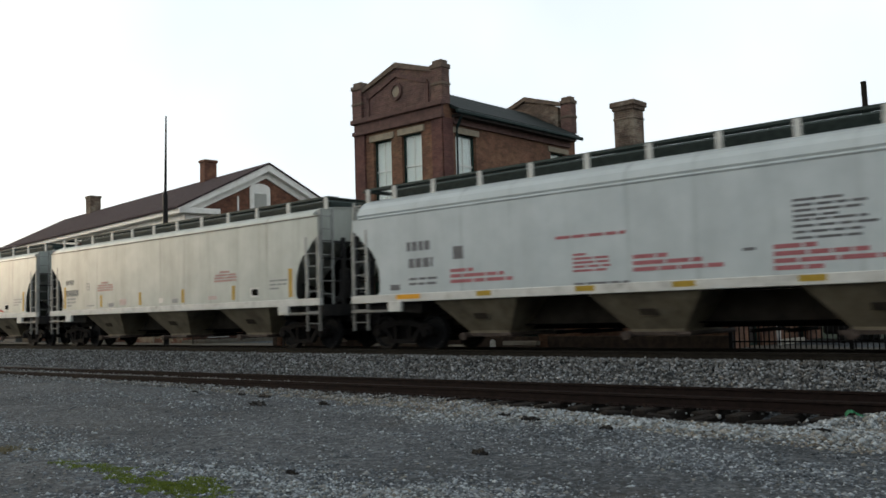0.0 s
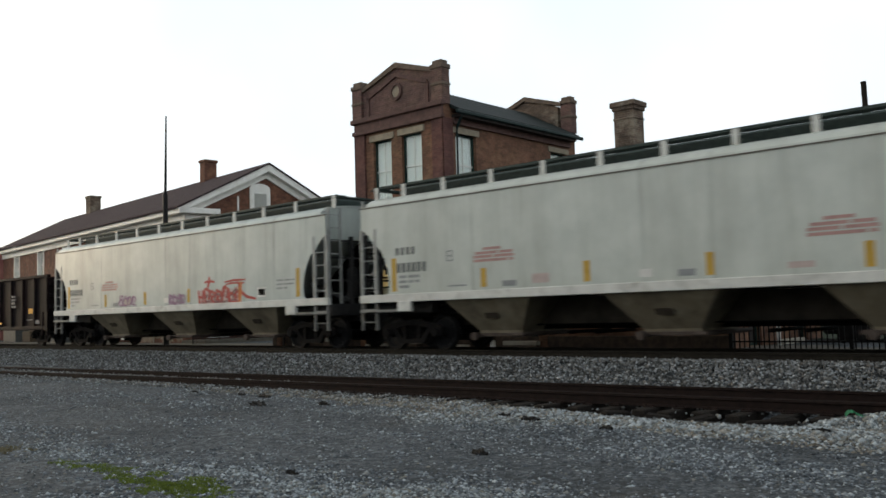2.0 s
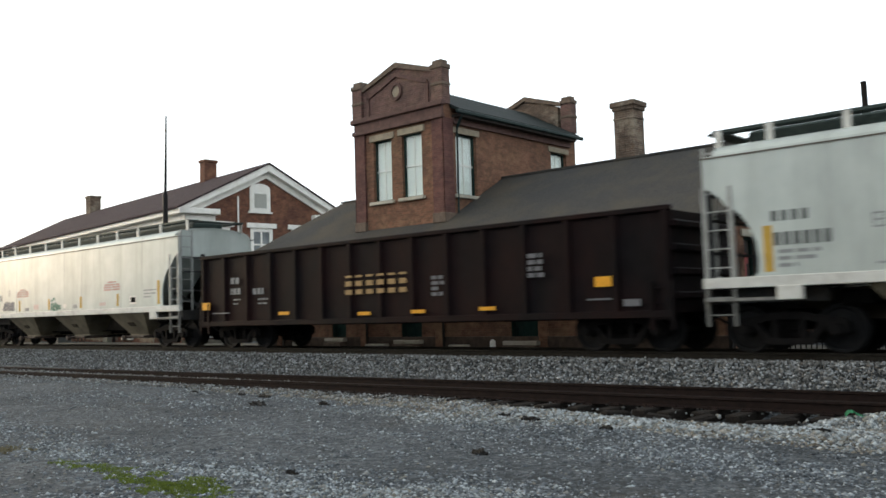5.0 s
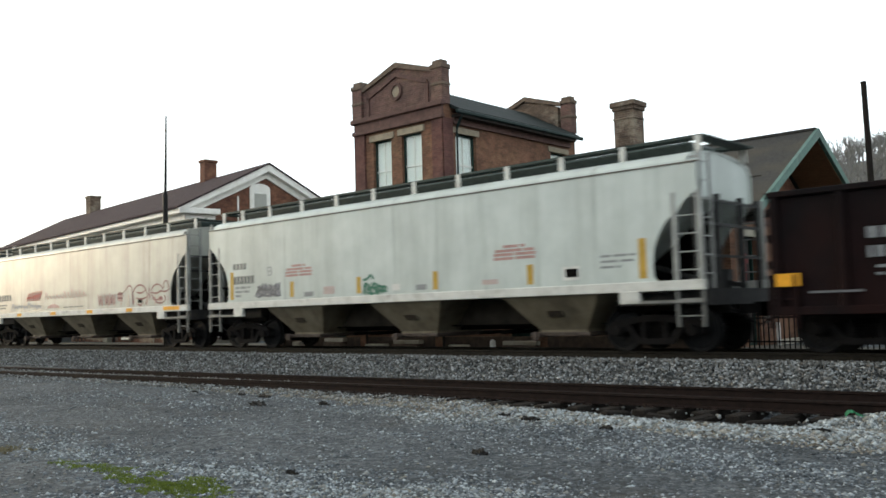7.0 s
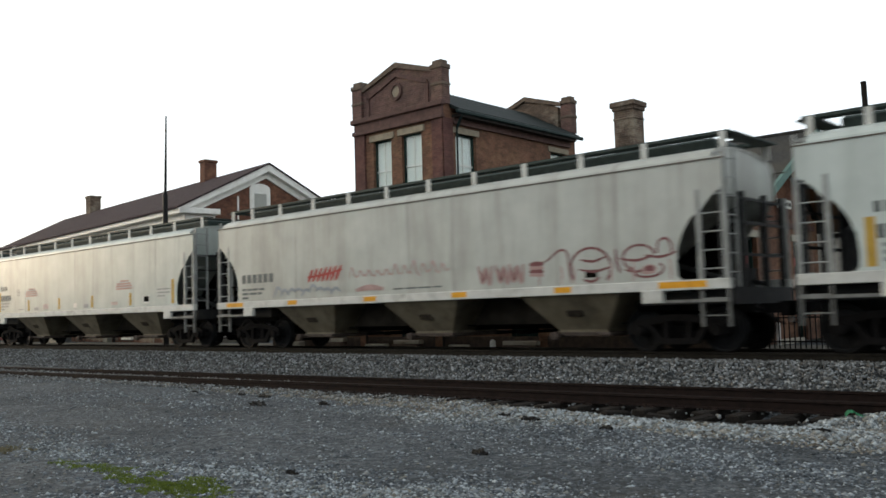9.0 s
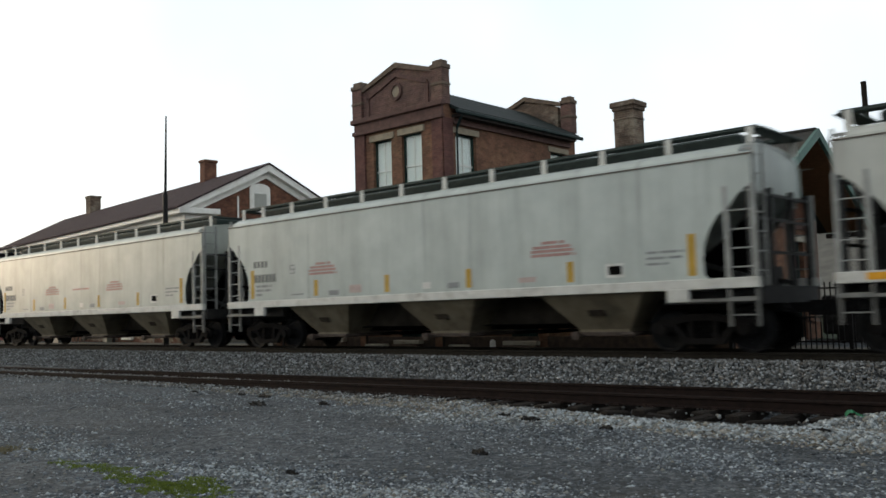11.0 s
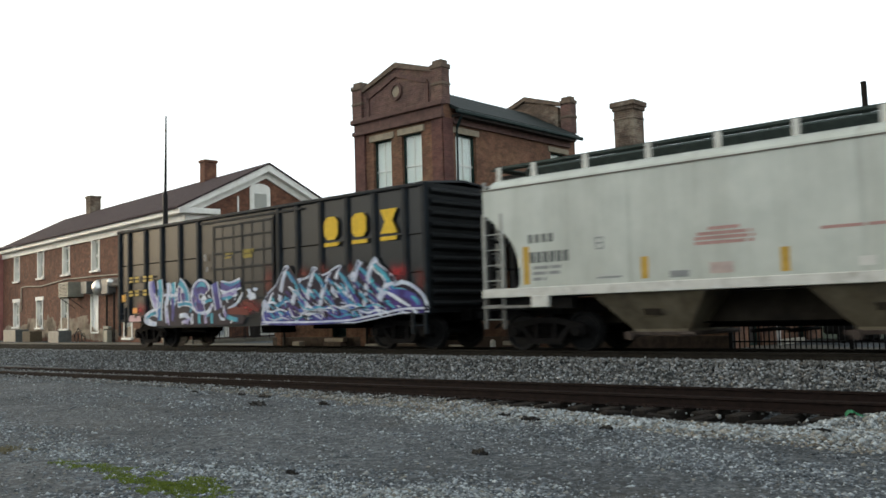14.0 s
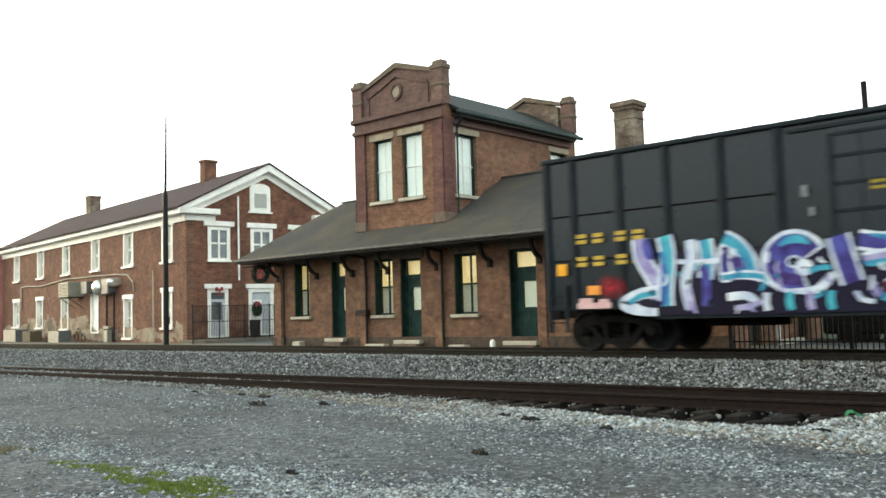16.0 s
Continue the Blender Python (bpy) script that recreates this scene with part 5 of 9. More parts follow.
def station_things():
    """What stands and hangs about the station."""
    w = thing("wreath", "green wreath with a red bow hung from an eave arm", "wreath", pose(-29.95, 22.0, 2.78, 0, 0, 35))
    bm = bmesh.new()
    rng = random.Random(3)
    for k in range(1500):
        a = rng.uniform(0, math.tau)
        b = rng.uniform(0, math.tau)
        r = 0.30 + 0.07 * math.cos(b)
        p = Vector((r * math.cos(a), 0.07 * math.sin(b), r * math.sin(a)))
        q = p + Vector((rng.uniform(-1, 1), rng.uniform(-1, 1), rng.uniform(-1, 1))) * 0.08
        side = Vector((rng.uniform(-1, 1), rng.uniform(-1, 1), rng.uniform(-1, 1))) * 0.026
        bm.faces.new((bm.verts.new(p - side), bm.verts.new(p + side), bm.verts.new(q)))
    part("greenery", bm, M["fir"], w)
    bow = bmesh.new()
    prism(bow, [(-0.14, -0.17), (0.12, -0.2), (0.02, 0.02), (0.13, 0.17), (-0.1, 0.2), (-0.03, 0.0)], "y", -0.05, 0.0)
    part("bow", bow, M["spray_scarlet"], w, "red ribbon bow")
    arm = bmesh.new()
    rod(arm, (-31.3, 22.0, 3.14), (-28.9, 22.3, 3.05), 0.03)
    rod(arm, (-29.95, 22.0, 3.14), (-29.95, 22.0, 3.1), 0.012)
    tagged(part("hanging_arm", arm, M["dark_trim"]), "dark iron arm under the station eave", "bracket")
    for x0, x1, z0, z1 in ((-23.95, -22.95, -0.3, -0.1), (-19.85, -19.1, -0.3, -0.12), (-28.2, -27.75, -0.2, -0.02)):
        tagged(part("stone_block", bevelled(boxes((x0, x1, 22.2, 22.5, z0, z1)), 0.02), M["pale_sandstone"]), "pale stone block at the station wall", "stone block", "stone blocks")
    bm = bmesh.new()
    rod(bm, (-17.9, 22.2, -0.3), (-17.9, 22.2, 0.0), 0.1, 0.09, 10)
    rod(bm, (-17.9, 22.2, 0.0), (-17.9, 22.2, 0.06), 0.09, 0.03, 10)
    tagged(part("bollard", bm, M["white"]), "short white bollard beside the station door", "bollard")
    tagged(part("meter_box", bevelled(boxes((-24.55, -23.95, 22.3, 22.56, 0.98, 1.16)), 0.02), M["dark_trim"]), "dark metal box fixed to the wall", "meter box")
    fence()


def fence():
    fn = thing("iron_fence", "black iron picket fence along the platform edge", "fence")
    for z in (0.0, 0.6, 1.3):
        part("rail", boxes((-9.9, 3.0, 22.18, 22.22, z - 0.02, z + 0.02)), M["iron"], fn)
    x = -9.8
    while x < 3.0:
        add_shared("picket", "picket", lambda: boxes((-0.014, 0.014, -0.014, 0.014, -0.42, 1.45)), M["iron"], fn, pose(x, 22.2, 0.0))
        x += 0.13
    for x in (-9.9, -6.9, -3.6, -0.3, 3.0):
        add_shared("post", "fence_post", lambda: boxes((-0.045, 0.045, -0.045, 0.045, -0.45, 1.58), (-0.06, 0.06, -0.06, 0.06, 1.58, 1.62)), M["iron"], fn, pose(x, 22.2, 0))


station()
station_things()

# ---- the long brick house beyond the station: u runs along its side, v along its gable ----
HOUSE = Matrix(((-math.cos(radians(6)), math.sin(radians(6)), 0, -39.9), (math.sin(radians(6)), math.cos(radians(6)), 0, 24.7), (0, 0, 1, 0), (0, 0, 0, 1)))


def flip_fix(bm):
    bmesh.ops.recalc_face_normals(bm, faces=bm.faces[:])
    return bm


def house():
    hs = thing("brick_house", "long two-storey red brick house with white trim and two chimneys", "house")
    hs.matrix_basis = HOUSE
    L = 31.5
    upper = [(27.4, 28.7, 4.2, 6.05), (21.95, 23.3, 4.2, 6.05), (16.85, 18.2, 4.2, 6.05), (11.7, 13.0, 4.18, 6.05), (6.65, 8.0, 4.15, 6.05), (1.55, 2.85, 4.1, 6.0)]
    lower = [(27.4, 28.8, 0.8, 2.62), (22.15, 23.5, 0.72, 2.62), (17.1, 18.45, 0.62, 2.62), (11.95, 13.1, 0.3, 2.7), (6.8, 8.0, 0.05, 2.25), (1.65, 2.85, 0.6, 2.45)]
    part("wall", pierced("x", 0, L, 0, 0.4, -0.5, 6.6, upper + lower), M["brick_house"], hs)
    part("wall", boxes((0, L, 9.0, 9.4, -0.5, 6.6)), M["brick_house"], hs)
    gups = [(1.2, 2.5, 4.05, 5.85), (3.72, 5.1, 4.05, 5.85), (6.3, 7.6, 4.05, 5.85)]
    glow = [(1.15, 2.35, -0.02, 2.55), (3.55, 5.1, -0.02, 2.55), (6.5, 7.6, -0.02, 2.5)]
    part("wall", pierced("y", 0.4, 9.0, 0, 0.4, -0.5, 6.6, gups + glow), M["brick_house_y"], hs)
    part("wall", boxes((L - 0.4, L, 0.4, 9.0, -0.5, 6.6)), M["brick_house_y"], hs)
    for a, b in ((0.0, 0.4), (L - 0.4, L)):
        gb = bmesh.new()
        prism(gb, [(0.0, 6.6), (9.4, 6.6), (4.7, 9.2)], "x", a, b)
        part("gable_wall", gb, M["brick_house_y"], hs)
    part("upper_floor", boxes((0.4, L - 0.4, 0.4, 9.0, 3.2, 3.4)), M["dark_door"], hs)
    part("back_partition", boxes((0.4, L - 0.4, 2.2, 2.3, -0.3, 6.5)), M["dark_door"], hs)
    part("back_partition", boxes((2.6, 2.7, 2.3, 9.0, -0.3, 6.5)), M["dark_door"], hs)
    # windows and doors of the long side
    for k, (u0, u1, z0, z1) in enumerate(upper + lower):
        if k == 9:
            dr = part("door", boxes((u0, u1, 0.10, 0.16, z0, z1)), M["white"], hs, "plain white door")
            part("door_frame", ring_bm(u0 - 0.06, u1 + 0.06, z0, z1 + 0.06, -0.03, 0.1, 0.1), M["white"], dr)
            continue
        m = (u0 + u1) / 2
        win = framed("window", hs, M["white"], "white-framed sash window", u0, u1, z0, z1, 0.16, 0.26, 0.16, (m,), ((z0 + z1) / 2,), 0.06)
        part("pane", boxes((u0 + 0.15, u1 - 0.15, 0.205, 0.211, z0 + 0.15, z1 - 0.15)), M["glass"], win).visible_shadow = False
        part("blind", boxes((u0 + 0.1, u1 - 0.1, 0.27, 0.28, z0 + 0.1 + (0.5 if k > 5 else 0.0), z1 - 0.1)), M["blind"], win)
        part("sill", bevelled(boxes((u0 - 0.12, u1 + 0.12, -0.14, 0.16, z0 - 0.12, z0)), 0.012), M["white"], win)
        part("lintel", bevelled(boxes((u0 - 0.16, u1 + 0.16, -0.06, 0.16, z1, z1 + 0.26)), 0.012), M["white"], win)
        for ua in (u0 - 0.02, u1 - 0.1):
            part("casing", boxes((ua, ua + 0.12, -0.04, 0.158, z0, z1)), M["white"], win)
    # gable side
    def gable_frame(v0, v1, z0, z1, w):
        return ring_bm(v0, v1, z0, z1, -0.02, 0.10, w, "y", w * 0.6)
    for v0, v1, z0, z1 in gups:
        win = part("window", gable_frame(v0, v1, z0, z1, 0.2), M["white"], hs, "white-framed sash window")
        part("glazing_bar", boxes((0.0, 0.08, (v0 + v1) / 2 - 0.05, (v0 + v1) / 2 + 0.05, z0 + 0.12, z1 - 0.2)), M["white"], win)
        part("cross_bar", boxes((0.004, 0.084, v0 + 0.2, v1 - 0.2, (z0 + z1) / 2 - 0.04, (z0 + z1) / 2 + 0.04)), M["white"], win)
        part("pane", boxes((0.05, 0.056, v0 + 0.1, v1 - 0.1, z0 + 0.1, z1 - 0.1)), M["glass_dim"], win)
        part("lintel", bevelled(boxes((-0.10, 0.1, v0 - 0.22, v1 + 0.22, z1, z1 + 0.27)), 0.015), M["white"], win)
        part("sill", bevelled(boxes((-0.12, 0.1, v0 - 0.05, v1 + 0.05, z0 - 0.10, z0)), 0.012), M["white"], win)
    for k, (v0, v1, z0, z1) in enumerate(glow):
        dr = part("door", gable_frame(v0, v1, z0, z1, 0.2), M["white"], hs, "white-framed door with a lintel")
        if k == 1:
            # a boarded doorway with a narrow leaf
            part("board", boxes((0.07, 0.10, v0 + 0.2, v1 - 0.2, z0, z1 - 0.2)), M["grey_door"], dr)
            leaf = part("leaf", boxes((0.03, 0.067, v0 + 0.22, v0 + 0.86, z0, 1.96)), M["white"], dr)
            part("leaf_trim", ring_bm(v0 + 0.2, v0 + 0.9, z0, 2.02, 0.0, 0.028, 0.06, "y"), M["grey_door"], leaf)
        else:
            part("leaf", boxes((0.06, 0.10, v0 + 0.2, v1 - 0.2, z0, 2.0)), M["grey_door"], dr)
            part("transom", boxes((0.05, 0.056, v0 + 0.2, v1 - 0.2, 2.0, z1 - 0.2)), M["glass_dim"], dr)
            part("door_glass", boxes((0.04, 0.058, v0 + 0.28, v1 - 0.36, 0.92, 1.86)), M["glass_dim"], dr)
        part("lintel", bevelled(boxes((-0.10, 0.1, v0 - 0.18, v1 + 0.18, z1, z1 + 0.25)), 0.015), M["white"], dr)
    arch = bmesh.new()
    pts = [(3.7, 6.75), (4.95, 6.75), (4.95, 8.0)] + [(4.325 + 0.625 * math.cos(radians(a)), 8.0 + 0.3 * math.sin(radians(a))) for a in range(15, 180, 15)] + [(3.7, 8.0)]
    prism(arch, pts, "x", -0.08, -0.003)
    at = part("attic_window", arch, M["white"], hs, "white arched attic window")
    part("louvre", boxes((-0.095, -0.083, 3.95, 4.7, 6.95, 7.75)), M["shade_grey"], at)
    part("sill", boxes((-0.14, -0.0, 3.6, 5.05, 6.66, 6.75)), M["white"], at)
    # cornices, raking boards and returns
    part("cornice", bevelled(boxes((-0.25, L + 0.2, -0.50, -0.003, 6.42, 6.68)), 0.03), M["white"], hs, "deep white cornice")
    part("frieze", boxes((-0.05, L, -0.10, -0.003, 6.06, 6.42)), M["white"], hs)
    part("cornice_return", bevelled(boxes((-0.42, -0.003, -0.50, 1.75, 6.42, 6.72)), 0.03), M["white"], hs)
    part("frieze_return", boxes((-0.10, -0.003, -0.10, 1.6, 6.1, 6.42)), M["white"], hs)
    part("cornice_return", bevelled(boxes((-0.42, -0.003, 7.65, 9.9, 6.42, 6.72)), 0.03), M["white"], hs)
    for v0, v1 in ((-0.55, 4.7), (9.95, 4.7)):
        rk = bmesh.new()
        prism(rk, [(v0, 6.40), (v0, 6.74), (v1, 9.36), (v1, 8.98)], "x", -0.42, -0.02)
        part("raking_cornice", rk, M["white"], hs)
        rk = bmesh.new()
        s = 1 if v1 > v0 else -1
        prism(rk, [(v0 + s * 0.5, 6.30), (v0 + s * 0.5, 6.6), (v1, 8.98), (v1, 8.62)], "x", -0.10, -0.003)
        part("raking_frieze", rk, M["white"], hs)
    rf = bmesh.new()
    prism(rf, [(-0.62, 6.66), (-0.62, 6.76), (4.7, 9.46), (10.02, 6.76), (10.02, 6.66), (4.7, 9.36)], "x", -0.48, L + 0.4)
    part("roof", rf, M["roof_house"], hs, "faded purple-brown shingle roof")
    for u0, u1, v0, v1 in ((6.35, 7.0, 4.3, 5.1), (24.95, 25.9, 4.3, 5.1)):
        ch = part("chimney", bevelled(boxes((u0, u1, v0, v1, 8.8, 10.55)), 0.015), M["brick_house" if u0 < 10 else "brick_tan"], hs, "red brick chimney" if u0 < 10 else "weathered tan brick chimney")
        part("chimney_cap", bevelled(boxes((u0 - 0.06, u1 + 0.06, v0 - 0.06, v1 + 0.06, 10.45, 10.62)), 0.02), M["brick_house" if u0 < 10 else "brick_tan"], ch)
    bm = bmesh.new()
    rod(bm, (-0.10, 2.95, 3.0), (-0.10, 2.95, 7.5), 0.05)
    part("downpipe", bm, M["white"], hs)
    bm = bmesh.new()
    rod(bm, (3.8, -0.1, -0.2), (3.8, -0.1, 3.75), 0.045)
    part("vent_pipe", bm, M["pale_sandstone"], hs)
    # patches of old plaster where the paint has gone
    for u0, u1, z0, z1, seed in ((19.0, 21.6, 0.2, 1.55, 1), (13.4, 16.6, 0.3, 1.6, 2), (24.0, 27.0, 0.1, 1.2, 3), (3.2, 6.4, -0.2, 0.6, 4), (8.2, 11.6, -0.2, 0.55, 5), (0.2, 1.5, -0.2, 0.9, 6),
                                 (29.0, 31.2, 0.2, 1.0, 7), (19.6, 22.4, -0.1, 1.7, 21), (15.6, 19.2, 0.0, 1.4, 22), (22.8, 26.4, -0.1, 1.5, 23), (26.4, 30.0, -0.3, 0.9, 24), (12.6, 15.4, -0.2, 1.1, 25), (9.4, 12.4, -0.3, 0.8, 26), (17.0, 19.4, -0.25, 0.75, 11), (21.4, 23.8, -0.25, 0.8, 12), (11.3, 13.6, -0.25, 0.5, 13), (6.2, 8.4, -0.25, 0.75, 14), (1.2, 3.4, -0.3, 0.5, 15)):
        bm = bmesh.new()
        cx, cz = (u0 + u1) / 2, (z0 + z1) / 2
        vs = []
        n = 60
        for k in range(n):
            a = k * math.tau / n
            r = 0.85 + 0.4 * noise.noise(Vector((math.cos(a) * 1.8, math.sin(a) * 1.8, seed * 3.7))) + 0.22 * noise.noise(Vector((math.cos(a) * 6, math.sin(a) * 6, seed * 1.7)))
            vs.append(bm.verts.new((cx + (u1 - u0) / 2 * r * math.cos(a), -0.006, cz + (z1 - z0) / 2 * r * math.sin(a))))
        bm.faces.new(vs)
        part("plaster_patch", bm, M["old_plaster"], hs, "pale flaking plaster on the brick")
    part("porch_slab", bevelled(boxes((-2.6, 0.0, -0.3, 9.0, -0.4, -0.06)), 0.02), M["dirt"], hs, "low concrete porch slab")
    rails = bmesh.new()
    for z in (0.05, 0.85, 1.62):
        rod(rails, (-2.5, -0.9, z), (-2.5, 4.9, z), 0.02, sides=6)
    for k in range(67):
        thick = k % 16 == 0
        rod(rails, (-2.5, -0.9 + 0.088 * k, -0.36), (-2.5, -0.9 + 0.088 * k, 1.7 if thick else 1.62), 0.035 if thick else 0.013, sides=5)
    tagged(part("porch_railing", rails, M["iron"], hs), kind="stuff")


def house_things():
    """What is fixed to or stands beside the house."""
    def at(u, v, z, turn=0):
        return HOUSE @ pose(u, v, z, 0, 0, turn)

    def place(name, bm, mat, label, category, m, group="", smooth=False):
        ob = part(name, bm, mat, smooth=smooth)
        ob.matrix_basis = m
        return tagged(ob, label, category, group)
    ac = place("air_conditioner", bevelled(boxes((-0.85, 0.85, -1.0, 0.0, 0.0, 0.95)), 0.03), M["beige_metal"], "beige air conditioner on an iron bracket", "air conditioner", at(15.2, 0.0, 2.6))
    for k in range(9):
        part("grille", boxes((-0.75, 0.75, -1.012, -1.0, 0.1 + 0.09 * k, 0.14 + 0.09 * k)), M["dark_trim"], ac)
    bm = bmesh.new()
    for u in (-0.7, 0.7):
        rod(bm, (u, -0.95, -0.02), (u, 0.0, -0.7), 0.025, sides=6)
        rod(bm, (u, -1.0, -0.02), (u, 0.0, -0.02), 0.025, sides=6)
    part("bracket", bm, M["iron"], ac)
    place("duct", bevelled(boxes((-0.5, 0.5, -0.55, 0.0, 0.0, 0.75)), 0.03), M["grey_metal"], "grey metal duct box on the wall", "duct", at(12.9, 0.0, 2.75))
    # two round vent hoods with a dark housing between them
    for u, z, r, turn in ((10.85, 3.05, 0.48, 0), (8.6, 3.28, 0.26, 0)):
        bm = bmesh.new()
        rings = []
        for k in range(7):
            a = radians(90 * k / 6)
            rr, y = r * math.cos(a) if k < 6 else 0.02, -0.45 - 0.3 * math.sin(a)
            rings.append([bm.verts.new((rr * math.cos(t), y, rr * math.sin(t))) for t in (j * math.tau / 20 for j in range(20))])
        rings.insert(0, [bm.verts.new((r * math.cos(t), 0.0, r * math.sin(t))) for t in (j * math.tau / 20 for j in range(20))])
        for a, b in zip(rings, rings[1:]):
            for j in range(20):
                bm.faces.new((a[j], a[(j + 1) % 20], b[(j + 1) % 20], b[j]))
        flip_fix(bm)
        place("vent_hood", bm, M["bright_metal"], "rounded bright metal vent hood on the wall", "vent hood", at(u, 0.0, z), "vent hoods", True)
    place("fan_housing", bevelled(boxes((-0.55, 0.55, -0.5, 0.0, -0.5, 0.45)), 0.06), M["grey_metal_dark"], "dark metal fan housing on the wall", "fan housing", at(9.7, 0.0, 3.1))
    for u in (10.2, 9.1):
        bm = bmesh.new()
        rod(bm, (0, -0.15, -0.25), (0, -0.15, 2.7), 0.06)
        place("pipe", bm, M["dark_trim"], "dark upright pipe on the house wall", "pipe", at(u, 0, 0), "wall pipes")
    bm = bmesh.new()
    pts = [(26.8, 1.9), (26.8, 3.65), (26.0, 3.72), (22.5, 3.6), (17.5, 3.85), (13.0, 3.82), (9.0, 3.75), (7.4, 3.65), (6.6, 3.2), (6.5, 2.7)]
    for a, b in zip(pts, pts[1:]):
        rod(bm, (a[0], -0.06, a[1]), (b[0], -0.06, b[1]), 0.04, sides=6)
    place("conduit", bm, M["pale_sandstone"], "pale cable conduit sagging along the wall", "conduit", HOUSE.copy())
    place("utility_cabinet", bevelled(boxes((-1.4, 1.4, -0.9, 0.0, -0.35, 0.62)), 0.03), M["grey_metal"], "low grey utility cabinet beside the house", "cabinet", at(24.6, -0.6, 0.0), "cabinets")
    place("wooden_crate", bevelled(boxes((-0.8, 0.8, -0.8, 0.0, -0.35, 0.5)), 0.03), M["crate_wood"], "brown wooden planter box beside the house", "planter", at(21.2, -0.6, 0.0))
    place("utility_cabinet", bevelled(boxes((-1.0, 1.0, -0.8, 0.0, -0.35, 0.5)), 0.03), M["grey_metal"], "grey utility cabinet beside the house", "cabinet", at(15.8, -0.6, 0.0), "cabinets")
    # hose reels and the gas meter with its pipes
    bm = bmesh.new()
    for k in range(3):
        x = -0.7 + 0.6 * k
        for j in range(12):
            a, b = j * math.tau / 12, (j + 1) * math.tau / 12
            rod(bm, (x + 0.28 * math.cos(a), -0.3, 0.02 + 0.28 * math.sin(a)), (x + 0.28 * math.cos(b), -0.3, 0.02 + 0.28 * math.sin(b)), 0.025, sides=5)
    for a, b in (((-0.9, 0.0), (0.2, 0.6)), ((0.2, 0.6), (0.9, 0.1)), ((-0.4, 0.45), (0.5, 0.35))):
        rod(bm, (a[0], -0.3, a[1]), (b[0], -0.3, b[1]), 0.03, sides=5)
    place("hose_rack", bm, M["iron"], "black hose reels on an iron rack by the wall", "hose rack", at(12.9, -0.5, 0.05))
    bm = boxes((-0.05, 0.05, -0.2, 0.0, -0.3, 0.75), (-0.75, 0.0, -0.2, 0.0, 0.55, 0.72), (-0.85, -0.35, -0.3, 0.0, -0.3, 0.5))
    place("gas_meter", bevelled(bm, 0.02), M["beige_metal"], "pale gas meter with pipes at the wall", "gas meter", at(10.4, -0.1, 0.0))
    # wreaths, pots and bench on the porch
    bow = bmesh.new()
    for d in (-1, 1):
        prism(bow, [(0.0, 0.02), (d * 0.12, 0.14), (d * 0.22, 0.1), (d * 0.2, -0.08), (d * 0.08, -0.06)], "x", -0.2, -0.13)
        prism(bow, [(0.0, 0.0), (d * 0.13, -0.3), (d * 0.05, -0.32)], "x", -0.19, -0.15)
    flip_fix(bow)
    place("ribbon_bow", bow, M["spray_red_bow"], "red ribbon bow on the white door lintel", "bow", at(0.0, 1.75, 2.5))
    wr = thing("wreath", "dark fir wreath with a red top on the white door", "wreath", at(0.0, 4.02, 1.45))
    green = bmesh.new()
    r2 = random.Random(42)
    for k in range(1500):
        a, r = r2.uniform(0, math.tau), 0.34 * r2.random() ** 0.4
        p = Vector((-0.08 + r2.uniform(-0.05, 0.05), 0.85 * r * math.cos(a), 1.15 * r * math.sin(a)))
        q = p + Vector((r2.uniform(-1, 1), r2.uniform(-1, 1), r2.uniform(-1, 1))) * 0.08
        w = Vector((r2.uniform(-1, 1), r2.uniform(-1, 1), r2.uniform(-1, 1))) * 0.025
        green.faces.new((green.verts.new(p - w), green.verts.new(p + w), green.verts.new(q)))
    part("greenery", green, M["fir"], wr)
    bow = bmesh.new()
    prism(bow, [(-0.2, 0.16), (0.2, 0.16), (0.17, 0.32), (0.0, 0.4), (-0.17, 0.32)], "x", -0.19, -0.13)
    part("bow", bow, M["spray_red_bow"], wr, "red ribbon bow")
    can = thing("trash_bin", "dark ribbed trash bin beside the white door", "trash bin", at(-0.55, 3.62, -0.06))
    body = bmesh.new()
    rod(body, (0, 0, 0), (0, 0, 0.86), 0.25, 0.3, 16)
    part("bin_body", body, M["dark_trim"], can)
    lid = bmesh.new()
    rod(lid, (0, 0, 0.865), (0, 0, 0.93), 0.32, 0.26, 16)
    part("lid", lid, M["iron"], can)
    for u, v, w, h in ((-1.2, 5.4, 0.5, 0.8), (-1.6, 4.6, 0.34, 0.65)):
        bm = bmesh.new()
        bmesh.ops.create_icosphere(bm, subdivisions=2, radius=0.5)
        for vv in bm.verts:
            k = 1 + 0.4 * noise.noise(vv.co * 4 + Vector((u, v, 0)))
            vv.co = Vector((vv.co.x * w * 1.5 * k, vv.co.y * w * 1.5 * k, h * 0.62 + vv.co.z * h * 0.9 * k))
        pot = thing("potted_shrub", "dark clipped shrub in a black pot on the porch", "potted plant", at(u, v, -0.06), "potted shrubs")
        leaves = bmesh.new()
        r2 = random.Random(int(h * 100))
        for _ in range(2600):
            vv = bm.verts[:][r2.randrange(len(bm.verts))].co
            p = vv * r2.uniform(0.75, 1.08)
            q = p + Vector((r2.uniform(-1, 1), r2.uniform(-1, 1), r2.uniform(-0.4, 1))) * 0.10
            sd = Vector((r2.uniform(-1, 1), r2.uniform(-1, 1), r2.uniform(-1, 1))) * 0.045
            leaves.faces.new((leaves.verts.new(p - sd), leaves.verts.new(p + sd), leaves.verts.new(q)))
        bm.free()
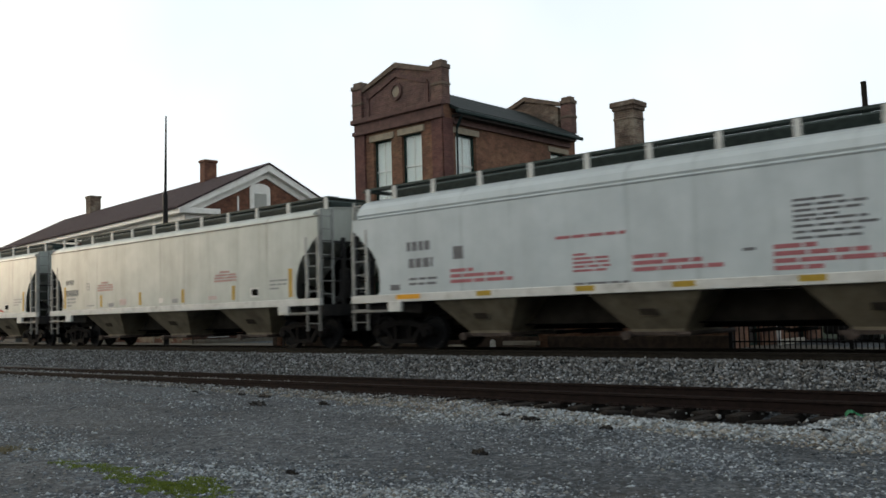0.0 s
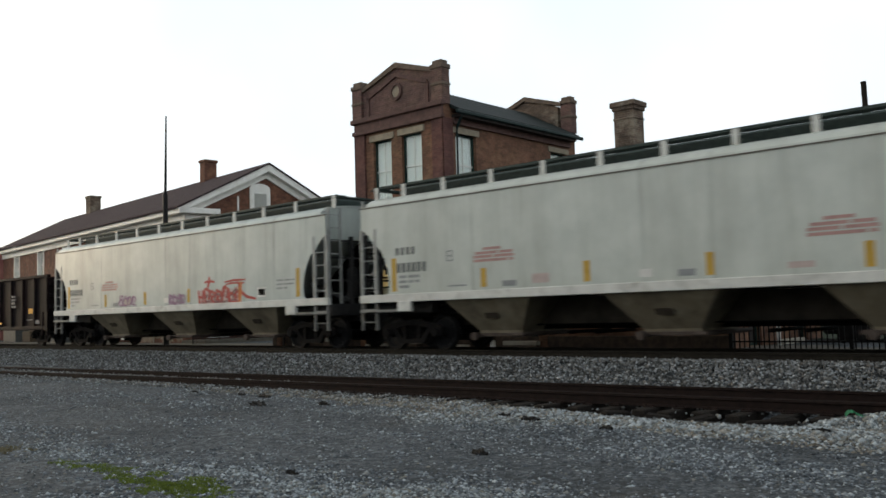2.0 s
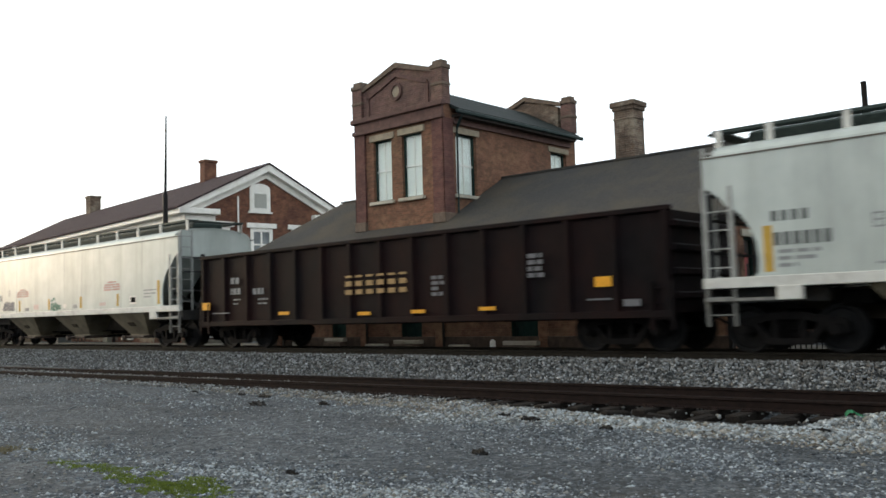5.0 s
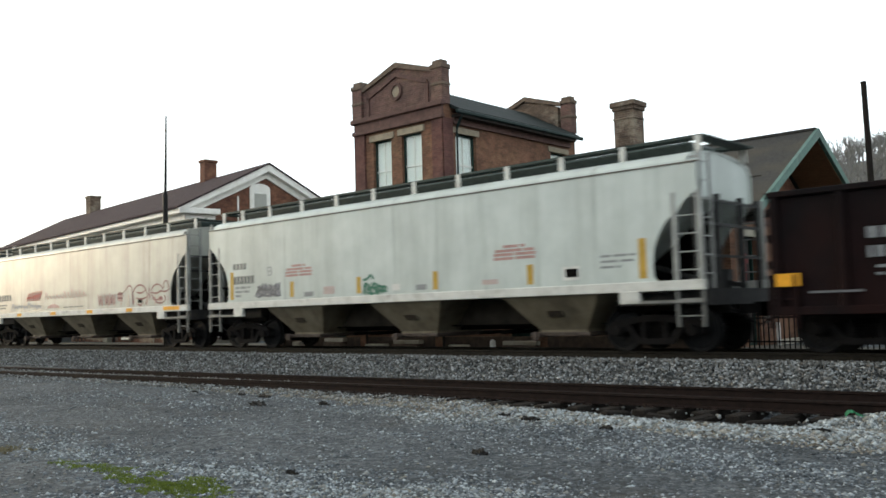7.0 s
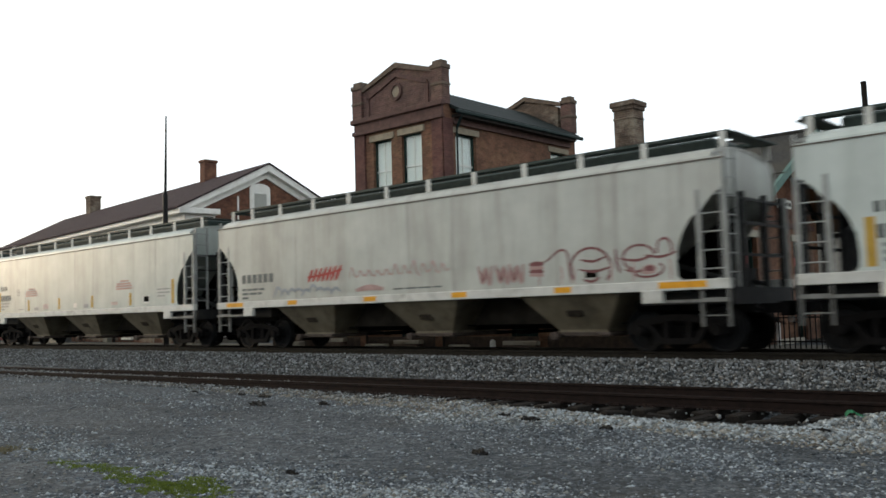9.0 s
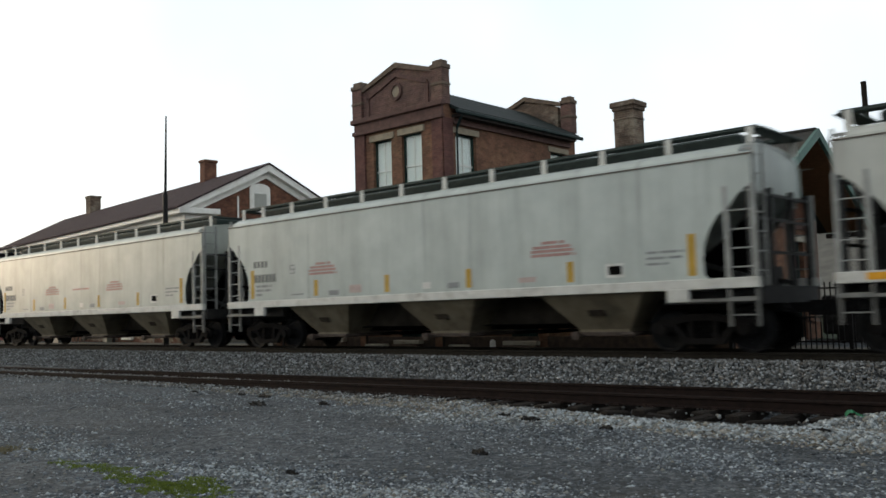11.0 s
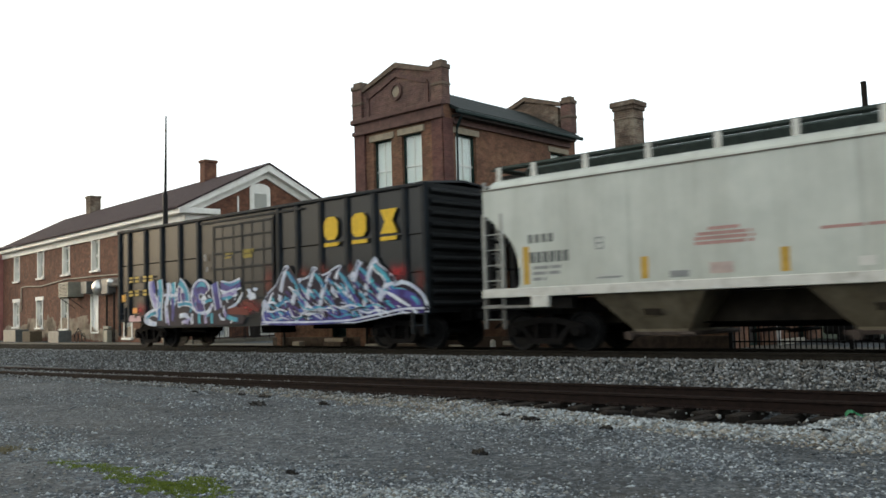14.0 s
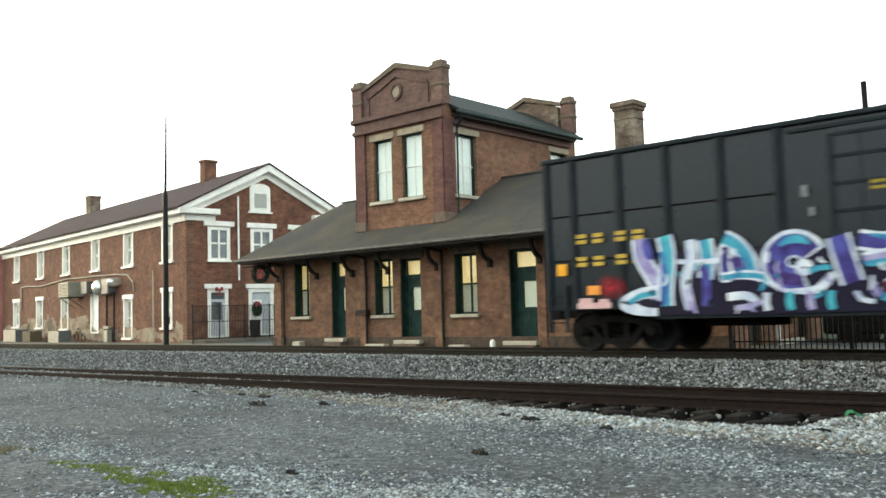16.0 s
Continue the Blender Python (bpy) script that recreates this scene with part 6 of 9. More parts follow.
        part("foliage", leaves, M["fir"], pot)
        pb = bmesh.new()
        rod(pb, (0, 0, 0), (0, 0, 0.3), w * 0.4, w * 0.5, 12)
        part("pot", pb, M["dark_trim"], pot)


def outdoors():
    """Poles, the pale building beyond, the wooded hill."""
    pole = thing("flagpole", "tall dark steel pole tapering in two stages", "pole", pose(-39.0, 23.0, -0.25))
    bm = bmesh.new()
    rod(bm, (0, 0, -0.2), (0, 0, 7.4), 0.135, 0.12, 12)
    part("lower_shaft", bm, M["iron"], pole)
    bm = bmesh.new()
    rod(bm, (0, 0, 7.4), (0.02, 0, 7.6), 0.1, 0.08, 12)
    rod(bm, (0.02, 0, 7.6), (0.12, 0, 11.35), 0.07, 0.035, 10)
    part("upper_shaft", bm, M["iron"], pole)
    post = thing("utility_pole", "dark weathered wooden utility pole", "utility pole", pose(-9.55, 34.0, -0.3))
    bm = bmesh.new()
    rod(bm, (0.06, 0, -0.3), (-0.06, 0, 9.25), 0.13, 0.10, 12)
    part("shaft", bm, M["tie"], post)
    b2 = thing("pink_building", "faded pink-red painted building end", "building")
    m = HOUSE @ pose(32.6, -1.0, 0)
    part("wall", boxes((0, 8, 0, 9, -0.5, 6.9), m=m), M["pink_wall"], b2)
    part("roof", boxes((-0.3, 8.3, -0.3, 9.3, 6.9, 7.1), m=m), M["roof_house"], b2)
    part("downpipe", boxes((-0.1, -0.02, -0.12, -0.02, -0.4, 4.0), m=m), M["iron"], b2)
    # dirt strip and walk in front of house and station
    bm = bmesh.new()
    for a, b in ((-130, -60), (-60, -31), (-31, -8), (-8, 30)):
        vs = [bm.verts.new((x, y, -0.205)) for x, y in ((a, 20.5), (b, 20.5), (b, 24.6 if b <= -8 else 23.6), (a, 24.6 if a < -8 else 23.6))]
        bm.faces.new(vs)
    # dark sheet laid over the dirt where the station side lies in shade
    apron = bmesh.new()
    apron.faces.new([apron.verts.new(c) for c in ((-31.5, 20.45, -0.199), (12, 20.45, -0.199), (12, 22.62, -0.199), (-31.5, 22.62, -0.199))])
    tagged(part("station_apron", apron, M["apron"]), "walk between the track and the station, darkened for shade", "pavement", kind="structure")
    tagged(part("platform", bm, M["dirt"]), "trodden tan dirt and old paving by the track", "pavement", kind="structure")
    bm = bmesh.new()
    vs = [bm.verts.new(c) for c in ((-60, 31, -0.2), (60, 24.4, -0.2), (60, 90, -0.2), (-60, 90, -0.2))]
    bm.faces.new(vs)
    tagged(part("lawn", bm, M["lawn"]), "dull green grass behind the station", "grass", kind="structure")
    tagged(part("curb_block", bevelled(boxes((-9.9, -9.68, 25.2, 27.0, -0.25, -0.08)), 0.02), M["pale_sandstone"]), "pale concrete wheel stop", "wheel stop")
    bm = bmesh.new()
    rod(bm, (-9.7, 24.9, -0.25), (-9.7, 24.9, 0.42), 0.06, sides=10)
    tagged(part("white_post", bm, M["white"]), "short white marker post behind the fence", "post")
    tagged(part("parked_trailer", bevelled(boxes((-9.2, -5.2, 27.0, 28.8, 0.0, 1.15), (-8.8, -8.1, 26.95, 28.85, -0.22, 0.35), (-6.3, -5.6, 26.95, 28.85, -0.22, 0.35)), 0.06), M["iron"]),
           "dark covered trailer parked behind the fence", "trailer")
    hill()
    behind()


def behind():
    """Added, unseen blocks behind the camera that cut low sky light: a plain wall and a far one of trees' height."""
    tagged(part("backdrop_wall", bevelled(boxes((-4.0, 60.0, -17.0, -16.5, -0.7, 8.5)), 0.03), M["back_wall"]), "added unseen wall behind the camera, blocking low sky light", "wall", kind="structure")
    tagged(part("backdrop_far", boxes((-260.0, 260.0, -70.5, -70.0, -0.7, 7.0)), M["hill"]), "added unseen far wall blocking the sky at the horizon", "backdrop", kind="structure")


def hill():
    rng = random.Random(17)
    bm = bmesh.new()
    nx, ny = 50, 12

    def hz(x, y):
        f = min(1, max(0, (y - 75) / 75))
        return -0.5 + 27.5 * f * (0.95 + 0.08 * math.sin(x * 0.05 + 1.0)) * min(1, max(0, (x + 88) / 36))
    grid = [[bm.verts.new((-90 + 260 * i / nx, 70 + 110 * j / ny, hz(-90 + 260 * i / nx, 70 + 110 * j / ny))) for i in range(nx + 1)] for j in range(ny + 1)]
    for a, b in zip(grid, grid[1:]):
        for k in range(nx):
            bm.faces.new((a[k], a[k + 1], b[k + 1], b[k]))
    tagged(part("wooded_hill", bm, M["hill"], smooth=True), "brown wooded hillside in winter", "hill", kind="structure")
    wood = bmesh.new()

    def grow(p, way, ln, r, depth):
        q = p + way * ln
        rod(wood, p, q, r, r * 0.65, 4 if depth > 1 else 3)
        if depth == 0:
            return
        for _ in range(3 if depth < 3 else 4):
            w = (way + Vector((rng.uniform(-1, 1), rng.uniform(-1, 1), rng.uniform(-0.2, 0.7))) * 0.75).normalized()
            grow(p + way * ln * rng.uniform(0.55, 1.0), w, ln * rng.uniform(0.55, 0.75), r * 0.5, depth - 1)
    for _ in range(900):
        x = rng.uniform(-62, 30)
        y = rng.uniform(95, 165)
        if x / y < -0.43 or x / y > -0.1:
            continue
        grow(Vector((x, y, hz(x, y) - 0.3)), Vector((rng.uniform(-0.06, 0.06), rng.uniform(-0.06, 0.06), 1)).normalized(), rng.uniform(1.8, 2.7), rng.uniform(0.13, 0.2), 3)
    tagged(part("bare_woods", wood, M["far_bark"]), "bare brown winter woods on the hill", "trees", kind="stuff")
    # two nearer bare trees beyond the station's end
    for x, y, s in ((-11.2, 46.0, 1.0), (-9.0, 52.0, 1.15), (-13.2, 58.0, 1.1)):
        wood = bmesh.new()

        def limb(p, way, ln, r, depth):
            q = p + way * ln
            rod(wood, p, q, r, r * 0.7, 6 if depth > 2 else 4)
            if depth == 0:
                return
            for _ in range(3):
                w = (way + Vector((rng.uniform(-1, 1), rng.uniform(-1, 1), rng.uniform(-0.1, 0.6))) * 0.7).normalized()
                limb(p + way * ln * rng.uniform(0.6, 1.0), w, ln * rng.uniform(0.6, 0.8), r * 0.55, depth - 1)
        tr = thing("bare_tree", "bare dark tree beyond the fence", "tree", pose(x, y, -0.4), "bare trees")
        limb(Vector((0, 0, 0)), Vector((0.04, 0, 1)).normalized(), 1.5 * s, 0.15 * s, 4)
        part("trunk_and_limbs", wood, M["bark"], tr)


house()
house_things()
outdoors()
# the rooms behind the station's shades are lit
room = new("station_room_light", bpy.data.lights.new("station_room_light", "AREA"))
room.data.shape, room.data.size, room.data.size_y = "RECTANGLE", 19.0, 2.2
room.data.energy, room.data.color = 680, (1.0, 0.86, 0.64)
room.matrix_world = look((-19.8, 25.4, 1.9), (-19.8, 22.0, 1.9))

# ---- the train: seven covered hoppers, a gondola and a boxcar ----
HALF = 1.6              # half a car's width
CARS = []               # (car, its middle at the start)
WHEELS = []             # wheelsets, each turning on its car


def wheelset_mesh():
    bm = bmesh.new()
    for side in (-1, 1):
        rings = []
        for r, w in ((0.10, 0.12), (0.16, 0.03), (0.36, 0.02), (0.40, 0.065), (0.465, 0.065), (0.475, -0.03), (0.505, -0.04),
                     (0.505, -0.065), (0.40, -0.065), (0.36, -0.02), (0.16, -0.03), (0.10, -0.10)):
            rings.append([bm.verts.new((r * math.cos(a), side * (0.76 + w), r * math.sin(a) + 0.0))
                          for a in (k * math.tau / 28 for k in range(28))])
        for a, b in zip(rings, rings[1:]):
            for k in range(28):
                bm.faces.new((a[k], a[(k + 1) % 28], b[(k + 1) % 28], b[k]))
    rod(bm, (0, -1.08, 0), (0, 1.08, 0), 0.085, sides=12)
    # lightening marks that let the turning be seen
    for k in range(4):
        a = k * math.tau / 4
        for side in (-1, 1):
            rod(bm, (0.25 * math.cos(a), side * 0.77, 0.25 * math.sin(a)), (0.25 * math.cos(a), side * 0.80, 0.25 * math.sin(a)), 0.05, sides=6)
    bmesh.ops.recalc_face_normals(bm, faces=bm.faces[:])
    return bm


def side_frame_bm(side):
    """One cast side frame of a truck, with its two bearing caps and the window for the springs."""
    bm = bmesh.new()
    y0, y1 = side * 0.98, side * 1.12
    lo, hi = min(y0, y1), max(y0, y1)
    top = [(-1.12, 0.60), (-0.98, 0.68), (-0.55, 0.74), (-0.3, 0.80), (0.3, 0.80), (0.55, 0.74), (0.98, 0.68), (1.12, 0.60),
           (1.05, 0.54), (0.55, 0.60), (0.28, 0.66), (-0.28, 0.66), (-0.55, 0.60), (-1.05, 0.54)]
    prism(bm, top, "y", lo, hi)
    for s in (-1, 1):
        prism(bm, [(s * 1.12, 0.60), (s * 1.12, 0.42), (s * 0.98, 0.35), (s * 0.80, 0.35), (s * 0.70, 0.44), (s * 0.72, 0.6)], "y", lo, hi)
        prism(bm, [(s * 0.74, 0.60), (s * 0.60, 0.60), (s * 0.34, 0.30), (s * 0.40, 0.18), (s * 0.46, 0.20)], "y", lo, hi)
        rod(bm, (s * 0.89, side * 0.99, 0.47), (s * 0.89, side * 1.2, 0.47), 0.13, 0.11, 12)
        box(bm, s * 0.26 - 0.05, s * 0.26 + 0.05, lo, hi, 0.28, 0.7)
    prism(bm, [(-0.42, 0.18), (0.42, 0.18), (0.38, 0.30), (-0.38, 0.30)], "y", lo, hi)
    return bm


def spring_bm(side):
    bm = bmesh.new()
    for dx in (-0.14, 0.0, 0.14):
        turns, n = 5, 40
        pts = [Vector((dx + 0.055 * math.cos(k / n * turns * math.tau), side * 1.03 + 0.055 * math.sin(k / n * turns * math.tau), 0.30 + 0.26 * k / n))
               for k in range(n + 1)]
        for a, b in zip(pts, pts[1:]):
            rod(bm, a, b, 0.014, sides=4)
    return bm


def truck(car, x):
    """A two-axle truck: side frames with springs, bolster, brake beam, and two wheelsets that turn."""
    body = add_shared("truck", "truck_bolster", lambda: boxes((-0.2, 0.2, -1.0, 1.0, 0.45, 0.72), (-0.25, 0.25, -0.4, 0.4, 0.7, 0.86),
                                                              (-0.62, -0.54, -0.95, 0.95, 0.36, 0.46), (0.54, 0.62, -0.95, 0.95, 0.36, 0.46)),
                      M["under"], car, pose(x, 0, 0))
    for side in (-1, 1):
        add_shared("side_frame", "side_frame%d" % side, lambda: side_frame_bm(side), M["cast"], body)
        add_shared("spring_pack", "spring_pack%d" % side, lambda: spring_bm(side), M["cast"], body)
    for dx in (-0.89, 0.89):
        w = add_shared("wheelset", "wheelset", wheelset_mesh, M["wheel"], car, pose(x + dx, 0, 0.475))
        WHEELS.append((w, x + dx))


def side_sheet_bm(side, top=3.92):
    """A hopper's side: a thin curved-ended sheet with a scooped cut-out at each end."""
    bm = bmesh.new()
    tip = 8.66 if side < 0 else 8.46
    half = [(tip, top), (tip, 3.28), (tip - 0.12, 3.24), (8.34, 3.08), (8.20, 2.90), (8.08, 2.84), (7.92, 2.70), (7.76, 2.46),
            (7.64, 2.16), (7.60, 1.84), (7.62, 1.58), (7.70, 1.50)]
    outline = half + [(-x, z) for x, z in half[::-1]]
    y = side * HALF
    prism(bm, outline, "y", min(y, y - side * 0.03), max(y, y - side * 0.03))
    return bm


def ladder_bm(x0, x1, z0, z1, side, step=0.37, stile=0.035):
    bm = bmesh.new()
    y = side * (HALF - 0.03)
    for x in (x0, x1):
        box(bm, x - stile, x + stile, y - 0.04, y + 0.04, z0, z1)
    z = z0 + 0.22
    while z < z1 - 0.1:
        rod(bm, (x0, y, z), (x1, y, z), 0.017, sides=6)
        z += step
    return bm


END = 8.42              # the end sheets stand back from the corner ladders
ROOF_LINE = [(1.6, 3.89), (1.585, 3.95), (1.52, 4.03), (1.40, 4.10), (1.20, 4.16), (0.9, 4.21), (0.5, 4.25), (0.0, 4.27)]


def roof_bm(line=ROOF_LINE):
    """The rounded roof shell, drawn out along the car with a thickness."""
    outer = line + [(-y, z) for y, z in line[-2::-1]]
    inner = [(y * 0.96, z - 0.05) for y, z in outer][::-1]
    bm = bmesh.new()
    prism(bm, outer + inner, "x", -END - 0.02, END + 0.02)
    return bm


def pocket_bm(xc):
    """One discharge hopper: a four-sided funnel with a flange and an outlet gate below."""
    bm = bmesh.new()
    rows = []
    for hx, hy, z in ((1.34, 1.54, 1.30), (0.66, 0.95, 0.50), (0.66, 0.95, 0.44)):
        rows.append([bm.verts.new((xc + sx * hx, sy * hy, z)) for sx, sy in ((-1, -1), (1, -1), (1, 1), (-1, 1))])
    for a, b in zip(rows, rows[1:]):
        for k in range(4):
            bm.faces.new((a[k], a[(k + 1) % 4], b[(k + 1) % 4], b[k]))
    bm.faces.new(rows[0])
    bm.faces.new(rows[-1][::-1])
    bmesh.ops.recalc_face_normals(bm, faces=bm.faces[:])
    return bm


def gate_bm(xc):
    """The outlet under a funnel: a sliding gate in its frame, the rack shaft with capstans and two flange bolts."""
    bm = boxes((xc - 0.85, xc + 0.75, -1.02, -0.94, 0.36, 0.44), (xc - 0.85, xc + 0.75, 0.94, 1.02, 0.36, 0.44),
               (xc - 0.7, xc + 0.7, -0.96, 0.96, 0.38, 0.42))
    rod(bm, (xc - 0.55, -1.3, 0.37), (xc - 0.55, 1.3, 0.37), 0.04, sides=8)
    rod(bm, (xc - 0.55, -1.34, 0.37), (xc - 0.55, -1.22, 0.37), 0.10, sides=10)
    rod(bm, (xc + 0.78, -1.2, 0.40), (xc + 0.78, 1.2, 0.40), 0.05, sides=8)
    rod(bm, (xc + 0.62, -1.28, 0.40), (xc + 0.95, -1.28, 0.40), 0.045, sides=8)
    return bm


def end_sheets_bm(s, edge=ROOF_LINE):
    """Upper end wall, which follows the roof's curve, and the slope sheet below it."""
    bm = bmesh.new()
    y = HALF - 0.03
    line = [(yy - 0.03, z) for yy, z in edge[:-1]] + [(0.0, 4.26)] + [(-yy + 0.03, z) for yy, z in edge[-2::-1]]
    prism(bm, [(1.57, 3.26)] + line + [(-1.57, 3.26)], "x", *sorted((s * END, s * (END - 0.05))))
    prism(bm, [(s * END, 3.30), (s * 5.75, 1.40), (s * 5.75, 1.33), (s * END, 3.22)], "y", -y, y)
    return bm


def end_post_bm(s):
    """Corner posts, cross rails and end sill at one end of a hopper."""
    bm = bmesh.new()
    for y in (-1.52, -0.55, 0.62, 1.52):
        box(bm, s * 8.58 - 0.05, s * 8.58 + 0.05, y - 0.055, y + 0.055, 1.3, 3.3)
    for z in (2.0, 2.66, 3.16):
        box(bm, s * 8.6 - 0.02, s * 8.6 + 0.02, -1.5, 1.5, z - 0.03, z + 0.03)
    box(bm, min(s * 7.3, s * 8.72), max(s * 7.3, s * 8.72), -0.35, 0.35, 0.8, 1.32)
    box(bm, s * 8.7 - 0.07, s * 8.7 + 0.07, -HALF + 0.1, HALF - 0.1, 0.98, 1.32)
    for y in (-1, 1):
        prism(bm, [(s * 8.6, 1.32), (s * 8.6, 1.42), (s * 6.7, 2.02), (s * 6.7, 1.92)], "y", *sorted((y * 0.5, y * 0.58)))
        box(bm, *sorted((s * 6.5, s * 8.7)), *sorted((y * 0.9, y * 1.15)), 1.0, 1.26)
    return bm


def end_ladder_bm(s):
    """The ladder on the end, beside the corner post, from the sill up to the roof."""
    bm = bmesh.new()
    for y in (-1.5, -1.06):
        box(bm, s * 8.68 - 0.025, s * 8.68 + 0.025, y - 0.03, y + 0.03, 1.3, 4.12)
    for k in range(7):
        rod(bm, (s * 8.68, -1.5, 1.62 + 0.38 * k), (s * 8.68, -1.06, 1.62 + 0.38 * k), 0.016, sides=6)
    for z in (1.5, 3.2, 4.0):
        box(bm, *sorted((s * (END + 0.003), s * 8.68)), -1.5, -1.46, z - 0.025, z + 0.025)
    return bm


def end_gear_bm(s):
    """Brake gear on the end platform: an upright reservoir, a valve box and a bell crank."""
    bm = bmesh.new()
    rod(bm, (s * 8.15, -0.1, 1.5), (s * 8.15, -0.1, 2.35), 0.19, sides=12)
    rod(bm, (s * 8.15, -0.1, 2.35), (s * 8.15, -0.1, 2.43), 0.19, 0.08, sides=12)
    box(bm, *sorted((s * 7.9, s * 8.3)), 0.35, 0.75, 1.32, 1.75)
    rod(bm, (s * 8.45, -0.75, 1.35), (s * 8.45, -0.3, 2.2), 0.03, sides=6)
    box(bm, *sorted((s * 7.0, s * 8.62)), -1.45, 1.45, 1.29, 1.325)
    return bm


def coupler_bm(s):
    bm = boxes((min(s * 8.7, s * 9.16), max(s * 8.7, s * 9.16), -0.08, 0.08, 0.78, 0.98))
    box(bm, min(s * 9.1, s * 9.42), max(s * 9.1, s * 9.42), -0.16, 0.14, 0.72, 1.02)
    rod(bm, (s * 8.75, -0.5, 0.9), (s * 9.3, -0.42, 0.55), 0.03, sides=6)
    return bm


def roof_walk_bm(side):
    """Running board of open steel grating along the roof."""
    bm = bmesh.new()
    y = side * 0.95
    box(bm, -8.66, 8.66, y - 0.17, y - 0.15, 4.46, 4.52)
    box(bm, -8.66, 8.66, y + 0.15, y + 0.17, 4.46, 4.52)
    for k in range(9):
        yy = y - 0.13 + 0.26 * k / 8
        box(bm, -8.66, 8.66, yy - 0.006, yy + 0.006, 4.475, 4.505)
    k = -8.6
    while k < 8.66:
        box(bm, k - 0.008, k + 0.008, y - 0.15, y + 0.15, 4.48, 4.50)
        k += 0.2
    return bm


def covered_hopper():
    car = thing("covered_hopper_car", "", "freight car")
    for side in (-1, 1):
        part("side_sheet", side_sheet_bm(side), M["hopper"], car)
        y0, y1 = sorted((side * (HALF - 0.10), side * (HALF + 0.035)))
        part("side_sill", bevelled(boxes((-8.74, 8.74, y0, y1, 1.29, 1.50)), 0.012), M["sill"], car)
        for s in (-1, 1):
            a, b = sorted((s * 6.8, s * 7.28))
            yy = sorted((side * (HALF - 0.06), side * (HALF + 0.05)))
            part("jacking_pad", bevelled(boxes((a, b, *yy, 1.04, 1.31)), 0.012), M["sill"], car)
            part("ladder", ladder_bm(s * 8.12, s * 8.66, 1.48, 3.30, side, stile=0.045), M["ladder"], car)
            part("stirrup", ladder_bm(s * 8.12, s * 8.68, 0.55, 1.32, side, 0.34, 0.022), M["step"], car)
            # tread above the stirrup
            a, b = sorted((s * 7.3, s * 8.72))
            part("step_rail", boxes((a, b, *yy, 1.04, 1.10)), M["step"], car)
        for k in range(12):
            x = (-8.5, -7.45, -6.0, -4.4, -2.82, -1.24, 0.34, 1.92, 3.5, 5.1, 6.72, 8.5)[k]
            part("roof_walk_post", boxes((x - 0.07, x + 0.07, side * 1.12 - 0.02, side * 1.12 + 0.02, 4.13, 4.50)), M["sill"], car)
        part("roof_walk", roof_walk_bm(side), M["grating"], car, "dark galvanised grating")
        part("roof_seam", boxes((-8.7, 8.7, side * HALF - 0.022, side * HALF + 0.022, 3.875, 3.90)), M["seam"], car)
    part("roof", roof_bm(), M["hopper"], car, smooth=False)
    part("hatch_trough", bevelled(boxes((-8.1, 8.1, -0.62, 0.62, 4.2, 4.50)), 0.05), M["grating"], car)
    for s in (-1, 1):
        part("end_sheet", end_sheets_bm(s), M["hopper"], car)
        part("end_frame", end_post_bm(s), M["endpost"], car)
        part("end_ladder", end_ladder_bm(s), M["ladder"], car)
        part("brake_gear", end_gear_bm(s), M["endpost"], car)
        part("coupler", coupler_bm(s), M["cast"], car)
        # near-black web added to close the recess, so that it reads as shade
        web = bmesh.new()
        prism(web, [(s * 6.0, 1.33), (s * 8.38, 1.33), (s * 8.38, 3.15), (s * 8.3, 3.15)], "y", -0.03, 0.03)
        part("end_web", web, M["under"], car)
        a, b = sorted((s * 8.35, s * 8.76))
        part("end_walk", boxes((a, b, -1.1, 1.1, 4.44, 4.47)), M["grating"], car)
        truck(car, s * 7.3)
    for xc in (-4.39, 0.24, 4.87):
        part("discharge_hopper", pocket_bm(xc), M["pocket"], car)
        part("outlet_gate", gate_bm(xc), M["gate"], car)
        for side in (-1, 1):
            hatch = bmesh.new()
            prism(hatch, [(side * 1.30, 0.945), (side * 1.20, 0.81), (side * 1.225, 0.80), (side * 1.325, 0.935)], "x", xc - 0.2, xc + 0.2)
            part("inspection_plate", hatch, M["sill_shaded_dirt"], car)
    part("centre_sill", boxes((-8.6, -6.2, -0.25, 0.25, 0.82, 1.22), (-6.2, 6.2, -0.3, 0.3, 0.62, 1.26), (6.2, 8.6, -0.25, 0.25, 0.82, 1.22)), M["sill_shaded_dirt"], car)
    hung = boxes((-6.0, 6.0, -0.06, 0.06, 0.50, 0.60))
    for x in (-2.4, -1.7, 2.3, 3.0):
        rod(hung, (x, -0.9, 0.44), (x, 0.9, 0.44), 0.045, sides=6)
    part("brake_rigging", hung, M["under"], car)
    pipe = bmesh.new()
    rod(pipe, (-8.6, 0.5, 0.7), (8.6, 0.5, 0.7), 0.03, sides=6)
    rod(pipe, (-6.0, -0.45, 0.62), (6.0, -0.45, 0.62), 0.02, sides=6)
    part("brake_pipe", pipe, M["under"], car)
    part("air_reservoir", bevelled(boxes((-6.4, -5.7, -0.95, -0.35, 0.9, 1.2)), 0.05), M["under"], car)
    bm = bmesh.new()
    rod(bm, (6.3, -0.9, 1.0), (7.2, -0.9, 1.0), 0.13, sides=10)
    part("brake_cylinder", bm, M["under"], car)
    return car


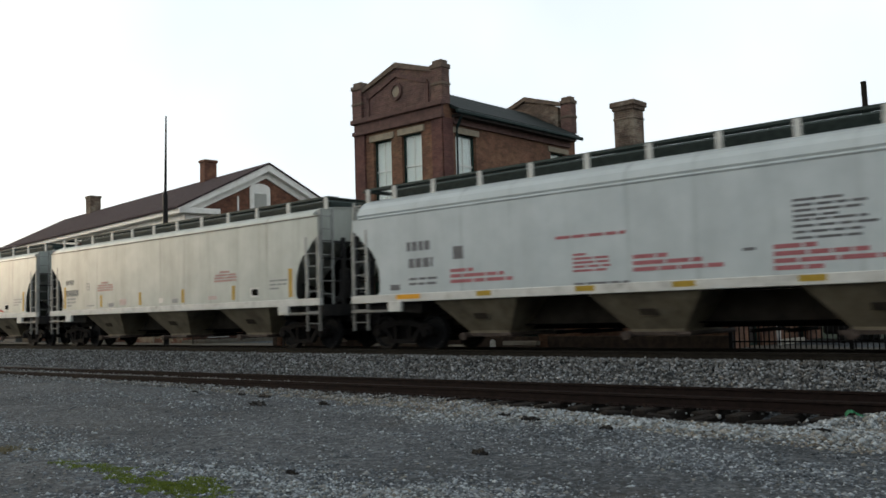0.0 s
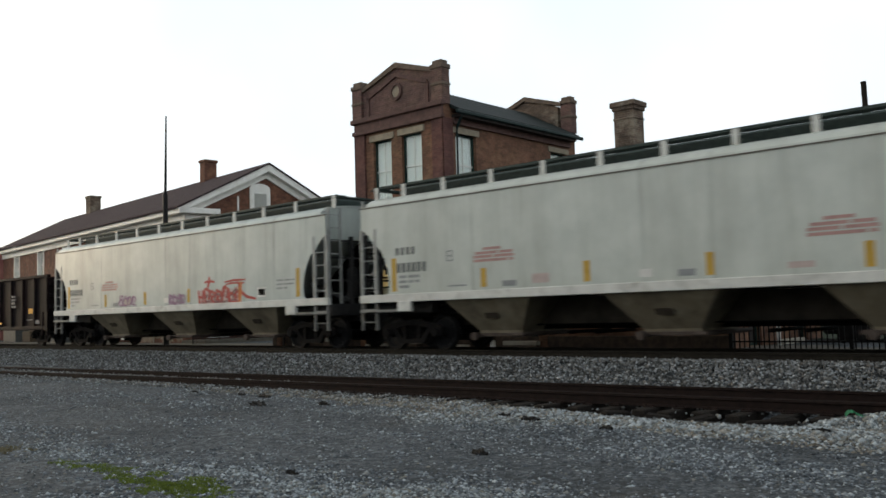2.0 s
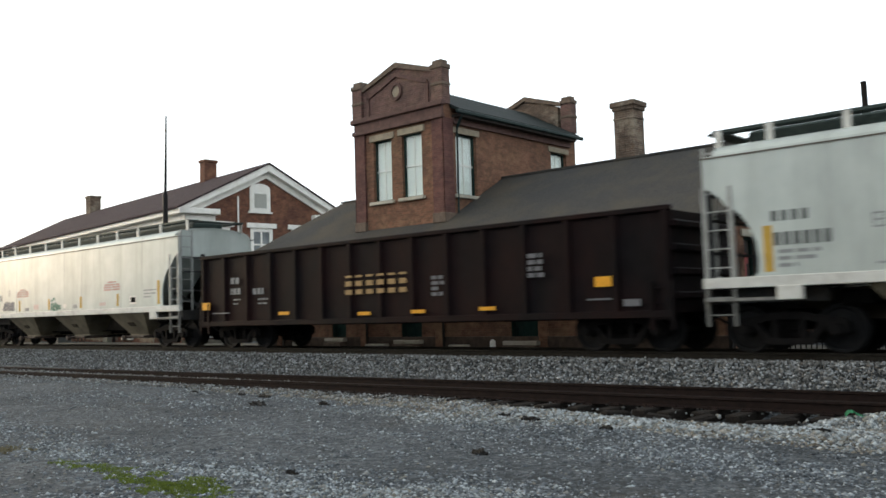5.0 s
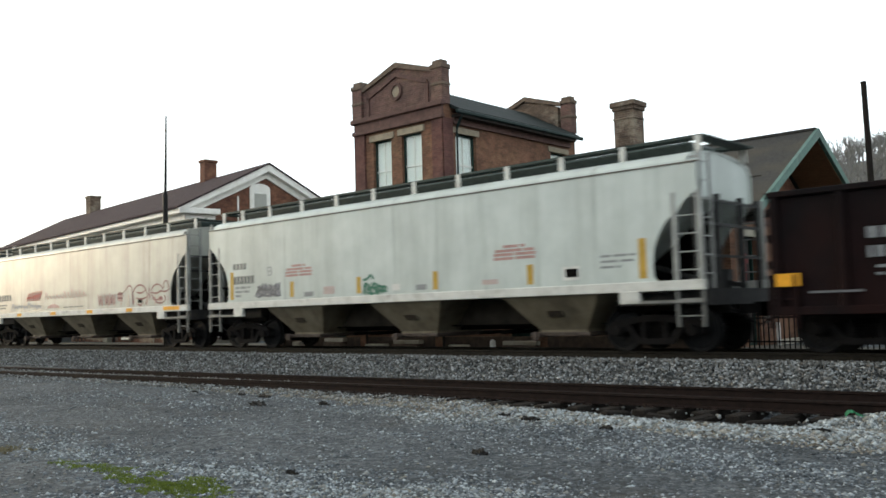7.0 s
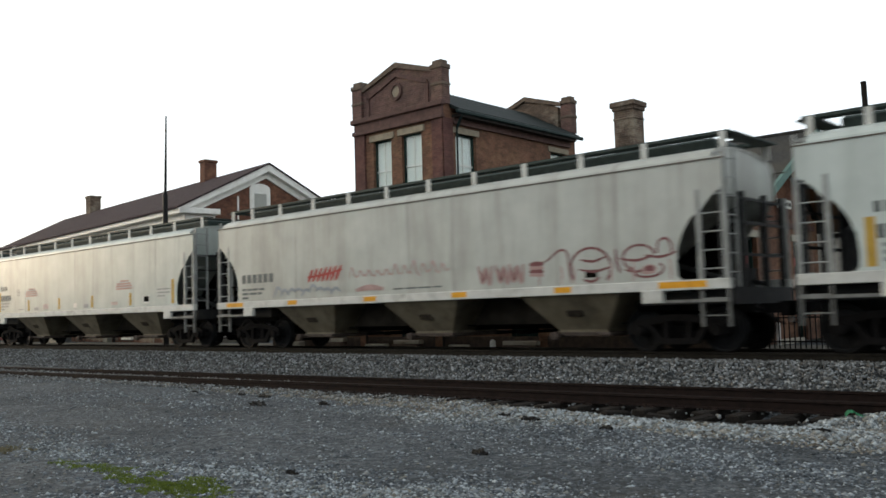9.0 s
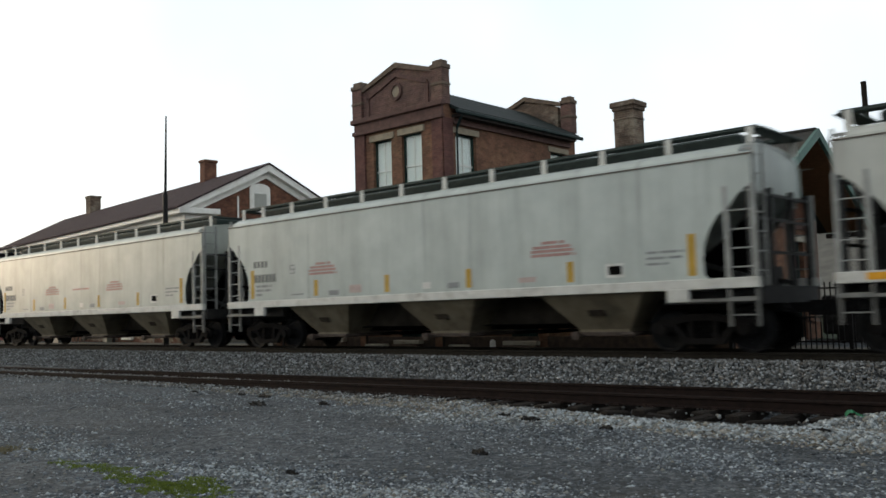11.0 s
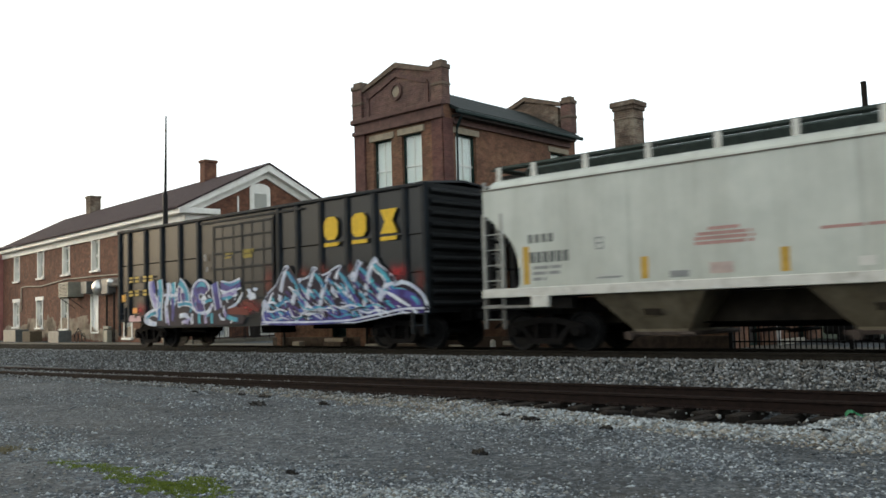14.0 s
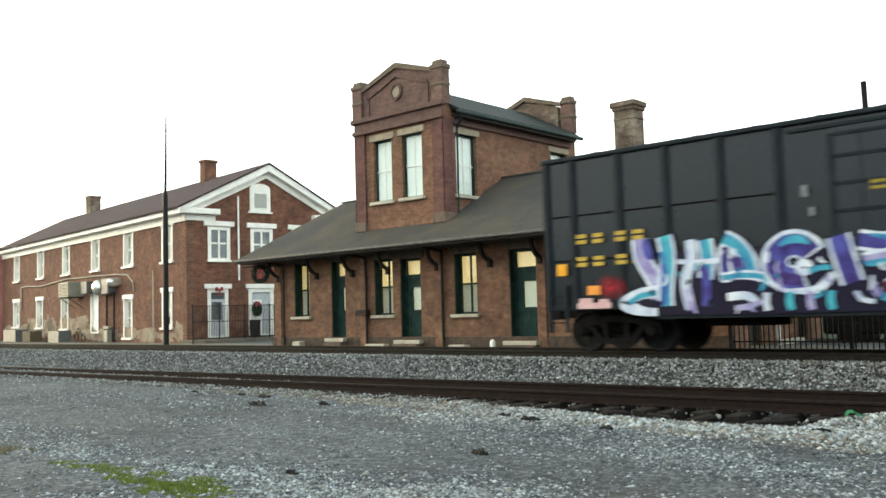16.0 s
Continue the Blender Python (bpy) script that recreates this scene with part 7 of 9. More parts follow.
def bars(car, name, rows, material, label="", joined=None):
    """Flat painted marks on the near side: rows of (x0, x1, z0, z1). Fine writing stays joined."""
    joined = name in ("stencil", "lettering", "logo_mark") if joined is None else joined
    ob = None
    for group in ([rows] if joined else [[r] for r in rows]):
        bm = bmesh.new()
        for x0, x1, z0, z1 in group:
            box(bm, x0, x1, -HALF - 0.005, -HALF - 0.001, z0, z1)
        ob = part(name, bm, material, car, label)
        if joined:
            tagged(ob, kind="stuff")
    return ob


def word_rows(x, z, widths, height=0.09, gap=0.05, word=0.35, seed=1):
    """Lines of illegible writing as plain bars, line below line."""
    rng = random.Random(seed)
    out = []
    for k, w in enumerate(widths):
        zz = z - k * (height + gap)
        u = 0.0
        while u < w - 0.05:
            ln = min(w - u, word * rng.uniform(0.6, 1.5))
            out.append((x + u, x + u + ln, zz - height, zz))
            u += ln + 0.06
    return out


def ribbon(bm, pts, width, y, taper=True):
    """A flat painted stroke along points (x, z)."""
    pts = [Vector((p[0], p[1])) for p in pts]
    left, right = [], []
    n = len(pts)
    for k, p in enumerate(pts):
        dirn = (pts[min(k + 1, n - 1)] - pts[max(k - 1, 0)]).normalized()
        w = width * (0.35 + 0.65 * math.sin(math.pi * (k + 0.5) / n) if taper else 1.0) / 2
        nx = Vector((-dirn.y, dirn.x)) * w
        left.append(bm.verts.new((p.x + nx.x, y, p.y + nx.y)))
        right.append(bm.verts.new((p.x - nx.x, y, p.y - nx.y)))
    for k in range(n - 1):
        f = bm.faces.new((left[k], left[k + 1], right[k + 1], right[k]))
        f.normal_update()
        if f.normal.y > 0:
            f.normal_flip()


def arc(cx, cz, rx, rz, a0, a1, n=12):
    return [(cx + rx * math.cos(radians(a0 + (a1 - a0) * k / n)), cz + rz * math.sin(radians(a0 + (a1 - a0) * k / n))) for k in range(n + 1)]


def gondola():
    car = thing("gondola_car", "dark brown steel gondola car with ribbed sides and faded lettering", "freight car", group="freight cars of the train")
    for side in (-1, 1):
        y0, y1 = sorted((side * 1.5, side * 1.46))
        part("side_wall", boxes((-8.6, 8.6, y0, y1, 0.84, 3.0)), M["gondola"], car)
        a, b = sorted((side * 1.44, side * 1.6))
        part("top_rail", bevelled(boxes((-8.64, 8.64, a, b, 2.96, 3.08)), 0.02), M["gondola"], car)
        part("side_sill", bevelled(boxes((-8.64, 8.64, a, b, 0.74, 0.90)), 0.015), M["gondola"], car)
        for k in range(15):
            x = -8.5 + 17.0 * k / 14
            a, b = sorted((side * 1.5, side * 1.6))
            bm = bmesh.new()
            prism(bm, [(x - 0.11, a if side > 0 else b), (x + 0.11, a if side > 0 else b), (x + 0.06, b if side > 0 else a), (x - 0.06, b if side > 0 else a)],
                  "z", 0.88, 2.97)
            part("side_post", bm, M["gondola"], car)
    for s in (-1, 1):
        a, b = sorted((s * 8.6, s * 8.55))
        part("end_wall", boxes((a, b, -1.5, 1.5, 0.84, 2.98)), M["gondola"], car)
        for z in (1.2, 1.7, 2.2, 2.7):
            a, b = sorted((s * 8.6, s * 8.7))
            part("end_rib", bevelled(boxes((a, b, -1.5, 1.5, z - 0.08, z + 0.08)), 0.03), M["gondola"], car)
        part("coupler", coupler_bm(s), M["cast"], car)
        part("ladder", ladder_bm(s * 8.15, s * 8.62, 0.5, 1.5, -1, 0.32), M["gondola"], car)
        truck(car, s * 7.1)
    part("floor", boxes((-8.55, 8.55, -1.46, 1.46, 0.84, 0.9), (-8.5, 8.5, -0.25, 0.25, 0.7, 0.84)), M["under"], car)
    bars(car, "lettering", [(-1.34 + 0.85 * k + 0.42 * j, -1.34 + 0.85 * k + 0.42 * j + 0.27, z, z + h) for k in range(3) for j in range(2)
                            for z, h in ((1.55, 0.13), (1.78, 0.14), (2.02, 0.06))], M["faded_yellow"], "faded yellow block lettering")
    bars(car, "stencil", [(-6.85, -6.66, 2.08, 2.28), (-6.6, -6.42, 2.08, 2.28), (-6.85, -6.77, 1.74, 1.94), (-6.72, -6.56, 1.74, 1.94), (-6.5, -6.34, 1.74, 1.94),
                          (-5.66, -5.5, 1.71, 1.9), (-5.44, -5.28, 1.71, 1.9), (-5.22, -5.14, 1.71, 1.9)]
         + word_rows(-6.72, 1.6, (0.36, 0.3), 0.05, 0.08, 0.14, 2) + word_rows(-5.4, 1.58, (0.5, 0.45), 0.05, 0.08, 0.16, 3), M["stencil"], "white stencilled lettering")
    bars(car, "stencil", word_rows(5.0, 2.28, (0.42, 0.5, 0.4, 0.46), 0.1, 0.05, 0.2, 6) + word_rows(1.95, 1.92, (0.4, 0.46, 0.3, 0.42), 0.09, 0.05, 0.2, 7), M["stencil_dim"], "grey worn stencils")
    bars(car, "reflector", [(x, x + 0.5, z, z + 0.09) for x, z in ((-4.4, 1.05), (-0.85, 0.97), (1.2, 0.98), (3.5, 1.0))], M["reflector"], "orange reflective strips")
    bars(car, "placard", [(-8.5, -8.05, 1.28, 1.52), (6.8, 7.22, 1.44, 1.66)], M["reflector"], "orange placards")
    bars(car, "grab_rail", [(-7.9, -6.95, 1.14, 1.18), (6.6, 7.2, 1.15, 1.19), (7.5, 7.9, 1.0, 1.15)], M["stencil_dim"])
    return car


def boxcar():
    car = thing("boxcar", "dark blue-black boxcar covered in blue and white graffiti", "freight car", group="freight cars of the train")
    posts = [-7.92, -7.22, -6.04, -4.92, -3.73, -2.58, 1.82, 2.72, 3.8, 4.94, 6.06, 7.22, 7.92]
    for side in (-1, 1):
        y0, y1 = sorted((side * 1.52, side * 1.48))
        part("side_wall", boxes((-8.0, 8.0, y0, y1, 0.98, 4.35)), M["boxcar"], car)
        a, b = sorted((side * 1.46, side * 1.62))
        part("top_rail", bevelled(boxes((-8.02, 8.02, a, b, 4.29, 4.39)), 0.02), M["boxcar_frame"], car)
        sill = bmesh.new()
        prism(sill, [(-8.0, 1.06), (-8.0, 0.94), (-5.9, 0.94), (-5.2, 0.72), (5.2, 0.72), (5.9, 0.94), (8.0, 0.94), (8.0, 1.06)], "y",
              min(side * 1.5, side * 1.56), max(side * 1.5, side * 1.56))
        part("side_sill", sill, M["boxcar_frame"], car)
        for x in posts:
            u, v = side * 1.52, side * 1.60
            bm = bmesh.new()
            prism(bm, [(x - 0.10, u), (x + 0.10, u), (x + 0.06, v), (x - 0.06, v)], "z", 1.0, 4.31)
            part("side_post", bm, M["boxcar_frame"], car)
        a, b = sorted((side * 1.52, side * 1.535))
        for x0, x1 in zip(posts[:5] + posts[6:12], posts[1:6] + posts[7:13]):
            for z in (2.05, 3.05):
                part("panel_joint", boxes((x0 + 0.1, x1 - 0.1, a, b, z - 0.018, z + 0.018)), M["under"], car)
        # sliding double door on its track
        a, b = sorted((side * 1.54, side * 1.580))
        door = part("door", boxes((-1.62, 1.60, a, b, 1.08, 4.13)), M["boxcar"], car)
        yy = sorted((side * 1.580, side * 1.598))
        for z in (1.12, 1.6, 2.1, 2.6, 3.1, 3.6, 4.0):
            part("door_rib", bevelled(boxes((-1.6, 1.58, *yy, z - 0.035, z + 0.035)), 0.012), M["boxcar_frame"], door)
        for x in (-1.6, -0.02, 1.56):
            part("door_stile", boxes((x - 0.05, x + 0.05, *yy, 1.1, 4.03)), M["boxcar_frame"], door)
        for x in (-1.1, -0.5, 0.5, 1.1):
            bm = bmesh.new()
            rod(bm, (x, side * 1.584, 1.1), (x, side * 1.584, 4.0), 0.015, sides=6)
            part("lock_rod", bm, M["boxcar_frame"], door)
        for z in (4.15, 1.0):
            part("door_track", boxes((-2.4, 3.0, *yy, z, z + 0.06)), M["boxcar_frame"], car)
    roof = bmesh.new()
    prism(roof, [(1.58, 4.35), (1.58, 4.39), (0, 4.55), (-1.58, 4.39), (-1.58, 4.35), (0, 4.49)], "x", -8.02, 8.02)
    for k in range(14):
        x = -7.8 + 15.6 * k / 13
        prism(roof, [(1.56, 4.38), (1.56, 4.41), (0, 4.58), (-1.56, 4.41), (-1.56, 4.38), (0, 4.53)], "x", x - 0.05, x + 0.05)
    part("roof", roof, M["boxcar"], car)
    for s in (-1, 1):
        a, b = sorted((s * 8.0, s * 7.96))
        part("end_wall", boxes((a, b, -1.5, 1.5, 0.98, 4.37)), M["boxcar_end"], car)
        for k in range(11):
            z = 1.2 + 0.296 * k
            rib = bmesh.new()
            prism(rib, [(s * 8.0, z - 0.10), (s * 8.09, z - 0.02), (s * 8.09, z + 0.03), (s * 8.0, z + 0.10)], "y", -1.42, 1.42)
            part("end_rib", rib, M["boxcar_end"], car)
        a, b = sorted((s * 8.0, s * 8.35))
        part("end_sill", boxes((a, b, -0.3, 0.3, 0.75, 1.05)), M["under"], car)
        cp = bmesh.new()
        box(cp, *sorted((s * 8.3, s * 8.65)), -0.08, 0.08, 0.78, 0.98)
        box(cp, *sorted((s * 8.6, s * 8.92)), -0.16, 0.14, 0.72, 1.02)
        part("coupler", cp, M["cast"], car)
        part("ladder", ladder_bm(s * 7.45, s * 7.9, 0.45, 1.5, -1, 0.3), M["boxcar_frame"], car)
        truck(car, s * 6.5)
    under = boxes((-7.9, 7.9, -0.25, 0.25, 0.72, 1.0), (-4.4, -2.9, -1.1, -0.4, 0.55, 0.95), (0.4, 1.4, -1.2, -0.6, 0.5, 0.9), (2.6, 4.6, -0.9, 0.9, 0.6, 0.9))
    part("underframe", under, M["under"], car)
    box_letters(car)
    return car


def box_letters(car):
    """Painted marks and the two large graffiti pieces on the near side."""
    # three plain emblem shapes over a short line each: two cornered blocks and a waisted one
    block = [(0.0, 0.14), (0.0, 0.52), (0.14, 0.66), (0.44, 0.66), (0.58, 0.52), (0.58, 0.14), (0.44, 0.0), (0.14, 0.0)]
    waist = [(0.0, 0.0), (0.18, 0.33), (0.0, 0.66), (0.64, 0.66), (0.46, 0.33), (0.64, 0.0)]
    shapes = ((4.02, block), (5.2, block), (6.34, waist))
    for x, outline in shapes:
        mark = bmesh.new()
        prism(mark, [(x + u, 3.14 + w) for u, w in outline], "y", -HALF - 0.006, -HALF - 0.001)
        box(mark, x + 0.0, x + 0.6, -HALF - 0.006, -HALF - 0.001, 2.95, 3.06)
        tagged(part("emblem", mark, M["yellow"], car, "yellow painted block emblem"), kind="stuff")
    bars(car, "lettering", [(-7.12 + 0.42 * k + (0.14 if k > 1 else 0), -6.86 + 0.42 * k + (0.14 if k > 1 else 0), z, z + 0.085) for k in range(4) for z in (2.4, 2.53, 1.9, 2.03)], M["worn_yellow"], "worn yellow stencilled lettering")
    bars(car, "placard", [(-7.66, -7.4, 1.72, 1.98)], M["reflector"], "orange placard")
    bars(car, "stencil", word_rows(0.05, 3.16, (0.55, 0.55), 0.13, 0.02, 0.5, 4) + word_rows(-0.95, 3.1, (0.42, 0.4), 0.06, 0.05, 0.25, 5), M["bar_dim_yellow"], "dim yellow stencilled panels")
    bars(car, "placard", [(-2.15, -2.05, 2.92, 3.14), (-2.02, -1.94, 2.56, 2.72)], M["stencil"], "white paper placard")
    rng = random.Random(11)
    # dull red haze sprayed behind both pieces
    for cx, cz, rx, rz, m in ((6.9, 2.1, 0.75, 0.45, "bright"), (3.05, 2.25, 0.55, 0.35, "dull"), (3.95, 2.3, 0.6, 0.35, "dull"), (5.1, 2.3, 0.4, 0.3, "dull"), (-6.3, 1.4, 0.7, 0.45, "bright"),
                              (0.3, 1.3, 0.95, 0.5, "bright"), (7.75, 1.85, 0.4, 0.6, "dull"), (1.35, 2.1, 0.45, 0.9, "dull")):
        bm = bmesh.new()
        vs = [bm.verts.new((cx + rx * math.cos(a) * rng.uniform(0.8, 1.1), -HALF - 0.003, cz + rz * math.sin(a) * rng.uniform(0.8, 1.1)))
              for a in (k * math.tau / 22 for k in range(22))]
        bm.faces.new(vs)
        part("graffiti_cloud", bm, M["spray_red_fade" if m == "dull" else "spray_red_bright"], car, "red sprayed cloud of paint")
    bars(car, "graffiti_patch", [(-7.15, -6.3, 0.97, 1.1), (-7.1, -6.75, 1.1, 1.2), (-6.6, -6.35, 1.1, 1.17)], M["spray_pale_pink"], "pale pink painted patch")
    bars(car, "graffiti_patch", [(-6.88, -6.56, 1.27, 1.47)], M["spray_orange"], "orange painted patch")
    left_piece(car)
    right_piece(car)


def right_piece(car):
    """A spiky piece: white-edged slanting letters in cyan, blue and near black over a violet foot, with a rounded blue end."""
    r = random.Random(8)
    line = [(0.93, 0.8), (1.0, 1.36), (1.15, 1.5), (1.32, 1.72), (1.7, 1.95), (1.95, 2.24), (2.16, 2.5), (2.28, 2.52), (2.5, 2.36), (2.66, 2.1), (3.0, 2.06), (3.3, 2.16), (3.46, 2.4), (3.6, 2.4),
            (3.74, 2.12), (4.1, 2.2), (4.45, 2.34), (4.66, 2.4), (4.86, 2.22), (4.98, 2.04), (5.2, 2.18), (5.42, 2.5), (5.56, 2.36), (5.76, 2.2), (5.92, 2.4), (6.06, 2.54), (6.16, 2.28), (6.45, 2.12), (6.74, 1.94),
            (6.86, 1.72), (7.05, 1.86), (7.4, 1.78), (7.7, 1.6), (7.9, 1.42), (8.02, 1.2), (8.05, 1.06)]
    x0, x1 = line[0][0], line[-1][0]

    def foot(x):
        return 0.76 if x < 5.3 else min(1.0, 0.76 + (x - 5.3) * 0.13)

    def top(x):
        for a, b in zip(line, line[1:]):
            if a[0] <= x <= b[0]:
                return a[1] + (b[1] - a[1]) * (x - a[0]) / max(1e-6, b[0] - a[0])
        return line[-1][1]
    for grow, mat, dep in ((0.02, "spray_white", 0.006), (-0.035, "spray_dark", 0.008)):
        bm = bmesh.new()
        ups = [bm.verts.new((x, -HALF - dep, max(z + grow, foot(x) + 0.03))) for x, z in line]
        los = [bm.verts.new((x, -HALF - dep, foot(x) + (0.0 if grow > 0 else 0.03))) for x, z in line]
        for k in range(len(line) - 1):
            bm.faces.new((los[k], los[k + 1], ups[k + 1], ups[k]))
        part("graffiti_piece", bm, M[mat], car, "white-edged graffiti lettering")
    strokes = {m: bmesh.new() for m in ("spray_white", "spray_dark", "spray_cyan", "spray_blue", "spray_purple", "spray_violet", "spray_ice")}

    def fit(pts):
        out = []
        for px_, pz in pts:
            px_ = min(max(px_, x0 + 0.04), x1 - 0.05)
            out.append((px_, min(max(pz, foot(px_) + (0.05 if px_ < 5.3 else 0.11)), top(px_) - 0.03)))
        return out

    def stroke(m, pts, width, depth, even=True):
        ribbon(strokes[m], fit(smooth_line(pts)), width, -HALF - depth, not even)
    # violet and blue foot with waves
    stroke("spray_violet", [(1.0, 0.95), (2.4, 0.9), (4.0, 0.92), (5.4, 1.0), (6.6, 1.2), (7.9, 1.15)], 0.34, 0.0088)
    stroke("spray_blue", [(1.1, 1.16), (2.4, 1.1), (3.6, 1.2), (5.0, 1.12), (6.4, 1.3)], 0.16, 0.0091, False)
    for px_, pz in ((1.5, 1.75), (2.25, 2.5), (2.85, 2.1), (3.55, 2.38), (4.15, 2.2), (4.62, 2.36), (5.15, 2.15), (5.47, 2.44), (6.04, 2.5), (6.6, 2.05)):
        d = 0.0096 + 0.0004 * r.randrange(4)
        run = r.uniform(0.95, 1.35)
        # a leg that slants down to the right, edged white, cyan above and blue below
        leg = [(px_, pz - 0.05), (px_ + run * 0.35, pz - 0.45), (px_ + run * 0.75, 1.35), (px_ + run, 0.98)]
        stroke("spray_white" if r.random() < 0.6 else "spray_ice", leg, r.uniform(0.2, 0.28), d)
        stroke("spray_dark", [(x + 0.08, z - 0.02) for x, z in leg], 0.17, d + 0.0004)
        stroke("spray_cyan", [(leg[0][0] - 0.01, leg[0][1] - 0.1), (leg[1][0] - 0.07, leg[1][1] + 0.04), (leg[2][0] - 0.1, leg[2][1] + 0.22)], 0.13, d + 0.0006, False)
        stroke(("spray_purple", "spray_violet", "spray_blue")[r.randrange(3)], [(leg[1][0] + 0.03, leg[1][1] - 0.15), leg[2], leg[3]], 0.15, d + 0.0005, False)
        # a short pale leg back to the left
        stroke("spray_white", [(px_ - 0.02, pz - 0.1), (px_ - 0.2, pz - 0.45), (px_ - 0.36, 1.45), (px_ - 0.42, 1.15)], 0.17, d + 0.0003, False)
        stroke("spray_ice", [(px_ - 0.06, pz - 0.3), (px_ - 0.22, pz - 0.6), (px_ - 0.3, 1.3)], 0.08, d + 0.0008, False)
    for _ in range(110):
        x = r.uniform(1.3, 6.9)
        z = r.uniform(1.0, top(x) - 0.25)
        n_ = r.uniform(0.18, 0.42)
        stroke(("spray_white", "spray_cyan", "spray_dark", "spray_white", "spray_dark", "spray_purple", "spray_cyan", "spray_dark")[r.randrange(8)],
               [(x, z), (x + n_ * 0.5, z - n_ * 0.3), (x + n_, z - n_ * r.uniform(0.5, 0.9))], r.uniform(0.045, 0.1), 0.0125 + 0.0001 * r.randrange(8), False)
    for _ in range(16):
        x = r.uniform(1.1, 6.2)
        z = r.uniform(0.92, 1.25)
        stroke(("spray_white", "spray_ice", "spray_white", "spray_cyan")[r.randrange(4)], [(x, z + 0.06), (x + 0.35, z - 0.03), (x + 0.75, z + 0.04), (x + 1.1, z - 0.04)], r.uniform(0.04, 0.07), 0.0136, False)
    stroke("spray_white", [(1.0, 0.84), (2.4, 0.82), (4.0, 0.82), (5.3, 0.86), (6.6, 1.02), (7.9, 1.06)], 0.055, 0.0138)
    # the rounded end: blue within a cyan bow and a white rim
    for m, cx, rx, rz, a0, a1, w, dep in (("spray_purple", 6.95, 0.5, 0.24, 0, 130, 0.36, 0.0131), ("spray_violet", 6.9, 0.8, 0.4, 0, 120, 0.2, 0.0132),
                                          ("spray_cyan", 6.95, 0.76, 0.38, 8, 50, 0.1, 0.0133), ("spray_white", 7.0, 1.0, 0.68, 4, 118, 0.1, 0.0134), ("spray_dark", 7.0, 0.9, 0.56, 10, 100, 0.05, 0.0135)):
        ribbon(strokes[m], fit(arc(cx, 1.14, rx, rz, a0, a1, 16)), w, -HALF - dep, m == "spray_cyan")
    stroke("spray_white", [(6.3, 1.62), (6.7, 1.5), (7.1, 1.3), (7.4, 1.16)], 0.1, 0.01365, False)
    ribbon(strokes["spray_white"], fit(arc(1.5, 1.1, 0.46, 0.34, 60, 250, 14)), 0.07, -HALF - 0.0137, False)
    for m, bmm in strokes.items():
        tagged(part("graffiti_fill", bmm, M[m], car), kind="stuff")


def smooth_line(pts, n=6):
    """Points joined by a soft curve."""
    out = []
    for k in range(len(pts) - 1):
        p0, p1, p2, p3 = (Vector(pts[min(max(k + j, 0), len(pts) - 1)]) for j in (-1, 0, 1, 2))
        for i in range(n):
            t = i / n
            out.append(tuple(0.5 * (2 * p1 + (p2 - p0) * t + (2 * p0 - 5 * p1 + 4 * p2 - p3) * t * t + (3 * p1 - p0 - 3 * p2 + p3) * t ** 3)))
    return out + [tuple(pts[-1])]


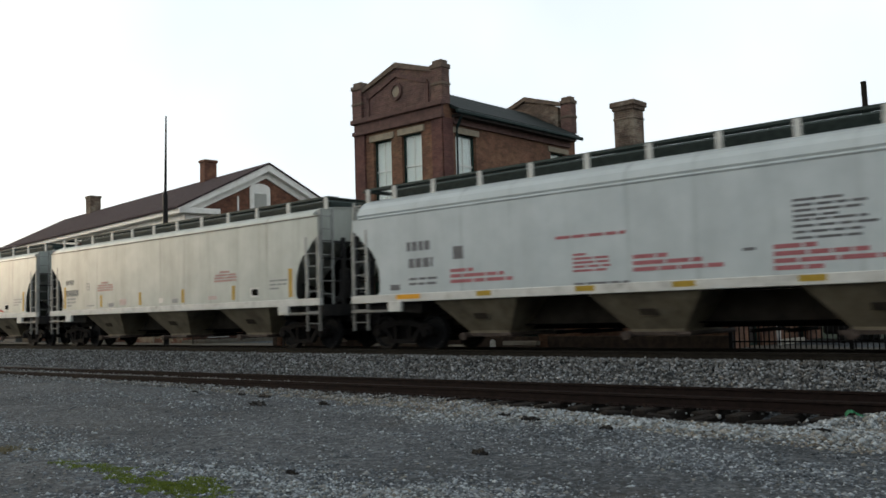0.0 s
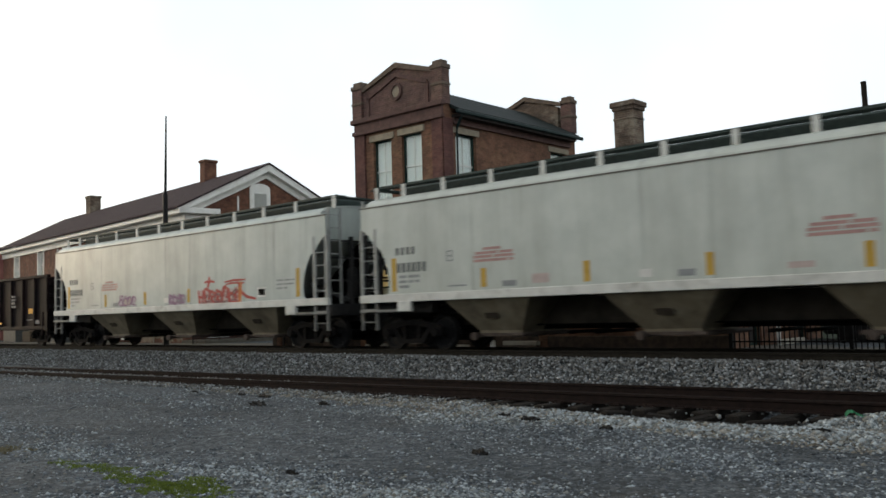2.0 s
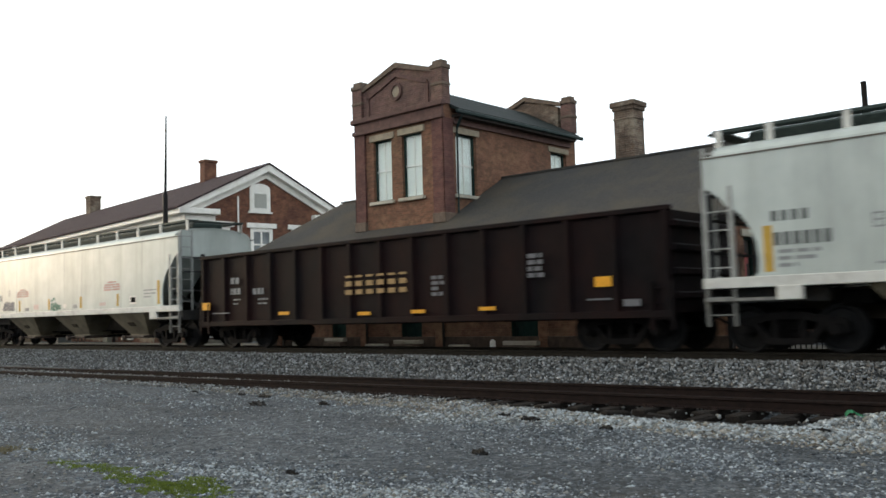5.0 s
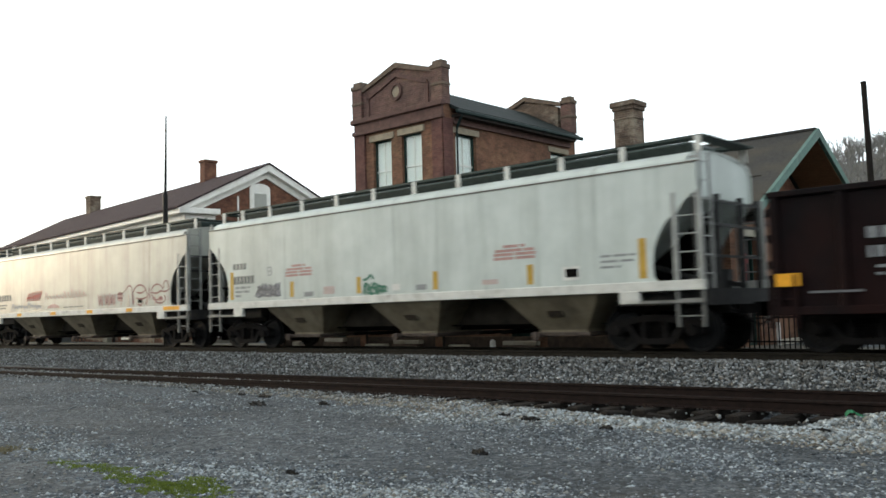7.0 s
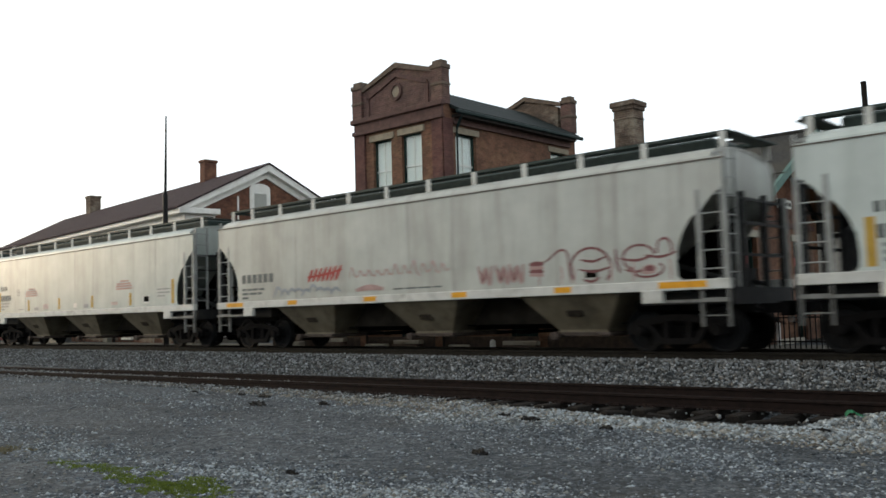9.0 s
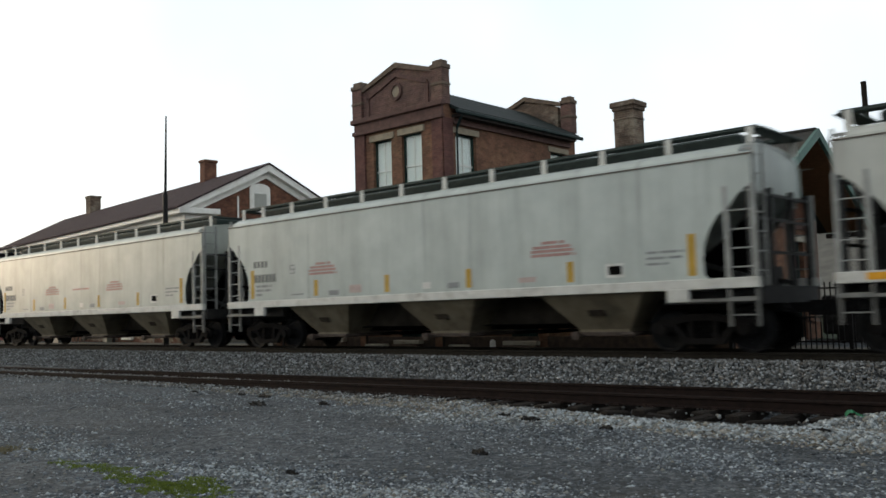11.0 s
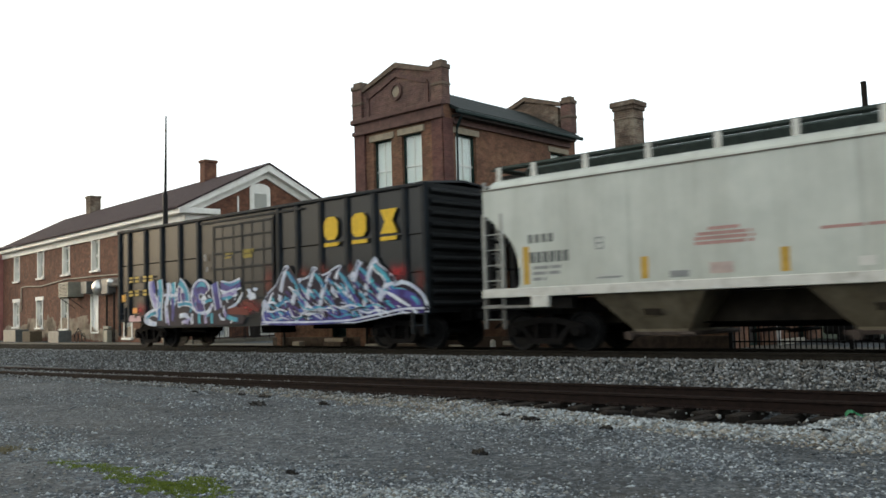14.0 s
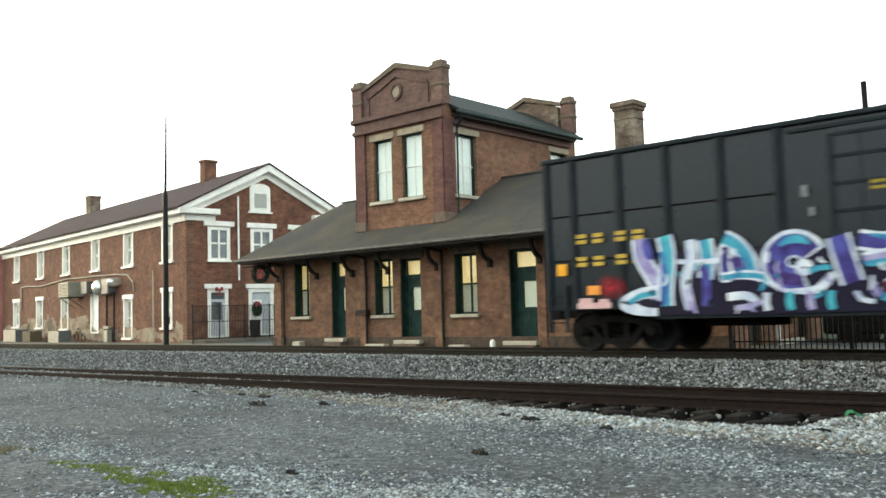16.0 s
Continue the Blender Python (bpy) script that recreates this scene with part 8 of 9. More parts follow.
def left_piece(car):
    """Five fat letters: white edges, purple and cyan above, near black indigo towards the foot."""
    dark = bmesh.new()
    prism(dark, [(-5.95, 1.0), (-5.5, 1.5), (-4.6, 2.1), (-3.3, 2.0), (-2.4, 2.2), (-1.4, 2.05), (-0.5, 1.6), (0.1, 1.0), (0.0, 0.80), (-3.0, 0.78), (-5.2, 0.80), (-5.8, 0.92)], "y", -HALF - 0.006, -HALF - 0.002)
    part("graffiti_shadow", dark, M["spray_dark"], car, "dark purple painted ground of the letters")
    layers = {m: bmesh.new() for m in ("spray_white", "spray_purple", "spray_violet", "spray_cyan", "spray_blue", "spray_lilac", "spray_dark")}
    deep = [0.0082]

    def line(m, width, *pts, even=True):
        deep[0] += 0.00012
        ribbon(layers[m], smooth_line(pts, 5), width, -HALF - deep[0], not even)

    def edged(m, width, *pts, rim=0.13):
        line("spray_white", width + rim, *pts)
        line(m, width, *pts)
    # a hooked upright
    edged("spray_lilac", 0.26, (-5.55, 2.4), (-5.5, 2.0), (-5.22, 1.5), (-5.14, 1.15))
    line("spray_violet", 0.2, (-5.42, 2.4), (-5.38, 2.15), (-5.3, 1.95), even=False)
    edged("spray_cyan", 0.24, (-4.98, 2.42), (-4.92, 1.95), (-5.0, 1.3), (-5.0, 0.98))
    line("spray_blue", 0.12, (-5.06, 2.1), (-5.0, 1.6), (-5.06, 1.0))
    line("spray_white", 0.24, (-5.15, 1.3), (-5.6, 1.24), (-5.98, 1.06), (-5.7, 0.93), (-5.2, 0.9))
    line("spray_cyan", 0.12, (-5.2, 1.26), (-5.6, 1.2), (-5.86, 1.06))
    line("spray_dark", 0.14, (-5.6, 1.08), (-5.35, 1.02), (-5.1, 1.02))
    # two stems with a bar
    line("spray_white", 0.22, (-4.42, 2.3), (-4.4, 1.9), (-4.55, 1.45), (-4.46, 0.9))
    edged("spray_cyan", 0.22, (-4.1, 2.28), (-4.06, 1.9), (-4.12, 1.5))
    line("spray_violet", 0.18, (-4.14, 1.75), (-4.1, 1.35), (-4.12, 0.95))
    line("spray_white", 0.1, (-4.7, 1.88), (-4.3, 1.84), (-3.75, 1.86))
    line("spray_lilac", 0.16, (-4.52, 1.3), (-4.5, 1.1), (-4.42, 0.9))
    # an arched letter
    edged("spray_cyan", 0.22, (-3.7, 2.28), (-3.42, 2.1), (-3.22, 1.8), (-3.2, 1.55))
    edged("spray_violet", 0.16, (-3.68, 2.1), (-3.7, 1.75), (-3.66, 1.45))
    line("spray_purple", 0.22, (-3.5, 1.9), (-3.42, 1.66), (-3.4, 1.5))
    edged("spray_cyan", 0.1, (-3.78, 1.5), (-3.3, 1.53), (-2.9, 1.46), (-2.6, 1.28), rim=0.1)
    line("spray_dark", 0.16, (-3.6, 1.38), (-3.2, 1.36), (-2.95, 1.28))
    line("spray_white", 0.16, (-3.68, 1.12), (-3.3, 1.14), (-3.1, 1.0))
    line("spray_lilac", 0.12, (-3.6, 0.92), (-3.3, 0.92), (-3.0, 1.02), even=False)
    # a round letter with a pale eye
    line("spray_white", 0.52, *arc(-2.36, 1.74, 0.36, 0.34, 20, 300, 14))
    line("spray_violet", 0.4, *arc(-2.36, 1.74, 0.34, 0.32, 25, 295, 14))
    line("spray_cyan", 0.16, *arc(-2.34, 1.84, 0.36, 0.32, 40, 140, 8), even=False)
    line("spray_purple", 0.22, *arc(-2.36, 1.66, 0.32, 0.26, 170, 290, 10))
    line("spray_white", 0.13, *arc(-2.18, 1.62, 0.1, 0.09, 0, 340, 10))
    line("spray_cyan", 0.1, (-2.1, 1.54), (-1.9, 1.6), (-1.7, 1.6))
    line("spray_white", 0.16, (-2.5, 1.2), (-2.0, 1.2), (-1.72, 1.42), (-1.74, 1.5), even=False)
    for x, m in ((-2.46, "spray_cyan"), (-2.08, "spray_lilac"), (-2.9, "spray_white"), (-1.72, "spray_cyan")):
        line(m, 0.13, (x, 1.18), (x - 0.02, 1.0), (x + 0.01, 0.84))
    # a flag-like letter
    edged("spray_violet", 0.3, (-1.56, 2.16), (-1.46, 1.75), (-1.34, 1.3))
    edged("spray_violet", 0.24, (-1.2, 2.06), (-0.7, 1.98), (-0.1, 2.1))
    line("spray_cyan", 0.1, (-1.0, 2.14), (-0.6, 2.06), (-0.12, 2.18), even=False)
    edged("spray_lilac", 0.14, (-1.14, 1.7), (-0.7, 1.76), (-0.3, 1.84), rim=0.12)
    line("spray_cyan", 0.12, (-1.2, 1.62), (-0.85, 1.64), (-0.55, 1.68), even=False)
    line("spray_white", 0.1, (-0.8, 1.32), (-0.4, 1.42), (-0.12, 1.62), (0.0, 1.8), even=False)
    line("spray_dark", 0.26, (-1.0, 1.52), (-0.95, 1.2), (-0.92, 0.9))
    line("spray_cyan", 0.14, (-0.88, 1.06), (-0.6, 0.98), (-0.28, 0.93))
    line("spray_white", 0.09, (-1.3, 1.15), (-1.2, 1.0), (-1.0, 0.96))
    # pale splashes past the last letter, and loose strokes
    r = random.Random(19)
    for _ in range(9):
        x, z = r.uniform(0.2, 0.75), r.uniform(1.55, 2.0)
        line("spray_white", r.uniform(0.07, 0.15), (x, z), (x + 0.1, z - 0.04), (x + 0.2, z - 0.02), even=False)
    for _ in range(34):
        x, z, n = r.uniform(-5.6, -0.2), r.uniform(0.9, 2.1), r.uniform(0.1, 0.28)
        line(("spray_white", "spray_cyan", "spray_dark", "spray_lilac")[r.randrange(4)], r.uniform(0.04, 0.09), (x, z), (x + r.uniform(-0.05, 0.05), z - n * 0.5), (x + r.uniform(-0.1, 0.1), max(0.82, z - n)), even=False)
    red = bmesh.new()
    ribbon(red, [(-0.85, 1.22), (-0.4, 1.24), (0.3, 1.16)], 0.26, -HALF - 0.0066)
    ribbon(red, [(0.0, 1.5), (0.5, 1.35), (0.8, 1.2)], 0.16, -HALF - 0.0068)
    tagged(part("graffiti_stroke", red, M["spray_scarlet_dull"], car), kind="stuff")
    for m, bm in layers.items():
        tagged(part("graffiti_letters", bm, M[m], car), kind="stuff")


def tag(car, x0, x1, z0, z1, line, count, seed, width=0.05, fill=None, label="sprayed tag"):
    """A row of crowded sprayed letters: bars, bows and hooks, some with points standing above the row."""
    rng = random.Random(seed)
    bm, under = bmesh.new(), bmesh.new()
    w = (x1 - x0) / count
    for k in range(count):
        x = x0 + w * (k + 0.5)
        h = (z1 - z0) * rng.uniform(0.75, 1.0)
        y = -HALF - 0.006 - 0.0006 * (k % 3)
        lean = rng.uniform(-0.12, 0.12)
        if fill:
            ribbon(under, [(x - lean, z0), (x, z0 + h / 2), (x + lean, z0 + h * 0.92)], w * 0.85, y + 0.003, False)
        ribbon(bm, smooth_line([(x - w * 0.4 - lean, z0 + 0.02), (x - w * 0.3, z0 + h * 0.5), (x - w * 0.2 + lean, z0 + h)]), width * 1.2, y)
        kind = rng.randrange(4)
        if kind == 0:
            ribbon(bm, arc(x, z0 + h * 0.62, w * 0.45, h * 0.3, -60, 200), width, y - 0.0003, False)
        elif kind == 1:
            ribbon(bm, smooth_line([(x - w * 0.35, z0 + h * 0.9), (x + w * 0.45, z0 + h * 0.7), (x - w * 0.1, z0 + h * 0.45), (x + w * 0.5, z0 + 0.02)]), width, y - 0.0003, False)
        elif kind == 2:
            ribbon(bm, arc(x + w * 0.05, z0 + h * 0.36, w * 0.48, h * 0.34, 30, 330), width, y - 0.0003, False)
        else:
            ribbon(bm, smooth_line([(x + w * 0.4, z0 + h), (x + w * 0.3, z0 + h * 0.4), (x + w * 0.5, z0)]), width, y - 0.0003, False)
            ribbon(bm, [(x - w * 0.4, z0 + h * 0.5), (x, z0 + h * 0.55), (x + w * 0.4, z0 + h * 0.5)], width, y - 0.0004)
        ribbon(bm, [(x - w * 0.5, z0 + rng.uniform(0, 0.1)), (x, z0 + rng.uniform(0, 0.1)), (x + w * 0.55, z0 + rng.uniform(0, 0.12))], width * 0.8, y - 0.0006)
    if fill:
        tagged(part("graffiti_fill", under, M[fill], car), kind="stuff")
    return tagged(part("graffiti", bm, M[line], car, label), kind="stuff")


def train():
    bays = {  # start middle of each car, and its paint
        "a": (-9.53, "hopper_grey"), "b": (-28.35, "hopper_warm"), "c": (-47.17, "hopper"), "d": (-83.89, "hopper_light"),
        "e": (-102.63, "hopper_tan"), "f": (-121.49, "hopper"), "g": (-140.39, "hopper_warm")}
    labels = {"a": "light grey covered hopper with red stencil lines and orange sill marks",
              "b": "cream covered hopper car with yellow bars and faded stencils",
              "c": "pale grey covered hopper sprayed with red graffiti",
              "d": "white covered hopper car with a small green tag",
              "e": "dirty tan covered hopper with dark red graffiti along it",
              "f": "pale grey covered hopper with yellow bars and red stencils",
              "g": "clean pale covered hopper car with yellow bars"}
    first = covered_hopper()
    tagged(first, group="freight cars of the train")
    cars = {}
    for k, (key, (x, paint)) in enumerate(bays.items()):
        car = first if k == 0 else copy_thing(first, pose(x, TRACK_Y, 0))
        car.matrix_basis = pose(x, TRACK_Y, 0)
        tagged(car, labels[key])
        cars[key] = car
        CARS.append((car, x))
        if k:
            for o in car.children:
                if o.data and o.data.name.startswith("wheelset"):
                    WHEELS.append((o, o.matrix_basis.translation.x))
    for key, car in cars.items():
        for o in car.children:
            if o.data and o.data.materials and o.data.materials[0] == M["hopper"] and bays[key][1] != "hopper":
                o.material_slots[0].link = "OBJECT"
                o.material_slots[0].material = M[bays[key][1]]
    # marks
    for key in "bcdfg":
        car = cars[key]
        bars(car, "yellow_bar", [(7.28, 7.46, 1.57, 2.42), (-7.50, -7.32, 1.57, 2.45)], M["bar_yellow"], "yellow safety bars")
        bars(car, "yellow_bar", [(x, x + 0.17, 1.57, 2.03) for x in (-4.43, -1.49, 1.38, 4.36)], M["bar_yellow"], "short yellow bars")
        seed = ord(key)
        bars(car, "stencil", [(-7.33 + 0.19 * k, -7.21 + 0.19 * k, 2.52, 2.72) for k in range(4)] + [(-7.30 + 0.185 * k, -7.165 + 0.185 * k, 2.06, 2.31) for k in range(6)],
             M["stencil_mark"], "dark worn reporting marks")
        bars(car, "stencil", word_rows(-7.22, 1.98, (0.78, 0.74, 0.36), 0.07, 0.06, 0.3, seed) + word_rows(6.35, 2.12, (0.85, 0.8, 0.5), 0.05, 0.07, seed=seed)
             + [(-5.53, -5.50, 2.26, 2.53), (-5.35, -5.32, 2.26, 2.53), (-5.50, -5.35, 2.26, 2.29), (-5.50, -5.35, 2.50, 2.53), (-5.50, -5.35, 2.38, 2.41),
                (-3.77, -3.35, 1.56, 1.70), (0.78, 1.15, 1.58, 1.72), (-5.5, -4.9, 1.62, 1.66)], M["stencil_grey"], "grey stencilled data")
        # two blocks of red writing, a narrow line over three wide ones
        left, right = (-3.2, 2.1) if key == "g" else (-4.64, 3.38)
        lines = [row for x0 in ((left,) if key == "c" else (left, right)) for row in word_rows(x0 + 0.3, 2.53, (0.64,), 0.065, 0.03, 0.6, seed)
                 + word_rows(x0 + 0.06, 2.43, (1.14,), 0.065, 0.03, 0.7, seed + 1) + word_rows(x0, 2.34, (1.24, 1.22), 0.065, 0.03, 0.8, seed + 2)]
        if key == "g":
            lines += word_rows(-0.73, 2.36, (1.4,), 0.06, 0.03, 0.6, seed + 3)
        bars(car, "stencil", lines, M["stencil_red"], "faded red stencilled writing")
        bars(car, "stencil", [(-2.9, -2.42, 1.6, 1.82), (3.0, 3.5, 1.62, 1.74)], M["stencil_blush"], "faint pink painted panel")
        bars(car, "route_card", [(-0.1, 0.18, 1.6, 1.77)], M["sill"], "pale card holder")
        bars(car, "box_opening", [(5.36, 5.80, 1.62, 1.92)], M["sill"])
        bars(car, "dark_panel", [(5.43, 5.75, 1.68, 1.87)], M["under"]).location.y = -0.004
    # the first car has deep rounded eaves with two pressed ridges, and no dark seam
    car = cars["a"]
    eaves = [(1.6, 3.58), (1.625, 3.62), (1.60, 3.66), (1.62, 3.71), (1.60, 3.76), (1.55, 3.88), (1.45, 3.99), (1.30, 4.08), (1.1, 4.15), (0.7, 4.23), (0.0, 4.27)]

    def renew(name, makers):
        for o, bm in zip([o for o in car.children if o.name.split(".")[0] == name], makers):
            me = bpy.data.meshes.new(name)
            bm.to_mesh(me)
            bm.free()
            me.materials.append(M["hopper_grey"])
            o.data = me
    renew("roof", [roof_bm(eaves)])
    renew("side_sheet", [side_sheet_bm(-1, 3.6), side_sheet_bm(1, 3.6)])
    renew("end_sheet", [end_sheets_bm(-1, eaves), end_sheets_bm(1, eaves)])
    for o in [o for o in car.children if o.name.startswith("roof_seam")]:
        bpy.data.objects.remove(o)
    bars(car, "stencil", word_rows(-6.56, 2.84, (0.9,), 0.24, word=0.16, seed=3) + word_rows(-6.5, 2.40, (0.85,), 0.24, word=0.16, seed=5)
         + word_rows(-6.5, 1.9, (1.0, 1.05), 0.06, 0.07, seed=4) + [(-4.95, -4.62, 2.3, 2.62), (2.5, 2.75, 2.0, 2.06)]
         + word_rows(3.5, 2.9, (0.9, 1.3, 1.2, 0.9), 0.05, 0.05, seed=6) + word_rows(3.5, 2.52, (1.3, 1.5, 1.2, 1.25), 0.05, 0.06, seed=7)
         + word_rows(-1.4, 1.55, (1.4,), 0.05, seed=8) + [(-7.2, -6.85, 1.6, 1.75)], M["stencil_dark"], "dark stencilled data")
    bars(car, "stencil", word_rows(-5.06, 2.06, (0.75, 1.7, 1.95), 0.085, 0.05, 0.5, 9) + word_rows(-1.85, 2.62, (1.8,), 0.07, seed=10)
         + word_rows(0.1, 2.08, (0.8, 1.55, 2.0), 0.085, 0.05, 0.5, 11) + word_rows(3.1, 2.08, (0.8, 1.7, 2.0, 0.9), 0.085, 0.05, 0.5, 12)
         + word_rows(-1.4, 2.2, (0.35, 0.9, 1.0, 0.95, 0.9), 0.05, 0.04, 0.4, 13), M["stencil_crimson"], "red stencilled lines")
    sill_marks = [(-6.95, -6.1), (-4.2, -3.75), (-1.35, -0.85), (1.0, 1.5), (3.55, 4.05), (6.0, 6.5)]
    for k, (x0, x1) in enumerate(sill_marks):
        part("reflector", boxes((x0, x1, -HALF - 0.041, -HALF - 0.036, 1.36, 1.48)), M["reflector" if k == 0 else "sill_yellow"], car, "orange sill reflector" if k == 0 else "dull yellow sill mark")
    car = cars["c"]
    tag(car, 2.05, 4.5, 1.42, 2.1, "spray_scarlet", 7, 4, 0.085, "spray_blush", "bright red sprayed tag with pale filling")
    tag(car, 2.3, 4.4, 1.5, 1.95, "spray_maroon", 6, 14, 0.05, None, "dark red shading of the tag")
    star = bmesh.new()
    ribbon(star, [(2.6, 1.95), (2.72, 2.2), (2.74, 2.38)], 0.13, -HALF - 0.009)
    ribbon(star, [(2.45, 2.2), (2.75, 2.24), (3.05, 2.2)], 0.09, -HALF - 0.0092)
    ribbon(star, [(3.6, 2.16), (4.1, 2.21), (4.75, 2.2)], 0.07, -HALF - 0.0094)
    ribbon(star, [(3.65, 2.08), (4.0, 2.12), (4.7, 2.1)], 0.06, -HALF - 0.0095)
    flame = bmesh.new()
    ribbon(flame, [(4.42, 1.5), (4.46, 1.8), (4.5, 2.15)], 0.2, -HALF - 0.0097)
    tagged(part("graffiti_flame", flame, M["spray_flame"], car, "orange sprayed stroke"), kind="stuff")
    ribbon(star, [(4.3, 2.2), (4.5, 1.85), (4.8, 1.66), (5.3, 1.58)], 0.11, -HALF - 0.0096)
    tagged(part("graffiti_point", star, M["spray_scarlet"], car), kind="stuff")
    tag(car, 0.2, 1.25, 1.52, 1.96, "spray_plum", 4, 9, 0.07, "spray_mauve", "faded plum tag")
    tag(car, -3.3, -2.05, 1.56, 2.0, "spray_plum", 4, 6, 0.06, "spray_mauve", "faded plum tag")
    car = cars["d"]
    tag(car, -1.2, -0.62, 1.52, 1.9, "spray_green", 3, 5, 0.06, "spray_sage", "small dark green tag")
    tag(car, -0.66, -0.3, 1.56, 1.8, "spray_green", 2, 7, 0.06, "spray_sage", "small dark green tag")
    dot = bmesh.new()
    ribbon(dot, smooth_line([(-1.22, 1.93), (-1.05, 1.96), (-0.92, 2.05), (-0.8, 1.94)]), 0.07, -HALF - 0.0085, False)
    part("graffiti_ring", dot, M["spray_green"], car)
    tag(car, -6.08, -4.9, 1.62, 2.06, "stencil_dim", 5, 8, 0.075, "spray_greyblue", "dark grey sprayed tag")
    car = cars["e"]
    loops = {m: bmesh.new() for m in ("spray_maroon", "spray_rose", "spray_scarlet", "spray_greyblue")}
    deep = [0.006]

    def loop(m, width, *pts, even=False):
        deep[0] += 0.0001
        ribbon(loops[m], smooth_line(pts, 5), width, -HALF - deep[0], not even)
    # large looping letters with a dab at either end
    loop("spray_maroon", 0.05, (4.2, 2.02), (4.45, 2.12), (4.75, 2.3), (4.95, 2.24), (5.0, 1.9), (5.03, 1.55))
    loop("spray_maroon", 0.055, *arc(5.55, 1.86, 0.52, 0.44, -40, 215, 16), even=True)
    for x0, x1, z in ((5.3, 5.95, 2.06), (5.25, 6.1, 1.84), (5.35, 5.8, 1.62), (6.3, 7.1, 2.02), (6.9, 7.62, 2.06), (6.4, 7.0, 1.78)):
        loop("spray_maroon", 0.06, (x0, z), ((x0 + x1) / 2, z - 0.06), (x1, z + 0.03))
    loop("spray_maroon", 0.05, *arc(6.75, 2.02, 0.38, 0.26, 10, 250, 14), even=True)
    loop("spray_maroon", 0.05, *arc(7.35, 2.16, 0.17, 0.22, -20, 200, 10), even=True)
    loop("spray_maroon", 0.05, *arc(6.95, 1.76, 0.36, 0.16, 150, 400, 12), even=True)
    loop("spray_rose", 0.2, (6.8, 1.72), (7.0, 1.76), (7.15, 1.74))
    loop("spray_maroon", 0.12, (6.88, 1.76), (7.0, 1.78), (7.1, 1.75))
    loop("spray_maroon", 0.07, (6.2, 2.24), (6.22, 1.95), (6.3, 1.72))
    for x in (4.15, 4.78, 5.1, 6.05, 6.6, 7.45):
        loop("spray_rose", 0.05, (x, 1.95), (x + 0.03, 1.75), (x + 0.01, 1.53))
    for k in range(4):
        loop("spray_maroon" if k % 2 else "spray_rose", 0.11, (3.9, 1.78 + 0.08 * k), (4.1, 1.8 + 0.08 * k), (4.3, 1.76 + 0.085 * k))
    # zigzag, red hatching, and faint lines towards the other end
    for x in (2.35, 2.9, 3.3):
        loop("spray_rose", 0.12, (x, 2.08), (x + 0.14, 1.66), (x + 0.24, 2.0), (x + 0.36, 1.62), (x + 0.44, 2.06))
        loop("spray_maroon", 0.04, (x + 0.1, 1.98), (x + 0.16, 1.7), (x + 0.26, 1.94))
    for k in range(7):
        loop("spray_scarlet", 0.12, (-4.1 + 0.2 * k, 1.98), (-4.0 + 0.2 * k, 2.15), (-3.9 + 0.21 * k, 2.34 + 0.01 * k))
    loop("spray_scarlet", 0.07, (-4.15, 2.12), (-3.4, 2.16), (-2.6, 2.28))
    r = random.Random(24)
    for k in range(11):
        x = -2.3 + 0.34 * k
        loop("spray_rose", 0.05, (x, 2.0), (x + 0.1, 2.2 + r.uniform(-0.05, 0.16)), (x + 0.22, 2.05), (x + 0.34, 2.0 + r.uniform(-0.08, 0.1)))
    for k in range(9):
        x = -5.75 + 0.33 * k
        loop("spray_greyblue", 0.09, (x, 1.62 + r.uniform(-0.05, 0.1)), (x + 0.2, 1.8 + r.uniform(-0.06, 0.12)), (x + 0.42, 1.64 + r.uniform(-0.06, 0.1)))
    loop("spray_rose", 0.16, (-2.05, 1.66), (-1.5, 1.72), (-0.95, 1.66))
    for m, bm in loops.items():
        tagged(part("graffiti", bm, M[m], car, "faded looping sprayed lettering"), kind="stuff")
    bars(car, "stencil", [(-7.38 + 0.28 * k, -7.18 + 0.28 * k, 2.06, 2.33) for k in range(6)] + word_rows(-7.38, 1.9, (1.15, 1.1, 0.4), 0.07, 0.06, 0.3, seed=32)
         + word_rows(-0.6, 1.66, (1.8,), 0.04, seed=33), M["stencil_mark"], "dark stencilled data")
    bars(car, "dark_panel", [(5.42, 5.72, 1.65, 1.82)], M["under"])
    for x0, x1 in ((-8.2, -7.32), (-5.04, -4.62), (-1.72, -1.23), (1.5, 1.98), (4.6, 5.05), (7.2, 8.25)):
        part("reflector", boxes((x0, x1, -HALF - 0.041, -HALF - 0.036, 1.34, 1.47)), M["reflector"], car, "orange sill reflector")
    g = gondola()
    g.matrix_basis = pose(-65.24, TRACK_Y, 0)
    CARS.append((g, -65.24))
    b = boxcar()
    b.matrix_basis = pose(-158.98, TRACK_Y, 0)
    CARS.append((b, -158.98))


train()


# ---- movement ----
def gone(t):
    """How far the train has come after t seconds: it slowly gathers speed."""
    a = 9.57 * t + 0.5 * 0.0165 * min(t, 4) ** 2 + (0.066 * (t - 4) if t > 4 else 0)
    if t > 9.2:
        u = min(t, 11.3) - 9.2
        a += 0.5 * 0.102 * u * u + (0.2145 * (t - 11.3) if t > 11.3 else 0)
    return a


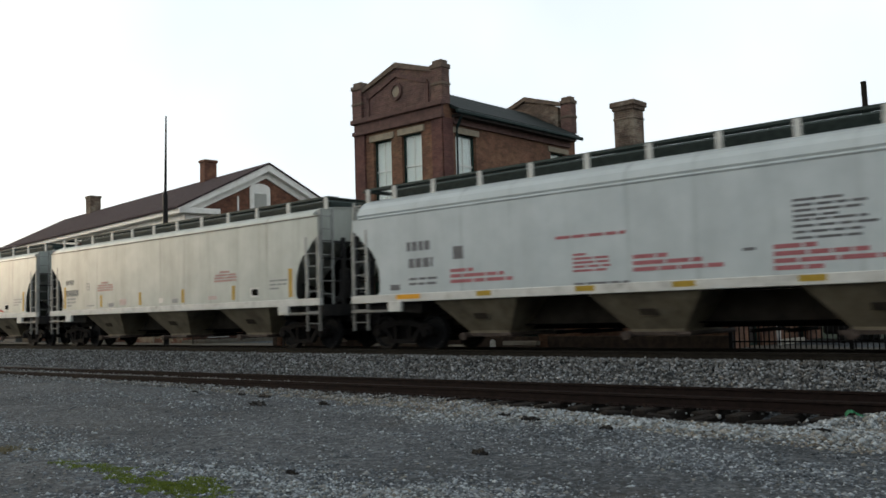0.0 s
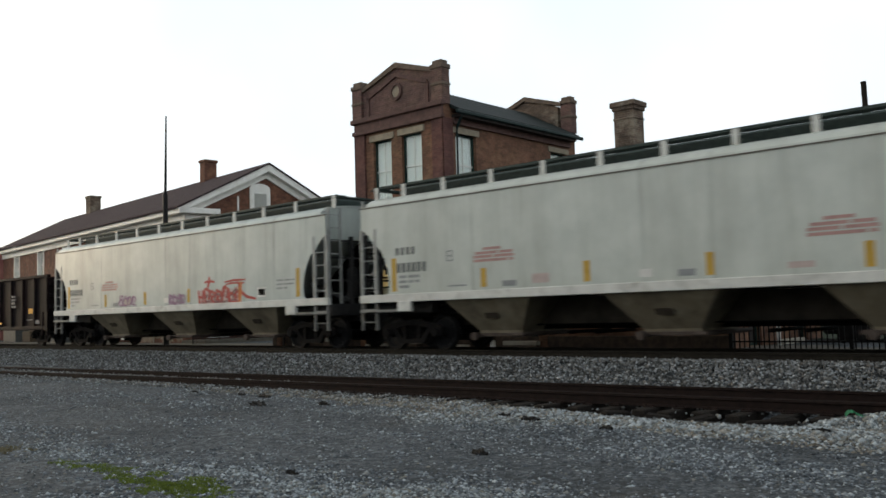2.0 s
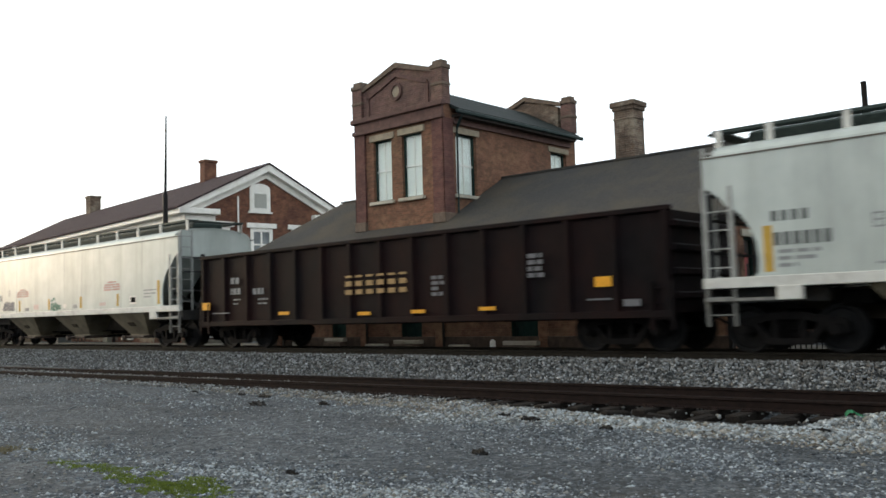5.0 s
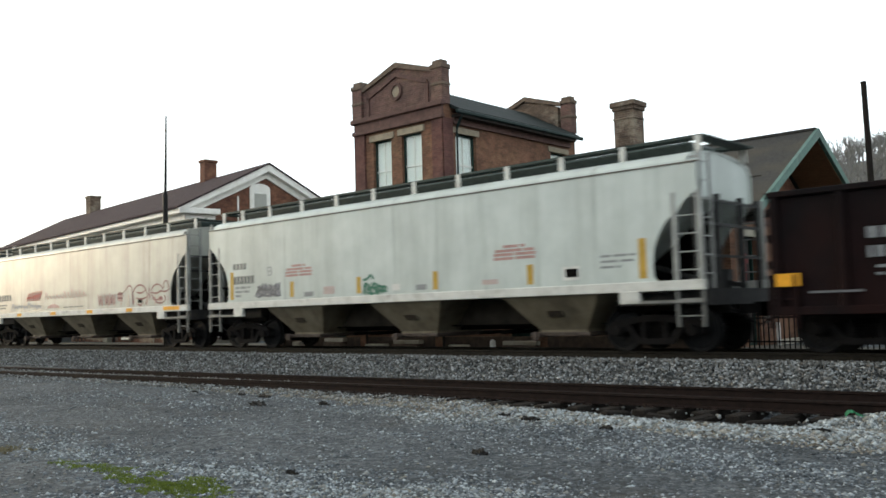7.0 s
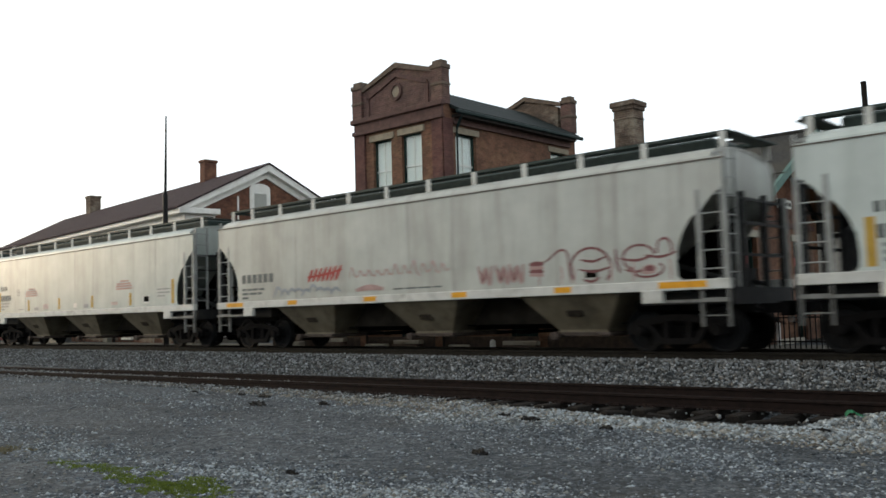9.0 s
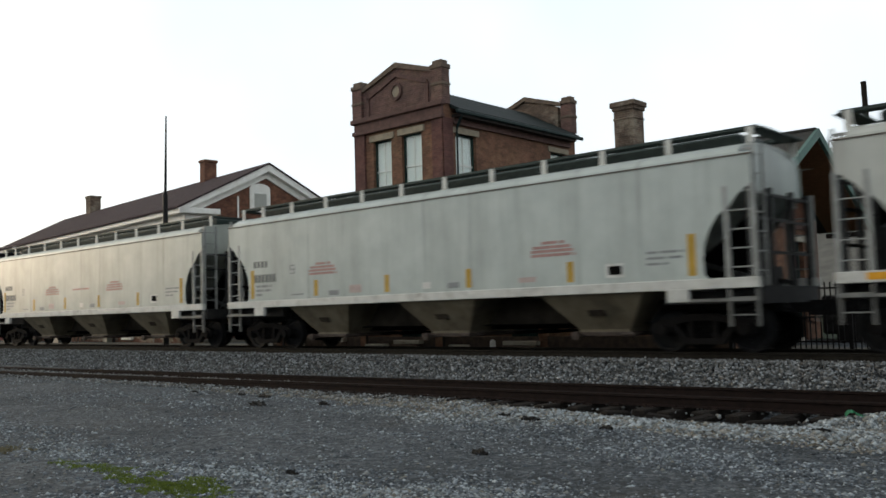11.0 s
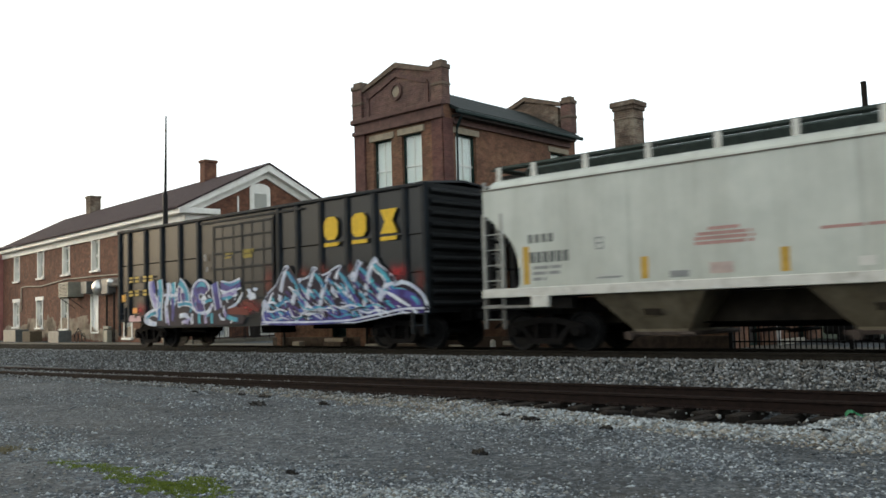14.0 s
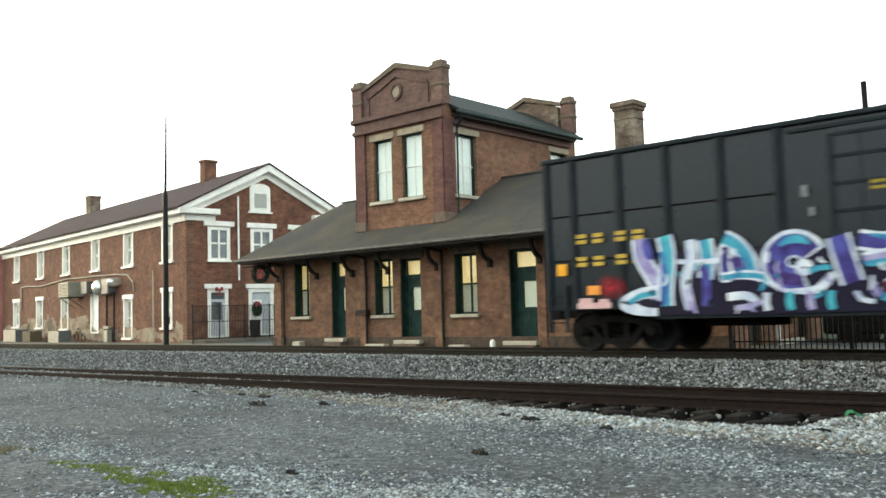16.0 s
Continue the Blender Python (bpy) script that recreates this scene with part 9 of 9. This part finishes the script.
def motions():
    times = [0.0, 1 / 30] + [k * 0.5 for k in range(1, 32)] + [16 - 1 / 30, 16.0]
    for car, x in CARS:
        walk(car, [(t, pose(x + gone(t), TRACK_Y, 0)) for t in times])
    ticks = [k / 15 for k in range(241)]
    for wheels, x in WHEELS:
        walk(wheels, [(t, pose(x, 0, 0.475, 0, math.degrees(gone(t) / 0.475) % 360, 0)) for t in ticks])


motions()
